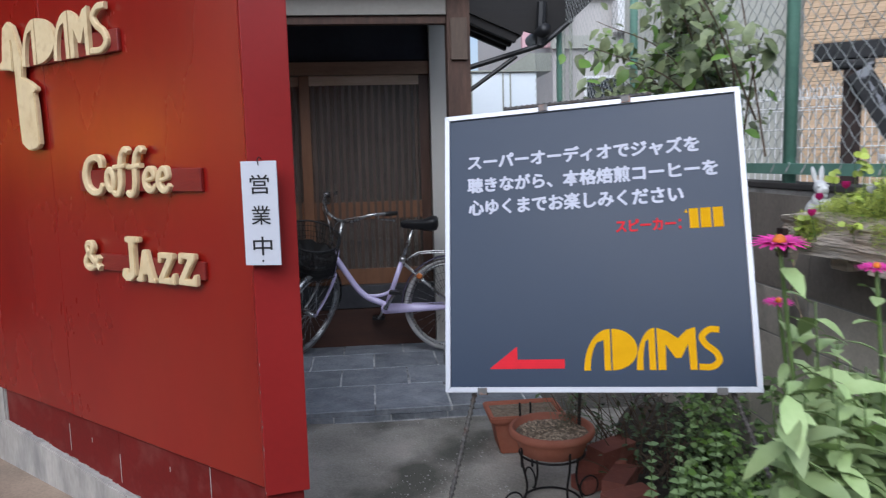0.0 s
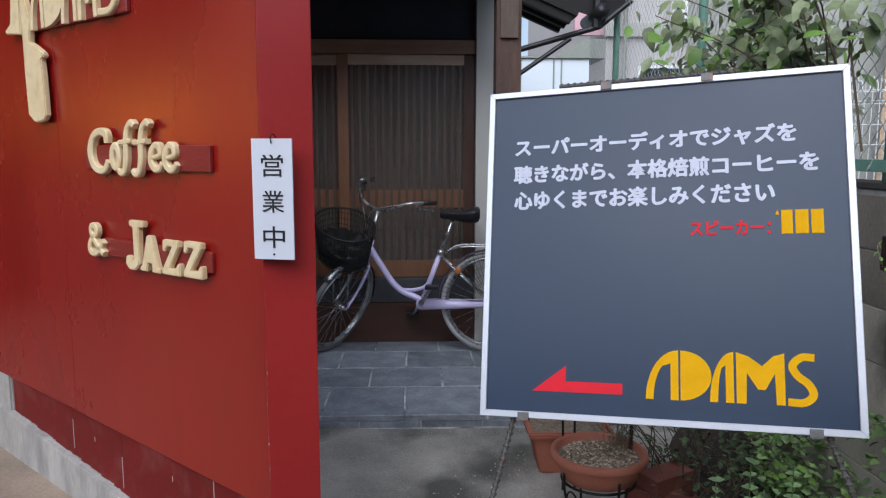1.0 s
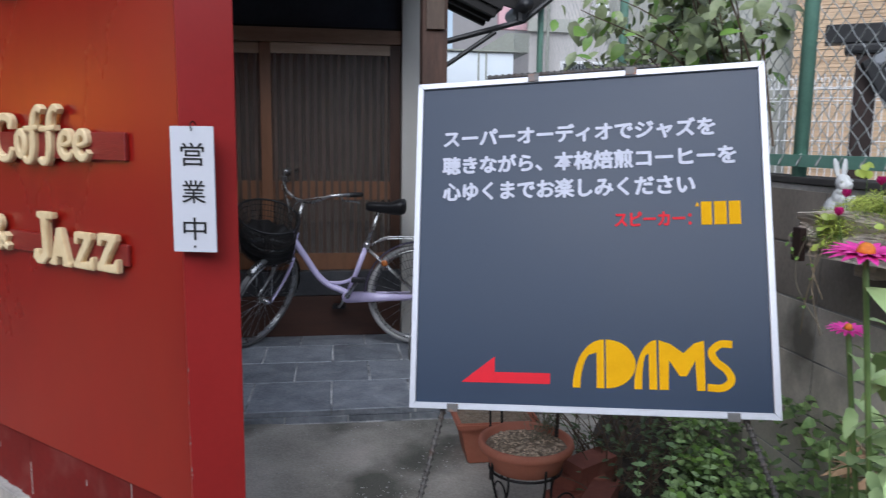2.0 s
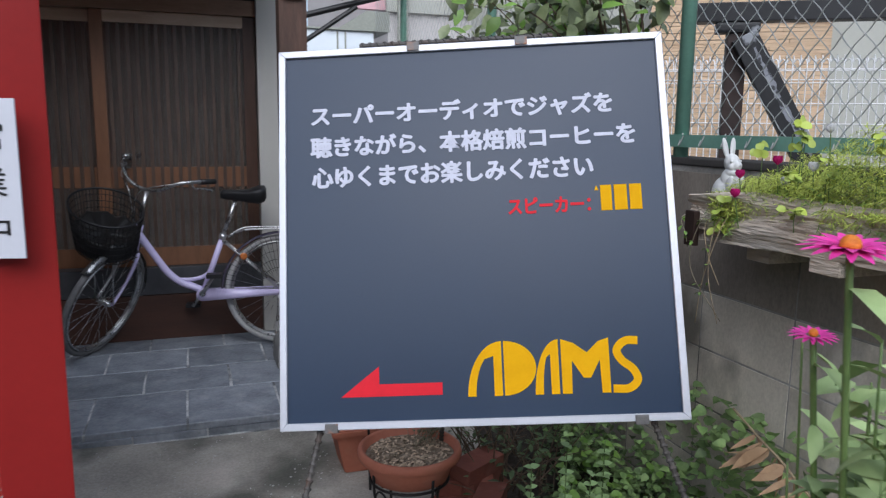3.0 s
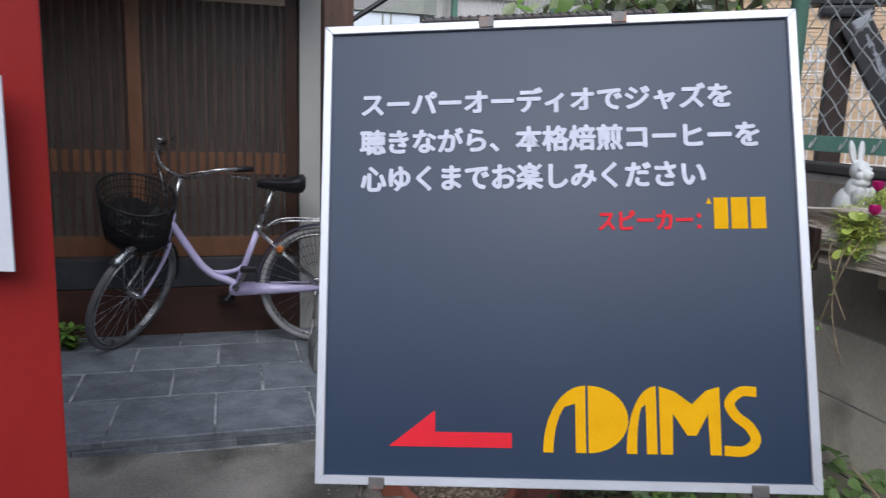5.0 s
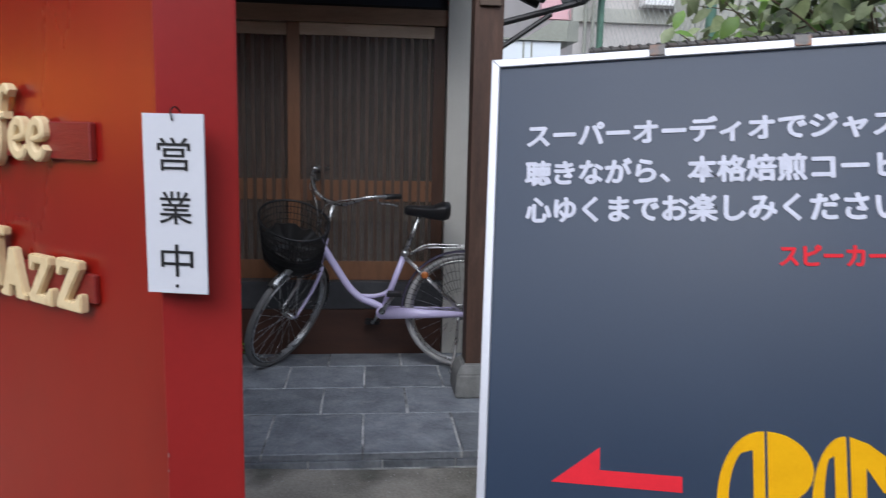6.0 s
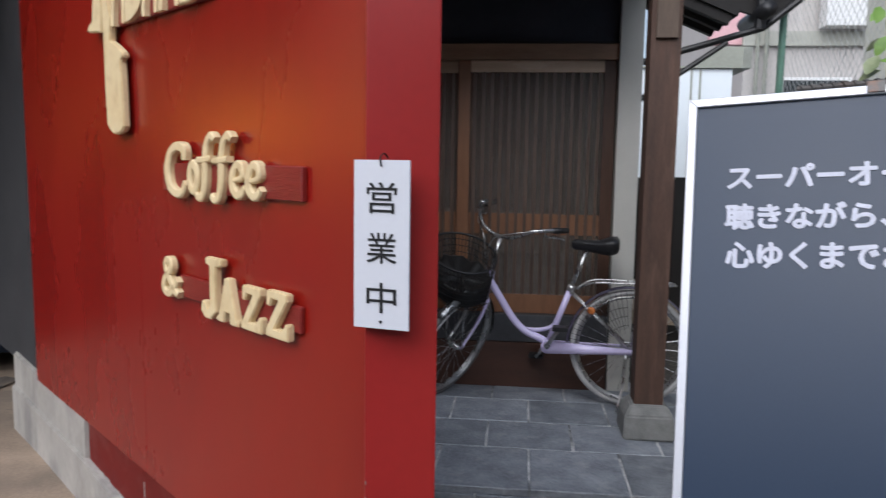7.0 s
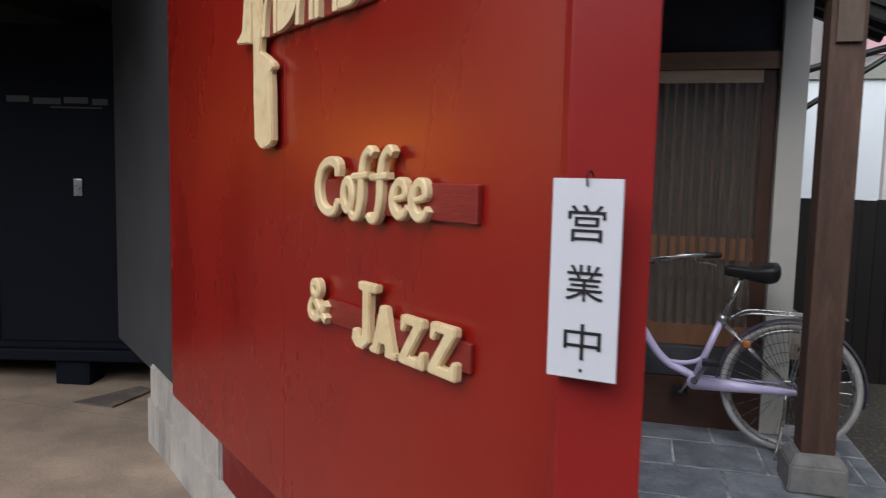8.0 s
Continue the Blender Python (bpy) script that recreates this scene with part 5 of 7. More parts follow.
def build_wheel_at(b, hub, fx, fz, fy):
    w = part("front_wheel", tube(B(), [hub - fy * 0.045, hub - fy * 0.02, hub + fy * 0.02, hub + fy * 0.045], [0.01, 0.018, 0.018, 0.01], 12), M_STEEL, b, "spoked wheel hub", True)
    part("tyre", tube(B(), circle(hub, 0.313, 56, fx, fz), 0.0175, 10, True), M_TYREGREY, w, "worn grey tyre", True)
    rim = B()
    for off in (-0.011, 0.011):
        tube(rim, circle(hub + fy * off, 0.291, 56, fx, fz), 0.0065, 6, True)
    tube(rim, circle(hub, 0.287, 56, fx, fz), 0.009, 6, True)
    part("rim", rim, M_STEEL, w, "bright steel rim", True)
    for i in range(28):
        a = 2 * math.pi * i / 28
        k = 0.6 * (1 if i % 4 < 2 else -1)
        p = hub + fy * 0.019 * (1 if i % 2 else -1) + 0.017 * (math.cos(a + k) * fx + math.sin(a + k) * fz)
        part("spoke", tube(B(), [p, hub + 0.286 * (math.cos(a) * fx + math.sin(a) * fz)], 0.0011, 5), M_STEEL, w)


build_bicycle()


# ---- block wall, fence and trough along the plot's edge ----
def build_block_wall():
    w = thing("wall_east", "weathered grey concrete block wall with dark stains and darker upper courses", "wall", (1.8, 4, -0.2), kind="structure")
    part("mortar", span(B(), 1.7215, 1.84, 0.4, 9.0, -0.35, 1.186), M_JOINT, w)
    part("cap", span(B(), 1.715, 1.85, 0.4, 9.0, 1.188, 1.212, 0.005), M_CAP, w, "dark weathered coping")
    for i in range(-4, 3):
        z0 = 0.586 + 0.1945 * i
        off = 3.16
        k = -10
        while off + 0.4 * k < 8.6:
            y0 = off + 0.4 * k
            k += 1
            if y0 < 0.4:
                continue
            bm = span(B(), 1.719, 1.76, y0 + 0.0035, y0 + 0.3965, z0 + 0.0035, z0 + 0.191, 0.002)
            # courses level with the trough and above take the shaded block
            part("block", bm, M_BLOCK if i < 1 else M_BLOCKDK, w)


build_block_wall()


def build_chain_fence():
    f = thing("chain_link_fence", "green framed chain-link fence on the block wall", "fence", (1.78, 3.7, 1.21))
    for y in (0.5, 1.97, 3.748, 5.5, 7.3):
        bm = tube(B(), [(1.748, y + 0.015, 1.16), (1.748, y + 0.015, 3.3)], 0.025, 14)
        part("post", bm, M_GREEN, f, smooth=True)
    for z, h in ((1.268, 0.042), (3.28, 0.04)):
        bm = B()
        span(bm, 1.719, 1.723, 0.45, 8.4, z - h / 2, z + h / 2)
        span(bm, 1.723, 1.752, 0.45, 8.4, z + h / 2 - 0.004, z + h / 2)
        part("rail", bm, M_GREEN, f)
    wires = B()
    y0, y1, z0, z1, p = 1.9, 8.3, 1.275, 3.27, 0.072
    hgt = z1 - z0
    n = int((y1 - y0 + hgt) / p)
    for s in (1, -1):
        for i in range(n):
            a = y0 - hgt + i * p
            pts = []
            lo, hi = max(a, y0), min(a + hgt, y1)
            if hi - lo < 0.02:
                continue
            zz = lambda y: (z0 + (y - a)) if s > 0 else (z1 - (y - a))
            m = max(int((hi - lo) / (p / 2)), 1)
            if lo < 4.4:
                for k in range(m + 1):
                    y = lo + (hi - lo) * k / m
                    pts.append((1.764 + 0.0035 * (1 if (k + i) % 2 else -1) * s, y, zz(y)))
            else:
                pts = [(1.764, lo, zz(lo)), (1.764, hi, zz(hi))]
            tube(wires, pts, 0.0017, 4)
    part("wire_mesh", wires, M_WIRE, f, "galvanised diamond wire", kind="stuff")
    for i in range(16):
        y = 2.2 + i * 0.108
        part("wire_hook", tube(B(), curve_pts([(1.717, y, 1.285), (1.712, y + 0.008, 1.262), (1.712, y + 0.018, 1.254), (1.73, y + 0.02, 1.294)], 4), 0.0022, 5), M_WIRE, f)


build_chain_fence()


def build_trough():
    t = thing("log_trough", "weathered grey split-log flower trough on wooden brackets", "planter", (1.58, 2.7, 0.93))
    bm = B()
    corner = [Vector((*p, 0)) for p in ((-0.125, 0.0), (-0.13, 0.05), (-0.125, 0.10), (-0.12, 0.15), (-0.095, 0.155), (-0.09, 0.10), (0.08, 0.10), (0.085, 0.155), (0.11, 0.15), (0.115, 0.07), (0.10, 0.0), (0.0, -0.012))]
    outl = []
    for a, b in zip(corner, corner[1:] + corner[:1]):
        k = max(1, round((b - a).length / 0.011))
        outl += [a.lerp(b, i / k) for i in range(k)]
    n, m, rows = 84, len(outl), []
    for i in range(n + 1):
        y = 1.75 + (3.335 - 1.75) * i / n
        rise = 0.04 * (3.44 - y) if y > 2.6 else 0.0336
        row = []
        for j, q in enumerate(outl):
            out = (q - Vector((0, 0.07, 0))).normalized()
            lump = noise.noise(Vector((q.x * 9, y * 3.2, q.y * 16))) * 0.030
            warp = 0.05 * noise.noise(Vector((y * 2.3, q.x * 8, 5)))
            grain = noise.noise(Vector((y * 2.6, q.x * 60, (q.y + warp) * 50))) * 0.010 + noise.noise(Vector((y * 7, q.x * 150, q.y * 150 + 4))) * 0.005
            crack = max(0.0, 0.16 - abs(noise.noise(Vector((y * 1.7 + 9, q.x * 28, (q.y + warp) * 26))))) * -0.13
            e = q + out * (lump * 0.7 + grain + crack * (0.3 if q.y > 0.14 else 1.0))
            end = max(0.0, 1 - min(i, n - i) / 4)
            row.append(bm.verts.new((1.588 + e.x, y + end * 0.09 * noise.noise(Vector((q.x * 24, q.y * 50, 3))), 1.124 + rise - (0.155 - e.y) * (0.80 + 0.05 * min(1.0, (3.335 - y) / 0.6)) + lump * 0.6)))
        rows.append(row)
    for a, c in zip(rows, rows[1:]):
        for j in range(m):
            bm.faces.new((a[j], a[(j + 1) % m], c[(j + 1) % m], c[j]))
    bm.faces.new(rows[0]), bm.faces.new(rows[-1][::-1])
    part("log", bm, M_TROUGH, t)
    part("soil", span(B(), 1.497, 1.663, 1.8, 3.27, 1.05, 1.10, 0.01), M_SOIL, t)
    for x, y, z in ((1.47, 2.2, 0.983), (1.468, 2.842, 0.983), (1.56, 3.15, 0.955)):
        part("bracket", span(B(), x, 1.722, y - 0.042, y + 0.042, z, z + 0.045, 0.004), M_TROUGH, t, "weathered wooden bracket")
    for y in (2.55, 3.285):
        part("strap", span(B(), 1.436, 1.456, y - 0.02, y + 0.02, 0.985 + (0.02 if y < 3 else 0), 1.083 + (0.02 if y < 3 else 0), 0.004), M_BROWNPOST, t, "dark iron strap")


build_trough()


def build_rabbit():
    bm = B()
    ball = lambda c, r, s=(1, 1, 1), rot=Matrix.Identity(4): bmesh.ops.create_uvsphere(bm, u_segments=18, v_segments=12, radius=r, matrix=Matrix.Translation(c) @ rot @ Matrix.Diagonal((*s, 1)))
    ball((0, 0.012, 0.05), 0.047, (0.95, 1.05, 1.15))
    ball((0, -0.006, 0.092), 0.034, (0.95, 0.95, 1.15))
    ball((0, -0.012, 0.146), 0.030, (0.88, 1.0, 0.95))
    ball((0, -0.034, 0.137), 0.0195, (0.95, 1.1, 0.85))
    ball((0, -0.018, 0.116), 0.027, (1.05, 1.0, 0.55))
    for s in (-1, 1):
        ball((s * 0.014, -0.026, 0.134), 0.014, (1.0, 1.0, 1.0))
        ball((s * 0.019, 0.006, 0.192), 0.036, (0.36, 0.20, 0.95), Matrix.Rotation(radians(13 * s), 4, "Y") @ Matrix.Rotation(radians(-10), 4, "X"))
        ball((s * 0.027, -0.034, 0.083), 0.015, (0.8, 1.0, 1.7), Matrix.Rotation(radians(25), 4, "X"))
        ball((s * 0.034, -0.012, 0.03), 0.028, (0.75, 1.25, 1.0))
        ball((s * 0.0245, -0.030, 0.152), 0.0045)
    ball((0, -0.054, 0.141), 0.005)
    ob = whole("rabbit_figurine", bm, M_RABBIT, "small white weathered rabbit figurine standing among trough flowers", "figurine", smooth=True)
    soft = ob.modifiers.new("soften", "REMESH")
    soft.mode, soft.voxel_size, soft.use_smooth_shade = "VOXEL", 0.0024, True
    ob.matrix_basis = pose(1.60, 3.335, 1.078, 0, 0, 6)
    ob.matrix_basis = ob.matrix_basis @ Matrix.Diagonal((0.76, 0.80, 0.92, 1))


build_rabbit()


# ---- beyond the wall ----
def build_neighbour():
    n = Vector((0.55, 0.83, 0)).normalized()
    r = Vector((n.y, -n.x, 0))
    rot = Matrix((r, n, (0, 0, 1))).transposed()
    at = lambda a, d, z: Vector((2.235, 4.1, 0)) + r * a + n * d + Vector((0, 0, z))
    p = thing("pergola_frame", "dark brown post with a black brace and beam, paint flaking", "pergola", at(0, 0, -0.2))
    part("post", box(B(), at(0, 0.04, 0.8), (0.078, 0.078, 2.0), rot, 0.004), M_BROWNPOST, p)
    a, b = at(0.02, -0.02, 1.68), at(0.345, -0.02, 1.10)
    d = (b - a).normalized()
    q = Matrix((d, n, d.cross(n))).transposed()
    part("brace", box(B(), (a + b) / 2, ((b - a).length, 0.05, 0.10), q, 0.004), M_BLACKPAINT, p, "black brace with flaking paint")
    edge, k = [], 26
    for i in range(2 * k):
        u = i / (k - 1) if i < k else (2 * k - 1 - i) / (k - 1)
        side = 1 if i < k else -1
        width = 0.011 * math.sin(math.pi * min(max(u, 0.02), 0.98)) ** 0.5
        edge.append((-0.27 + 0.52 * u, 0.010 + side * width + 0.010 * noise.noise(Vector((u * 7, 2, 2.0))) + side * rnd(-0.005, 0.005)))
    part("bare_patch", prism(B(), edge, 0.0252, 0.0262, Matrix.Translation((a + b) / 2) @ Matrix((d, d.cross(n), -n)).transposed().to_4x4()), M_BARE, p, "pale grey patch where the paint has flaked")
    part("beam", box(B(), at(0.42, 0.03, 1.775), (1.16, 0.09, 0.075), rot, 0.004), M_BLACKPAINT, p)
    part("corbel", box(B(), at(0.0, 0.03, 1.715), (0.17, 0.085, 0.042), rot, 0.012), M_BLACKPAINT, p)
    # white wire fence
    f = thing("wire_panel_fence", "white coated wire panel fence with looped tops", "fence", at(1.2, 2.2, 0.4))
    for i in range(125):
        x = -1.2 + i * 0.044
        top = curve_pts([at(x, 2.2, 0.4), at(x, 2.2, 1.69), at(x + 0.004, 2.17, 1.755), at(x + 0.016, 2.14, 1.775), at(x + 0.028, 2.13, 1.755), at(x + 0.030, 2.12, 1.70)], 3)
        part("upright_wire", tube(B(), top, 0.0038, 4), M_WHITEWIRE, f)
    for z, d in ((0.69, 2.195), (0.82, 2.195), (0.955, 2.195), (1.09, 2.195), (1.222, 2.195), (1.357, 2.195), (1.49, 2.195), (1.625, 2.195), (1.645, 2.195), (1.70, 2.125), (1.715, 2.195)):
        part("cross_wire", tube(B(), [at(-1.2, d, z), at(4.3, d, z)], 0.0038, 5), M_WHITEWIRE, f)
    # reed screen and pale wall behind
    s = thing("reed_screen", "tan reed blind hung behind the wire fence", "screen", at(0.6, 3.1, 0.4))
    for i in range(95):
        reeds = B()
        z = 0.4 + i * 0.028
        x0 = -0.32
        while x0 < 1.02:
            x1 = min(x0 + rnd(0.4, 1.0), 1.02)
            box(reeds, at((x0 + x1) / 2, 3.1 + rnd(-0.004, 0.004), z + rnd(-0.003, 0.003)), (x1 - x0 - 0.003, 0.02, 0.026), rot)
            x0 = x1
        part("reed", reeds, M_REED, s)
    whole("wall_neighbour", box(B(), at(2.9, 3.4, 1.6), (9.5, 0.15, 4.0), rot), M_PALEWALL, "pale grey-green rendered wall of the neighbouring house", "wall", "structure")


build_neighbour()


def build_canopy():
    c = thing("neighbour_eave", "blackened timber eave carried on black steel brackets", "roof", (1.2, 7.1, 2.2))
    a, b = Vector((0.70, 7.1, 2.52)), Vector((1.30, 7.1, 2.265))
    d = (b - a).normalized()
    nrm = Vector((-d.z, 0, d.x))
    rot = Matrix((d, (0, 1, 0), nrm)).transposed()
    part("roof_deck", box(B(), (a + b) / 2 + nrm * 0.09 + Vector((0.0, 0.12, 0)), ((b - a).length + 0.05, 0.55, 0.06), rot), M_DARKWOOD, c)
    for y in (7.0, 7.2, 7.42):
        part("rafter", box(B(), (a + b) / 2 + Vector((0, y - 7.1, 0)) + nrm * 0.03, ((b - a).length, 0.06, 0.07), rot, 0.004), M_DARKWOOD, c)
    part("gutter", tube(B(), [(1.54, 6.95, 2.36), (1.54, 7.5, 2.35)], 0.05, 12), M_BLACKPL, c, smooth=True)
    part("bracket", tube(B(), [(0.72, 7.1, 2.02), (1.555, 7.1, 2.262), (1.80, 7.1, 2.46)], 0.022, 8), M_BLACKPL, c)
    part("brace", tube(B(), [(0.72, 7.1, 1.75), (1.33, 7.1, 2.17)], 0.018, 8), M_BLACKPL, c)
    bm = prism(B(), [(0.70, 2.55), (1.31, 2.285), (1.36, 2.40), (1.50, 2.36), (1.56, 2.27), (1.82, 2.47), (2.1, 2.72), (2.1, 3.4), (0.70, 3.4)], 7.16, 7.20, Matrix.Rotation(radians(90), 4, "X") @ Matrix.Diagonal((1, 1, -1, 1)))
    part("gable_board", bm, M_DARKWOOD, c, "blackened boards closing the eave's end")
    part("hanger", tube(B(), [(1.53, 7.1, 2.25), (1.55, 7.1, 2.6)], 0.04, 8), M_BLACKPL, c)


build_canopy()


def build_shed():
    s = thing("shed", "pale blue sheet-walled shed with a grey-green roof", "shed", (2.0, 11, -0.1))
    part("wall", span(B(), 0.5, 2.40, 11.0, 13, -0.1, 2.485), M_PALEBLUE, s)
    bm = prism(B(), [(0.4, 2.488), (2.60, 2.488), (2.60, 2.73), (2.30, 2.73), (1.95, 2.51), (0.4, 2.50)], 10.96, 13.2, Matrix.Rotation(radians(90), 4, "X") @ Matrix.Diagonal((1, 1, -1, 1)))
    part("roof", bm, M_LEANTO, s, "grey-green sheet roof")
    for x in (1.0, 1.5, 1.93, 2.03):
        part("rib", span(B(), x, x + 0.018, 10.985, 11.0, -0.1, 2.47), M_LEANTO, s)
    lf = thing("low_fence", "low dark board fence beside the porch", "fence", (1.25, 7.93, -0.1))
    for i in range(9):
        part("board", span(B(), 0.80 + i * 0.1, 0.896 + i * 0.1, 7.9, 7.93, -0.1, 1.25 + rnd(-0.01, 0.01), 0.002), M_DARKWOOD, lf)
    for z in (0.25, 0.95):
        part("rail", span(B(), 0.80, 1.70, 7.931, 7.97, z, z + 0.08, 0.002), M_DARKWOOD, lf)


build_shed()


def build_tower():
    t = thing("apartment_building", "beige apartment building with windows, balconies and outdoor units", "building", (8, 18, -0.1))
    part("wall", span(B(), 3.9, 16, 16, 26, -0.1, 16), M_BEIGE, t)
    for fl in range(5):
        z = 0.8 + fl * 2.9
        for i in range(5):
            x = 4.6 + i * 2.3
            w = part("window", span(B(), x, x + 1.1, 15.93, 15.985, z + 0.9, z + 2.1), M_GLASSDK, t)
            part("window_frame", span(B(), x - 0.06, x + 1.16, 15.96, 16.0, z + 0.84, z + 2.16, 0.01), M_WHITEWIRE, w)
            part("sill", span(B(), x - 0.1, x + 1.2, 15.86, 15.99, z + 0.76, z + 0.835), M_BEIGE, w)
        part("floor_band", span(B(), 3.85, 16.05, 15.9, 16.0, z - 0.2, z + 0.05), M_PALEWALL, t)
    for x, z in ((5.1, 3.9), (7.4, 6.8), (5.1, 9.7)):
        part("outdoor_unit", span(B(), x, x + 0.85, 15.55, 15.88, z - 0.12, z + 0.5, 0.02), M_WHITEWIRE, t)
    part("pink_panel", span(B(), 3.30, 3.899, 16.1, 16.25, 3.55, 6.0), M_PINK, t, "faded pink panel at the building's corner")
    for x in (4.08, 4.23):
        part("drain_pipe", tube(B(), [(x, 15.84, 0), (x, 15.84, 15)], 0.035, 10), M_LEANTO, t)


build_tower()


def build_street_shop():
    """Down the street, unseen but for the glow mirrored in the gloss of the red wall."""
    d = Vector((-0.972, 0.235, 0)).normalized()
    n = Vector((-d.y, d.x, 0))
    rot = Matrix((n, d, (0, 0, 1))).transposed()
    o = Vector((-0.8, 3.7, 0)) + d * 26
    at = lambda a, b, z: o + n * a + d * b + Vector((0, 0, z))
    s = thing("street_shop", "low dark shop down the street with a warm lit front", "shop", at(0, 2, -0.3))
    part("wall", box(B(), at(0, 2.2, 1.5), (16, 4, 3.6), rot), M_OLIVE, s)
    part("roof", box(B(), at(0, 2.1, 3.37), (16.6, 4.6, 0.12), rot), M_ROOFDK, s)
    for a, w in ((-3.6, 2.4), (0.9, 1.1), (3.7, 2.6)):
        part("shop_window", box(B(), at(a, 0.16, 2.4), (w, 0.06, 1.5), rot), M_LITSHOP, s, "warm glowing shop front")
        for k in range(2):
            part("mullion", box(B(), at(a - w / 6 + k * w / 3, 0.11, 2.4), (0.09, 0.04, 1.5), rot), M_BROWNPOST, s)
    # added reflector, turned to the sun to warm the wall's upper gloss
    face = Vector((0.28, -0.96, 0))
    run = Vector((-0.96, -0.28, 0))
    turn = Matrix((run, -face, (0, 0, 1))).transposed()
    q = at(4.8, 6, 0)
    h = thing("cream_house", "unseen tall orange-toned block added to reflect light into the red wall", "building", q + run * 20 - face * 3)
    part("wall", box(B(), q + run * 20 - face * 3 + Vector((0, 0, 10.0)), (40, 6, 20.6), turn), M_WARMREFLECT, h)
    part("roof", box(B(), q + run * 20 - face * 3 + Vector((0, 0, 20.45)), (40.6, 6.6, 0.25), turn), M_ROOFDK, h)
    # added block that covers the sky mirrored in the wall with warm tan
    b = thing("brick_block", "unseen orange-tan block added to hide the sky from the red wall's gloss", "building", at(0, 6, -0.3))
    part("wall", box(B(), at(-5.6, 8.2, 6.0), (20, 6, 12.6), rot), M_TANBRICK, b)
    part("roof", box(B(), at(-5.6, 8.2, 12.4), (20.6, 6.6, 0.2), rot), M_ROOFDK, b)


def build_far_side():
    """Unseen plain fronts added across the street to block low sky, mirrored in the board and the door glass."""
    w = thing("wall_across_street", "unseen plain grey-beige fronts added across the street for reflections", "wall", (0, -11, -0.3), kind="structure")
    part("front", span(B(), -26, 30, -16, -11, -0.3, 6.2), M_OPPOSITE, w)
    part("roof", span(B(), -26.4, 30.4, -16.3, -10.6, 6.203, 6.5), M_ROOFDK, w)
    for k in range(9):
        for z in (0.9, 3.7):
            part("window", span(B(), -20 + k * 5.3, -18.2 + k * 5.3, -10.98, -10.95, z, z + 1.3), M_GLASSDK, w)


build_far_side()
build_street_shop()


# ---- the passage on the far side of the red wall ----
def build_cabinet():
    right, d = Vector((-3.07, 5.877, 0)), Vector((-0.97, -0.243, 0)).normalized()
    n = Vector((-d.y, d.x, 0)) * -1
    n = Vector((0.243, -0.97, 0)).normalized()
    rot = Matrix((d * -1, n * -1, (0, 0, 1))).transposed()
    at = lambda a, o, z: right + d * a + n * o + Vector((0, 0, z))
    c = thing("black_cabinet", "tall blue-black metal cabinet on stubby feet", "cabinet", at(0.75, -0.3, 0.03))
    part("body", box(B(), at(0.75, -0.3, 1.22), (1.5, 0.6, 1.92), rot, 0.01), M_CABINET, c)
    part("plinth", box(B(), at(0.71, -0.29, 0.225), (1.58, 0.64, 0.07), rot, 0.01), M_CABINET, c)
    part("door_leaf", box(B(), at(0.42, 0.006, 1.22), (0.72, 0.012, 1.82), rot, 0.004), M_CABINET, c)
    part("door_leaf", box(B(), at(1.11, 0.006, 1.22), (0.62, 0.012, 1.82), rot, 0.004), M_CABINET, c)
    for a in (0.37, 1.25):
        part("foot", box(B(), at(a, -0.10, 0.10), (0.21, 0.2, 0.2), rot, 0.02), M_CABINET, c)
    part("top_bracket", box(B(), at(0.32, -0.2, 2.25), (0.18, 0.2, 0.14), rot, 0.01), M_CABINET, c)
    # a maker's script as plain bars
    for a, w, z in ((0.16, 0.09, 1.735), (0.30, 0.14, 1.742), (0.47, 0.16, 1.735), (0.64, 0.13, 1.745), (0.30, 0.3, 1.70)):
        part("plain_bar", box(B(), at(a, 0.0145, z), (w, 0.004, 0.035 if z > 1.71 else 0.008), rot), M_SIGNGREY, c)
    part("latch_plate", box(B(), at(0.30, 0.016, 1.235), (0.05, 0.008, 0.10), rot, 0.002), M_STEEL, c, "small bright latch plate")


build_cabinet()


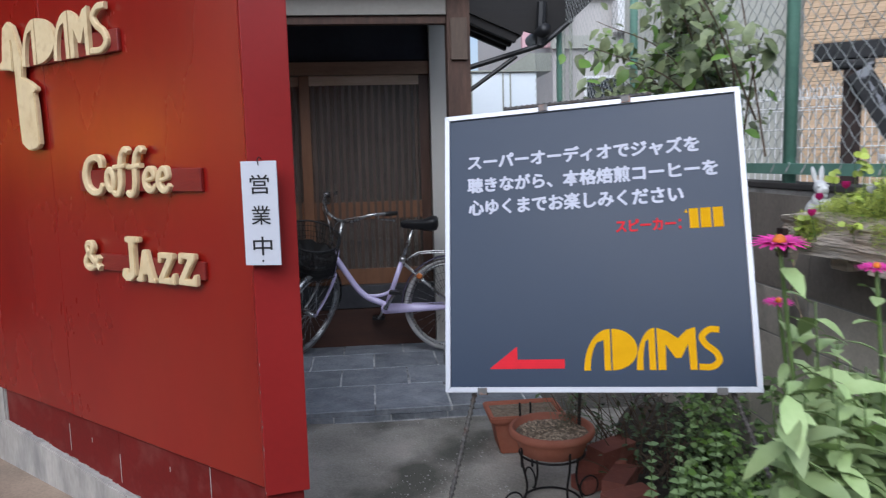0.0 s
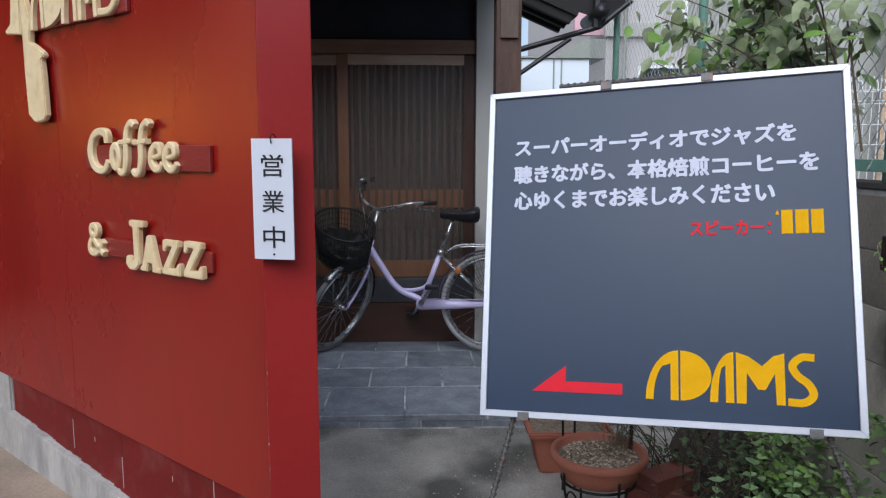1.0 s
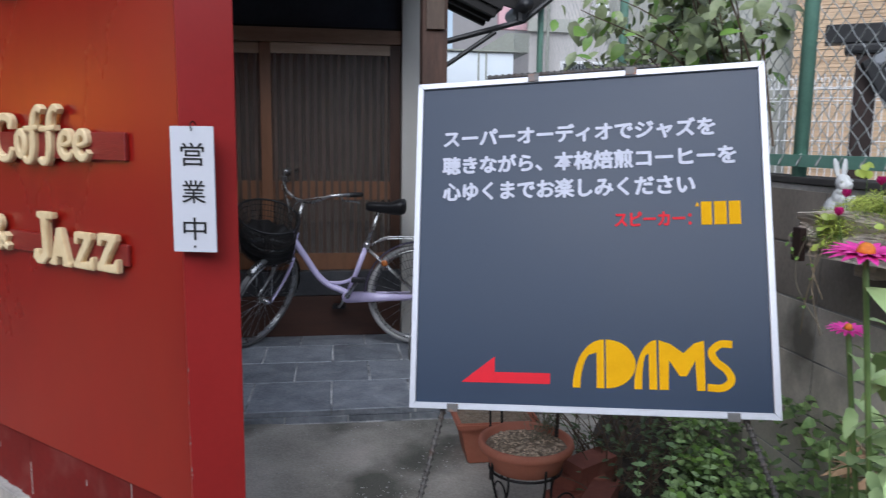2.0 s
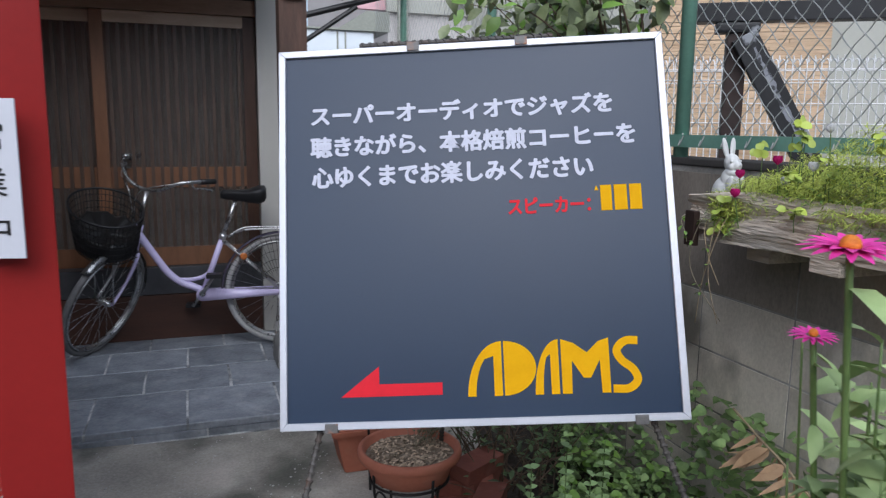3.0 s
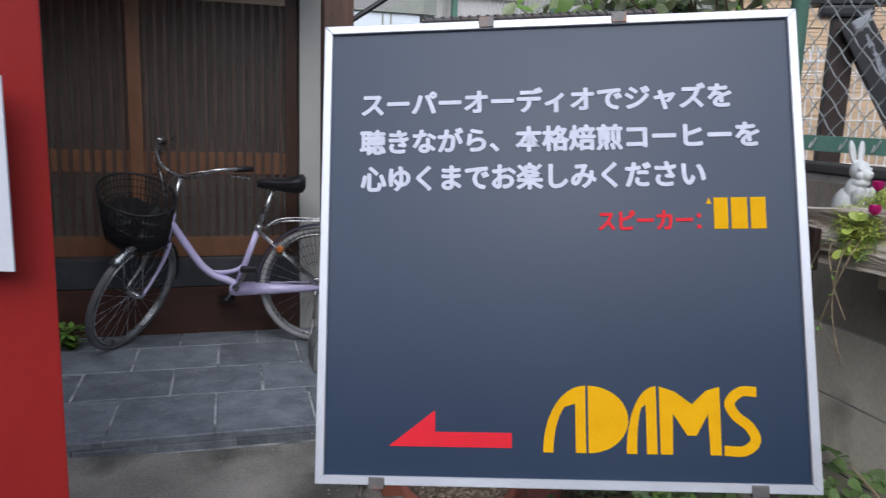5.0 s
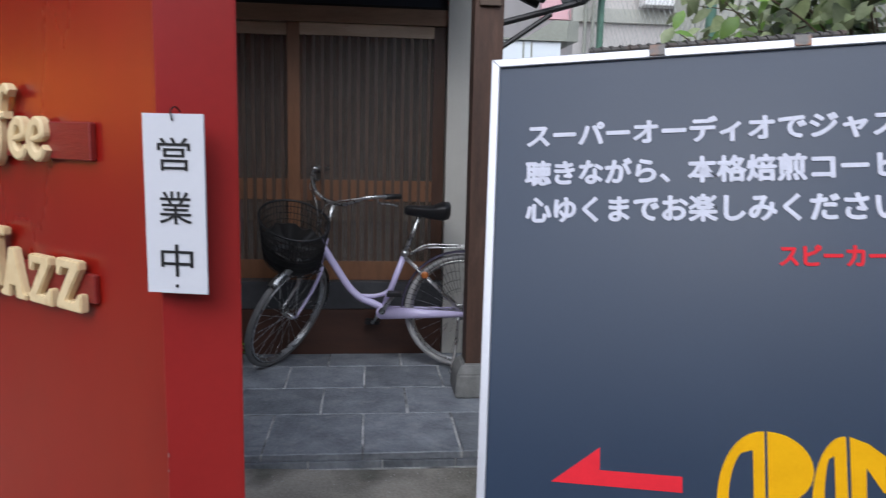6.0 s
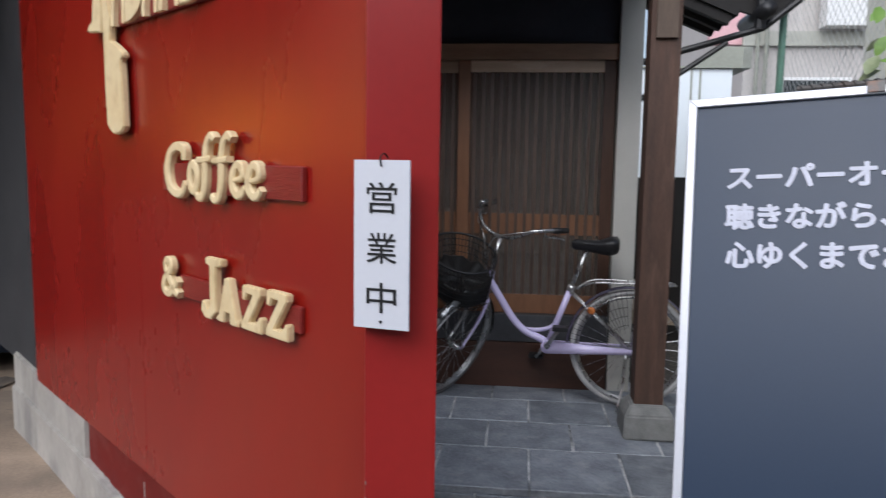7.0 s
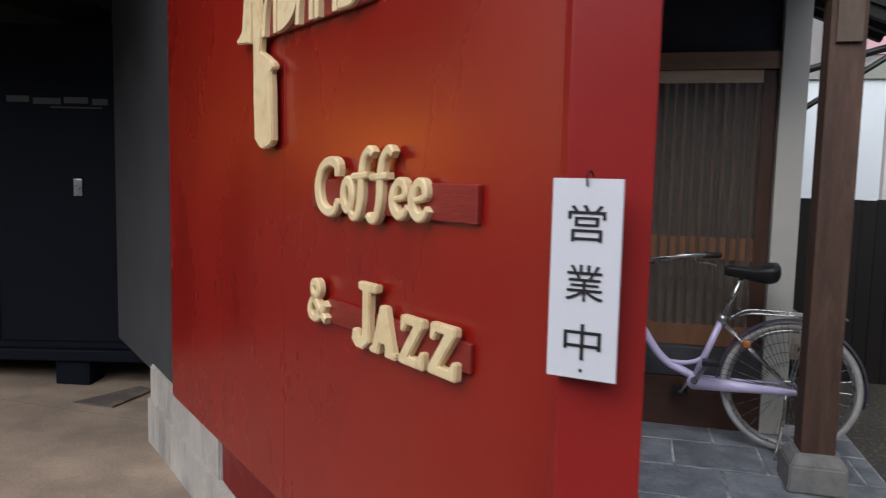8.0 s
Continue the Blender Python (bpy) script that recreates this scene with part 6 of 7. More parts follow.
# ---- pots, bricks and plants at the foot of the board ----
def build_round_pot():
    p = thing("round_pot", "round terracotta pot of dry soil on an iron stand", "flower pot", (0.797, 3.87, 0.05))
    at = (0.797, 3.87, -0.037)
    part("pot", lathe(B(), [(0.12, 0.155), (0.134, 0.157), (0.152, 0.215), (0.158, 0.224), (0.175, 0.228), (0.180, 0.242), (0.177, 0.256), (0.168, 0.262), (0.158, 0.256), (0.152, 0.222)], 40, at), M_TERRA, p, smooth=True)
    bm = B()
    rows = [[bm.verts.new((at[0] + 0.153 * k / 7 * math.cos(a), at[1] + 0.153 * k / 7 * math.sin(a), 0.195 + 0.008 * noise.noise(Vector((k * math.cos(a), k * math.sin(a), 1))))) for a in (2 * math.pi * i / 26 for i in range(26))] for k in range(1, 8)]
    for a, c in zip(rows, rows[1:]):
        for i in range(26):
            bm.faces.new((a[i], a[(i + 1) % 26], c[(i + 1) % 26], c[i]))
    bm.faces.new(rows[0])
    part("soil", bm, M_SOIL, p)
    chips = B()
    for i in range(420):
        a, r = rnd(0, 6.28), 0.145 * math.sqrt(random.random())
        box(chips, (at[0] + r * math.cos(a), at[1] + r * math.sin(a), 0.199), (rnd(0.005, 0.019), rnd(0.003, 0.008), 0.003), Euler((rnd(-0.5, 0.5), rnd(-0.5, 0.5), rnd(0, 6))).to_matrix())
    part("wood_chip", chips, M_CHIP, p, "pale dry chips", kind="stuff")
    s = thing("pot_stand", "black iron wire plant stand with ring feet", "plant stand", (0.797, 3.87, ground_z(0.797, 3.87)))
    g = ground_z(0.797, 3.87) + 0.008
    part("ring", tube(B(), circle((0.797, 3.87, 0.110), 0.135, 36, (1, 0, 0), (0, 1, 0)), 0.005, 8, True), M_IRON, s, smooth=True)
    part("foot_ring", tube(B(), circle((0.797, 3.87, g + 0.02), 0.12, 36, (1, 0, 0), (0, 1, 0)), 0.005, 8, True), M_IRON, s, smooth=True)
    for a in (0.3, 1.87, 3.44, 5.0):
        ca, sa = math.cos(a), math.sin(a)
        part("leg", tube(B(), curve_pts([(0.797 + 0.143 * ca, 3.87 + 0.143 * sa, 0.153), (0.797 + 0.14 * ca, 3.87 + 0.14 * sa, 0.085), (0.797 + 0.12 * ca, 3.87 + 0.12 * sa, -0.02), (0.797 + 0.15 * ca, 3.87 + 0.15 * sa, g)], 6), 0.005, 8), M_IRON, s, smooth=True)
        part("scroll", tube(B(), circle((0.797 + 0.185 * ca, 3.87 + 0.185 * sa, g + 0.045), 0.045, 20, (ca, sa, 0), (0, 0, 1)), 0.004, 6, True), M_IRON, s, smooth=True)


build_round_pot()


def build_pot_herb():
    h = thing("dry_herb", "wispy half-dry herb rising behind the round pot's soil", "plant", (0.87, 3.93, 0.195))
    stems, L = B(), Leaves()
    for i in range(26):
        a = Vector((0.865 + rnd(-0.05, 0.06), 3.94 + rnd(-0.05, 0.05), 0.195))
        b = a + Vector((rnd(-0.07, 0.09), rnd(-0.03, 0.06), rnd(0.06, 0.16)))
        tube(stems, [a, (a + b) / 2 + Vector((rnd(-0.01, 0.01), 0, 0.01)), b], 0.0012, 4)
        for k in range(7):
            p = a + (b - a) * rnd(0.25, 1.0)
            L.leaf(p, (rnd(-1, 1), rnd(-1, 1), rnd(-0.2, 0.8)), (0, 0, 1), rnd(0.010, 0.022), 0.005, 0.2, "blade")
    part("stems", stems, M_TENDRIL, h, kind="stuff")
    part("leaves", L.mesh("leaves"), M_IVYDK, h, kind="stuff")


build_pot_herb()


def build_square_pot():
    g = ground_z(0.77, 4.45)
    p = thing("square_pot", "oblong terracotta planter with dry soil", "flower pot", (0.80, 4.45, g))
    bm = B()
    lev = [(0.130, 0.085, 0.0), (0.165, 0.108, 0.165), (0.185, 0.125, 0.17), (0.188, 0.128, 0.20), (0.17, 0.11, 0.203), (0.163, 0.104, 0.178)]
    rows = [[bm.verts.new((0.80 + sx * a, 4.45 + sy * b, g + z)) for sx, sy in ((-1, -1), (1, -1), (1, 1), (-1, 1))] for a, b, z in lev]
    for a, c in zip(rows, rows[1:]):
        for i in range(4):
            bm.faces.new((a[i], a[(i + 1) % 4], c[(i + 1) % 4], c[i]))
    bm.faces.new(rows[0])
    bm.faces.new(rows[-1])
    bmesh.ops.bevel(bm, geom=list(bm.edges), offset=0.006, segments=2, affect="EDGES")
    part("pot", bm, M_TERRA, p)
    part("soil", span(B(), 0.64, 0.96, 4.35, 4.55, g + 0.17, g + 0.187, 0.003), M_SOIL, p)
    h = thing("stand_handle", "black iron wire frame behind the pot", "plant stand", (0.86, 4.2, g))
    for dx in (0.0, 0.05):
        part("rod", tube(B(), [(0.74 + dx, 4.22, ground_z(0.8, 4.22)), (0.74 + dx, 4.25, 0.20)], 0.005, 6), M_IRON, h)


build_square_pot()


def build_grit():
    bm = B()
    for i in range(1500):
        x, y = (rnd(-0.3, 0.75), rnd(3.3, 4.8)) if i < 1250 else (rnd(-3.0, -0.8), rnd(3.2, 5.0))
        if i < 1250 and noise.noise(Vector((x * 4, y * 4, 0))) < -0.12:
            continue
        if i >= 1250 and (Vector((x, y, 0)) - WALL_O).dot(WALL_N) < 0.06:
            continue
        k = 0.0016 + 0.0065 * random.random() ** 4
        box(bm, (x, y, ground_z(x, y) + 0.007), (k, k * rnd(0.5, 1.0), 0.003), Euler((rnd(-0.4, 0.4), rnd(-0.4, 0.4), rnd(0, 6))).to_matrix())
    whole("grit", bm, M_MORTAR, "pale grit and chips scattered over the damp concrete", "grit", "stuff")


build_grit()


def build_bricks():
    first = None
    spots = [(1.03, 4.00, 0, 25, 0), (1.06, 4.02, 1, -15, 4), (1.10, 3.85, 0, 70, 0), (1.14, 4.05, 0, 10, 0), (1.04, 3.72, 0, 40, 0), (1.12, 4.03, 1, 35, 0), (1.09, 3.86, 1, 55, 0), (1.10, 4.01, 2, 30, 5), (1.07, 3.70, 1, 20, 0)]
    for x, y, lv, rz, rx in spots:
        m = pose(x, y, ground_z(x, y) + 0.008 + lv * 0.064, rx, 0, rz)
        if first is None:
            bm = box(B(), (0, 0, 0.03), (0.21, 0.1, 0.06), None, 0.004)
            first = whole("brick", bm, M_BRICK, "loose red brick lying among the pots", "brick", group="loose bricks")
            first.matrix_basis = m
        else:
            copy_thing(first, m)


build_bricks()


def grow(name, label, material, count, place, length, width, shape="oval", category="plant", tilt=0.5, kind="stuff"):
    L = Leaves()
    for i in range(count):
        p = place()
        a = rnd(0, 6.283)
        d = Vector((math.cos(a), math.sin(a), rnd(-0.6, tilt)))
        k = rnd(0.6, 1.25)
        L.leaf(p, d, (rnd(-0.5, 0.5), rnd(-0.9, 0.1), 1), length * k, width * k, rnd(0.0, 0.5), shape)
    ob = new(name, mesh_of(name, L.mesh(name), material, None, True))
    OFF[ob] = Matrix.Identity(4)
    return tagged(ob, label, category, "", kind)


def ivy_place():
    while True:
        x, y = rnd(0.98, 1.70), rnd(2.2, 4.75)
        h = 0.14 + 0.46 * max(0, (x - 1.05) / 0.6) * (0.6 + 0.4 * math.sin(y * 3.1))
        if y < 3.0 and x < 1.25 - 0.1 * random.random():
            continue
        if x < 0.22 + 0.45 * (y - 1.265) + 0.1 * noise.noise(Vector((x * 6, y * 6, 1))):
            continue
        z = ground_z(x, y) + h * random.random() ** 0.6 + 0.02
        if noise.noise(Vector((x * 9, y * 9, z * 9))) < -0.12:
            continue
        return Vector((x, y, z))


def build_bed():
    """Planting soil along the wall's foot, its dark colour carrying the shade between leaves."""
    bm = B()
    rows = []
    for k in range(31):
        y = 1.8 + 2.98 * k / 30
        x0 = max(0.75, 0.05 + 0.45 * (y - 1.265) - 0.2) + 0.05 * noise.noise(Vector((0, y * 4, 7)))
        rows.append([bm.verts.new((x0 + (1.72 - x0) * i / 8, y, ground_z(1, y) + 0.010 + (0.03 + 0.015 * noise.noise(Vector((i, y * 6, 2))) if 0 < i else 0))) for i in range(9)])
    for a, c in zip(rows, rows[1:]):
        for i in range(8):
            bm.faces.new((a[i], a[i + 1], c[i + 1], c[i]))
    whole("planting_bed", bm, M_BEDSOIL, "dark soil strip along the foot of the block wall, deepening the leaf gaps", "planting bed", "structure", smooth=True)


build_bed()
grow("ivy", "dense green ivy growing at the foot of the block wall", M_IVY, 8000, ivy_place, 0.027, 0.025, "heart")
grow("ivy_in_shade", "small dark ivy leaves low among the twigs", M_IVYDK, 2600, lambda: ivy_place() + Vector((-0.06, 0.03, -0.05)), 0.024, 0.02, "heart")
grow("wall_ivy", "pale ivy shoots climbing the block wall", M_IVY, 420, lambda: Vector((1.66 + rnd(-0.10, 0.04), rnd(3.02, 3.6), -0.1 + 0.58 * random.random() ** 0.7)), 0.036, 0.032, "heart")
grow("weeds", "bright green weeds among the ivy", M_LEAFLT, 500, lambda: ivy_place() + Vector((-0.03, -0.05, 0.05)), 0.036, 0.028, "oval")


def build_shoot(x, y, z0, z1):
    t = thing("ivy_shoot", "upright pale green shoot with paired round leaves", "plant", (x, y, z0), group="shoots under the board")
    pts = curve_pts([(x + 0.02, y + 0.03, z0), (x + 0.005, y, (z0 + z1) / 2), (x, y - 0.01, z1)], 6)
    part("stem", tube(B(), pts, 0.0018, 6), M_STEM, t, smooth=True)
    L = Leaves()
    n = int((z1 - z0) / 0.035)
    for k in range(n):
        p = pts[int((0.3 + 0.7 * k / max(n - 1, 1)) * (len(pts) - 1))]
        for a in (k * 1.57 + rnd(-0.3, 0.3), k * 1.57 + 3.14 + rnd(-0.3, 0.3)):
            q = rnd(0.030, 0.045) * (1.0 - 0.35 * k / n)
            L.leaf(p, (math.cos(a), math.sin(a), 0.35), (0, -0.3, 1), q, q * 0.85, 0.25, "heart")
    part("leaves", L.mesh("leaves"), M_SHOOT, t, smooth=True)


for x, y, z0, z1 in ((1.15, 3.42, -0.15, 0.37), (1.235, 3.42, -0.15, 0.27), (1.10, 3.55, -0.16, 0.25), (1.33, 3.5, -0.15, 0.33)):
    build_shoot(x, y, z0, z1)


def build_shrub_under_board():
    s = thing("twiggy_shrub", "low twiggy shrub with small dull leaves behind the board", "shrub", (1.27, 4.15, -0.1))
    twigs, L = B(), Leaves()
    for i in range(70):
        base = Vector((1.27 + rnd(-0.17, 0.2), 4.15 + rnd(-0.25, 0.3), -0.12))
        tip = base + Vector((rnd(-0.4, 0.3), rnd(-0.35, 0.25), rnd(0.15, 0.55)))
        mid = (base + tip) / 2 + Vector((rnd(-0.06, 0.06), rnd(-0.06, 0.06), 0.03))
        pts = curve_pts([base, mid, tip], 4)
        tube(twigs, pts, [0.0034 - 0.0024 * k / (len(pts) - 1) for k in range(len(pts))], 5)
        for k in range(4):
            p = pts[int(rnd(2, len(pts) - 0.01))]
            L.leaf(p + Vector((rnd(-0.03, 0.03), rnd(-0.03, 0.03), rnd(-0.02, 0.03))), (rnd(-1, 1), rnd(-1, 1), rnd(-0.4, 0.6)), (0, 0, 1), rnd(0.025, 0.05), rnd(0.015, 0.025), 0.2)
    part("branch_tangle", twigs, M_TWIG, s)
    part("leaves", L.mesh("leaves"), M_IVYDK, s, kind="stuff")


build_shrub_under_board()


def build_zinnia(name, label, base, tip, flower, n_leaf):
    base, tip = Vector(base), Vector(tip)
    z = thing(name, label, "flower plant", base)
    mid = (base + tip) / 2 + Vector((0.03, 0.02, 0.05))
    pts = curve_pts([base, mid, tip], 10)
    part("stem", tube(B(), pts, [0.0045 - (0.0005 if flower else 0.003) * k / (len(pts) - 1) for k in range(len(pts))], 7), M_STEM, z, smooth=True)
    L = Leaves()
    for k in range(n_leaf):
        t = 0.08 + 0.92 * k / n_leaf
        q = t * (len(pts) - 1)
        p = pts[int(q)].lerp(pts[min(int(q) + 1, len(pts) - 1)], q - int(q))
        for s in (0, math.pi):
            a = k * 1.57 + s + rnd(-1.1, 1.1)
            size = 0.092 * (1.1 - 0.4 * t) * rnd(0.6, 1.3)
            if p.x + math.cos(a) * size < 0.28 + 1.27 * (p.y + math.sin(a) * size - 1.785):
                continue
            L.leaf(p, (math.cos(a), math.sin(a), rnd(-0.3, 0.8)), (rnd(-0.5, 0.5), rnd(-0.5, 0.5), 1), size, size * 0.44, rnd(0.2, 0.7), "oval")
    part("leaves", L.mesh("leaves"), M_ZLEAF, z, smooth=True)
    if flower:
        F = Leaves()
        up = Vector((-0.05, -0.1, 1)).normalized()
        ax = up.orthogonal().normalized()
        ay = up.cross(ax)
        for ring, (n, r, el) in enumerate(((16, 0.045, 0.05), (13, 0.037, 0.28))):
            for i in range(n):
                a = 2 * math.pi * (i + 0.5 * ring) / n
                d = math.cos(a) * ax + math.sin(a) * ay
                F.leaf(tip + d * 0.008, d + up * el, up, r * flower, 0.014 * flower, 0.12, "blade")
        part("petals", F.mesh("petals"), M_PETAL, z, "ring of magenta petals", True)
        bm = B()
        bmesh.ops.create_uvsphere(bm, u_segments=12, v_segments=8, radius=0.0115 * flower, matrix=Matrix.Translation(tip + up * 0.003))
        part("flower_eye", bm, M_ORANGE, z, "orange flower eye", True)


ZINNIAS = [((0.94, 2.22, -0.2), (0.778, 2.157, 1.182), 1.0, 26), ((1.0, 2.30, -0.2), (0.83, 2.244, 1.058), 0.5, 26), ((1.08, 2.2, -0.2), (0.985, 2.19, 1.125), 0.6, 20)]
random.seed(31)
for i in range(10):
    x, y = rnd(0.80, 0.98), rnd(2.1, 2.36)
    ZINNIAS.append(((x + 0.07, y, -0.2), (x, y - 0.02, rnd(0.84, 1.08)), 0.0, 34))
for i in range(38):
    y = 1.97 + 0.0126 * i
    x = 0.82 + 0.66 * (y - 2.2) + rnd(0.0, 0.17)
    x = max(x, 0.32 + 1.27 * (y - 1.785))
    ZINNIAS.append(((x + 0.05, y, -0.2), (x + rnd(-0.06, 0.06), y - 0.02 + rnd(-0.05, 0.05), rnd(0.50, 1.0)), 0.0, 38))
for bs, tp, fl, nl in ZINNIAS:
    build_zinnia("zinnia", "tall zinnia with a magenta flower and orange eye" if fl else "tall leafy zinnia stem not yet in flower", bs, tp, fl, nl)


def build_vine():
    v = thing("climbing_vine", "tangled climber with broad green leaves spreading over the fence", "climbing plant", (1.7, 4.4, 1.2))
    stems, L, L2 = B(), Leaves(), Leaves()
    reach = lambda y: 0.90 + 0.44 * (y - 3.93)
    for i in range(44):
        y = rnd(3.78, 4.75)
        a = Vector((1.70, y + rnd(0, 0.3), 1.2 + rnd(0, 0.35)))
        yb = max(y + rnd(-0.25, 0.25), 3.7)
        b = Vector((rnd(reach(yb), 1.75), yb, (1.68 if yb < 3.95 else 1.5) + 0.8 * random.random() ** 1.4))
        m = (a + b) / 2 + Vector((rnd(-0.05, 0.1), rnd(-0.1, 0.1), rnd(0.05, 0.25)))
        pts = curve_pts([a, m, b], 7)
        tube(stems, pts, [0.005 - 0.0035 * k / (len(pts) - 1) for k in range(len(pts))], 5)
        for k in range(44):
            p = pts[int(rnd(2, len(pts) - 0.01))] + Vector((rnd(-0.08, 0.08), rnd(-0.08, 0.08), rnd(-0.08, 0.08)))
            if p.x < reach(p.y) - 0.02 or p.y < 3.66 or (p.z < 1.66 and p.y < 3.95):
                continue
            g = L2 if random.random() < 0.16 else L
            s = rnd(0.03, 0.088)
            g.leaf(p, (rnd(-1, 1), rnd(-1, 0.6), rnd(-1.1, 0.3)), (rnd(-0.5, 0.5), -0.8, 0.8), s, s * rnd(0.42, 0.72), rnd(0.05, 0.6), random.choice(("heart", "oval", "oval")))
    part("branch_tangle", stems, M_TWIG, v)
    part("leaves", L.mesh("leaves"), M_LEAF, v, kind="stuff", smooth=True)
    part("young_leaves", L2.mesh("young_leaves"), M_LEAFLT, v, "fresh bright green leaves", True)


build_vine()


def fern_place():
    x, y = 1.58 + rnd(-0.12, 0.08), rnd(1.8, 3.25)
    k = random.random()
    if k < 0.10 and y < 2.86:
        return Vector((1.456 + rnd(-0.012, 0.015), y, 1.13 - 0.055 * random.random() ** 1.5 * max(0.1, 1 + 2 * noise.noise(Vector((y * 8, 1, 2))))))
    if k < 0.05:
        return Vector((1.452 + rnd(-0.012, 0.02), rnd(3.12, 3.21), 1.12 - 0.07 * random.random()))
    h = 0.105 + 0.13 * max(0.0, noise.noise(Vector((x * 7, y * 7, 3))) + 0.25)
    if y > 3.12:
        h *= 0.55
    return Vector((x, y, 1.075 + h * random.random() ** 0.8))


def build_sprig(x, y, z, n):
    """A thin stalk with a loose head of round lobed leaves."""
    t = thing("sorrel_sprig", "thin stalk with round yellow-green leaves above the trough", "plant", (x, y, 1.08), group="sprigs in the trough")
    pts = curve_pts([(x + 0.02, y + 0.02, 1.07), (x + 0.012, y + 0.015, (1.07 + z) / 2), (x, y, z)], 6)
    part("stalk", tube(B(), pts, 0.0012, 5), M_STEM, t, smooth=True)
    L = Leaves()
    for k in range(n):
        c = Vector((x + rnd(-0.012, 0.012), y + rnd(-0.022, 0.022), z + rnd(-0.025, 0.012)))
        a = rnd(0, 6.28)
        for q in range(3):
            L.leaf(c, (math.cos(a + q * 2.1), math.sin(a + q * 2.1), rnd(-0.9, 0.7)), (rnd(-0.9, 0.2), rnd(-0.9, 0), rnd(0.1, 1)), rnd(0.015, 0.025), rnd(0.017, 0.024), rnd(0.1, 0.5), "disc")
    part("leaves", L.mesh("leaves"), M_YELLEAF, t, smooth=True)


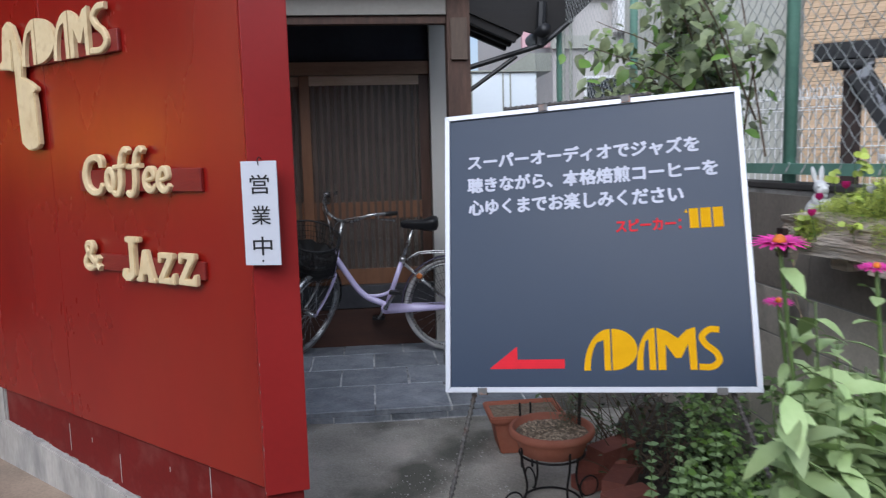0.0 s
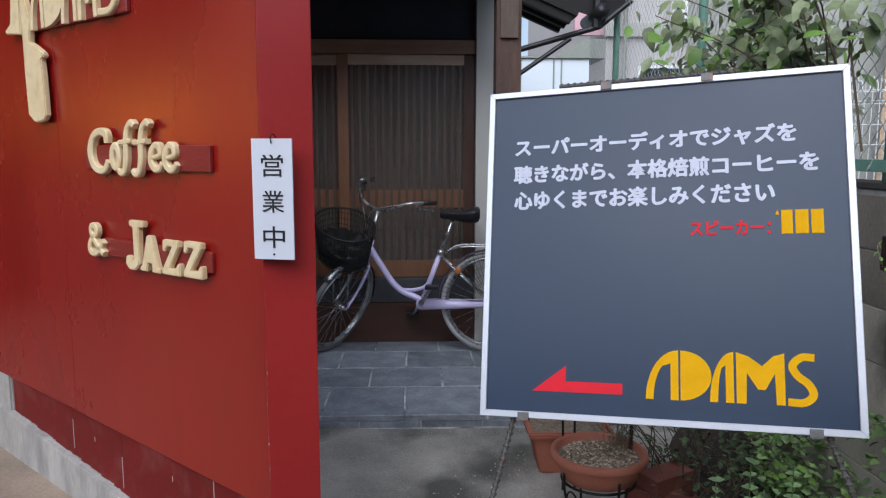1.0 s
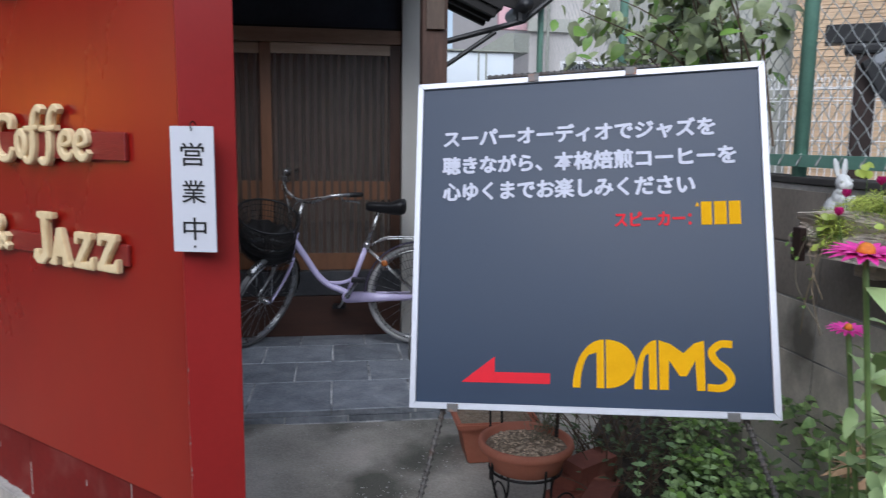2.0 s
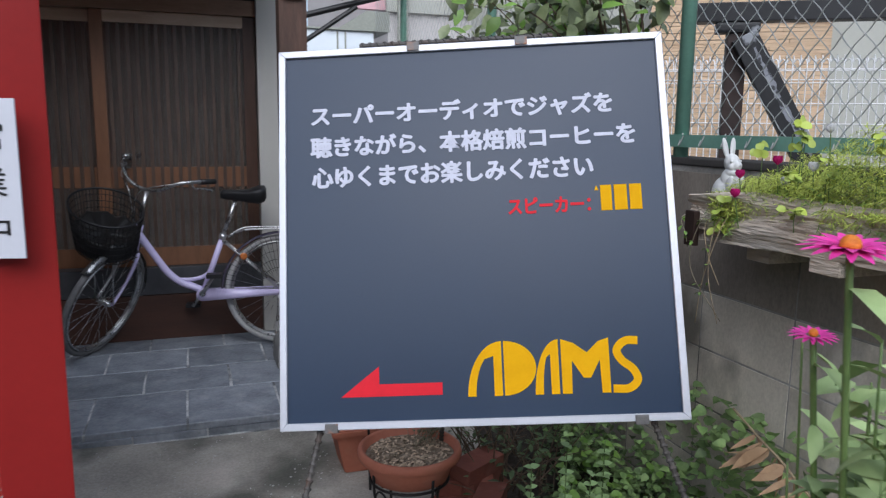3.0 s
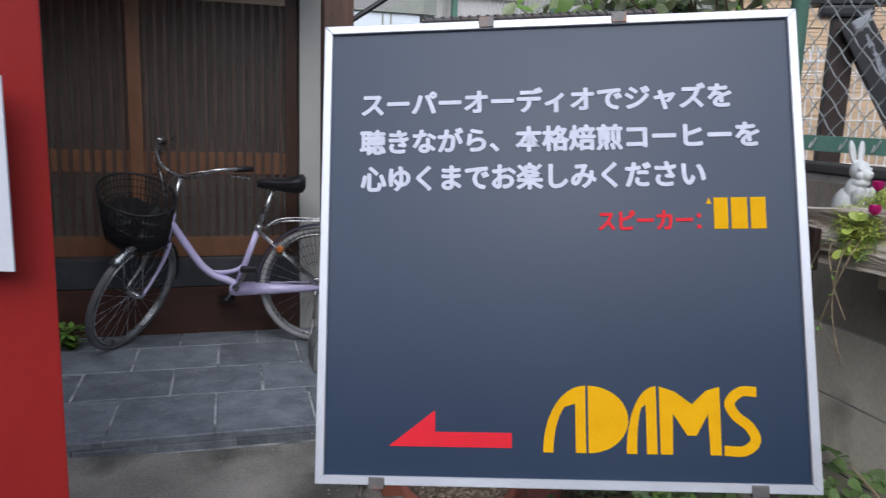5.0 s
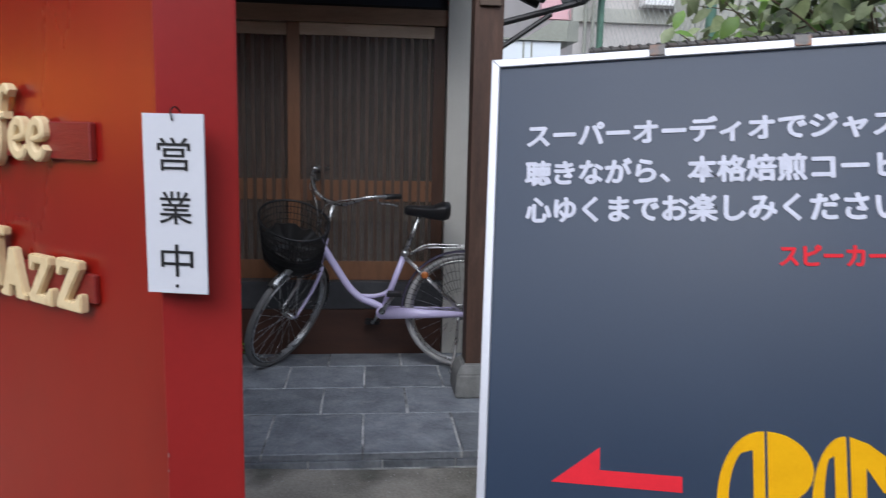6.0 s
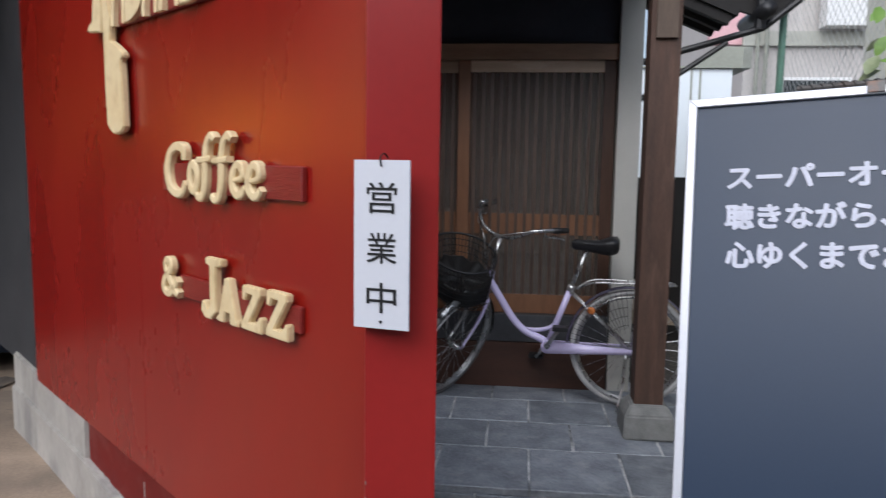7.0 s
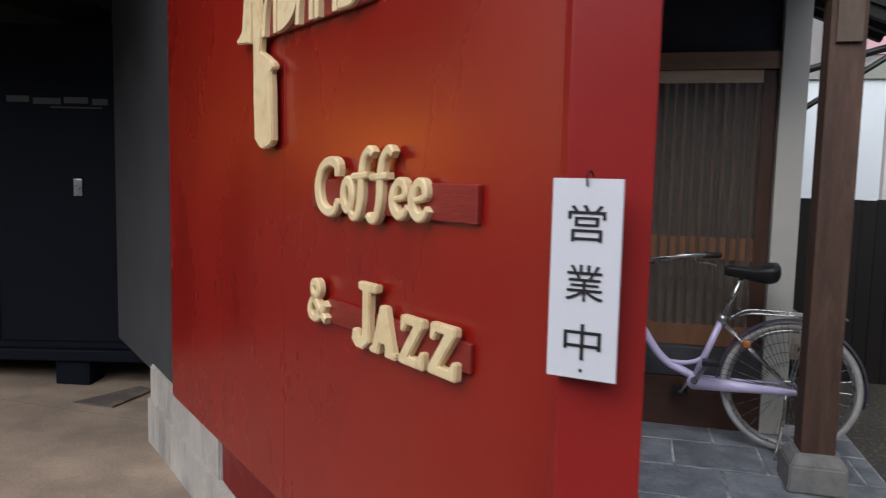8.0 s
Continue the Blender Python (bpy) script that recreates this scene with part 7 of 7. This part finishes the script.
def build_trough_plants():
    grow("portulaca", "feathery yellow-green bedding plants filling the log trough", M_FERN, 44000,
         fern_place, 0.019, 0.0021, "needle", tilt=1.4)
    # the clump's inner shade is coloured in: lower needles in a darker green
    grow("portulaca_shade", "darker green needle leaves low in the log trough", M_LEAFLT, 9000,
         lambda: fern_place() - Vector((0, 0, 0.03)), 0.018, 0.0024, "needle", tilt=1.2)
    for x, y, z, n in ((1.5, 2.967, 1.325, 2), (1.505, 2.965, 1.29, 3), (1.5, 3.0, 1.297, 1), (1.5, 3.094, 1.262, 3), (1.49, 2.983, 1.208, 3), (1.5, 2.885, 1.238, 2), (1.44, 3.165, 1.115, 3), (1.435, 3.18, 1.06, 2), (1.43, 2.90, 1.118, 3), (1.5, 2.75, 1.29, 3), (1.5, 2.55, 1.25, 3), (1.5, 2.4, 1.28, 3)):
        build_sprig(x, y, z, n)
    hang = Leaves()
    t = thing("trailing_plant", "thin trailing stems hanging over the trough edge", "plant", (1.46, 3.2, 1.05))
    for y in (3.29, 3.22, 3.19, 3.17, 3.15, 2.4):
        z1 = rnd(0.76, 0.98)
        pts = curve_pts([(1.50, y, 1.09), (1.435, y + rnd(-0.03, 0.03), 1.06), (1.425, y + rnd(-0.05, 0.05), (1.06 + z1) / 2), (1.445, y + rnd(-0.08, 0.08), z1)], 6)
        part("stem", tube(B(), pts, 0.0012, 5), M_TENDRIL if y > 3.2 else M_STRAW, t, smooth=True)
        for k in range(6):
            p = pts[int(rnd(2, len(pts) - 4))]
            hang.leaf(p, (rnd(-1, 0.2), rnd(-1, 1), rnd(-0.8, 0.4)), (0, 0, 1), rnd(0.010, 0.02), 0.010, 0.2)
    part("leaves", hang.mesh("leaves"), M_LEAFLT, t, kind="stuff")
    for y, z, x, mt, nm in [(3.114, 1.134, 1.44, M_PETALDK, "crimson"), (3.171, 1.179, 1.5, M_PETALDK, "crimson"), (3.041, 1.221, 1.5, M_PETALDK, "crimson"), (3.011, 1.17, 1.5, M_PETALW, "white"), (2.928, 1.211, 1.5, M_PETALW, "white"), (2.62, 1.16, 1.49, M_PETALDK, "crimson"), (2.4, 1.17, 1.5, M_PETALW, "white"), (2.72, 1.26, 1.56, M_PETALYL, "yellow"), (2.888, 1.30, 1.5, M_PETALW, "white")]:
        c = Vector((x, y, z))
        f = thing("portulaca_flower", f"small {nm} flower open above the trough", "flower", (x, y, z - 0.06), group="trough flowers")
        part("stalk", tube(B(), [c, (x + 0.02, y, 1.05)], 0.0014, 5), M_STEM, f)
        P = Leaves()
        for k in range(9):
            a = 2 * math.pi * k / 9
            P.leaf(c, (math.cos(a) * 0.75, math.sin(a) * 0.75, 0.75), (0, 0, 1), 0.025, 0.022, -0.35, "oval")
        part("petals", P.mesh("petals"), mt, f, smooth=True)


build_trough_plants()


def build_withered():
    w = thing("withered_plant", "withered plant with a thin tan stem and curled leaves", "plant", (1.62, 3.0, 0.3))
    pts = curve_pts([(1.60, 3.24, 0.50), (1.58, 3.12, 0.47), (1.55, 2.95, 0.43), (1.5, 2.7, 0.32), (1.5, 2.6, -0.15)], 5)
    part("stem", tube(B(), pts, 0.0035, 6), M_STRAW, w, smooth=True)
    L = Leaves()
    for p in pts[5:17]:
        for k in range(2):
            L.leaf(p, (rnd(-1, 0.6), rnd(-1, 1), rnd(-1.2, -0.3)), (1, 0, 0.3), rnd(0.04, 0.095), rnd(0.016, 0.034), 1.2, "oval")
    part("leaves", L.mesh("leaves"), M_DEAD, w, smooth=True)


build_withered()


def build_porch_plant():
    p = thing("porch_plant", "small green plant beside the bicycle wheel", "plant", (-0.68, 6.12, 0))
    L = Leaves()
    for i in range(60):
        a = rnd(0, 6.28)
        L.leaf((-0.70 + rnd(-0.05, 0.04), 6.1 + rnd(-0.05, 0.05), rnd(0.0, 0.10)), (math.cos(a), math.sin(a), rnd(0.0, 1.0)), (0, 0, 1), rnd(0.05, 0.09), 0.03, 0.3)
    part("leaves", L.mesh("leaves"), M_LEAFLT, p, smooth=True)


build_porch_plant()
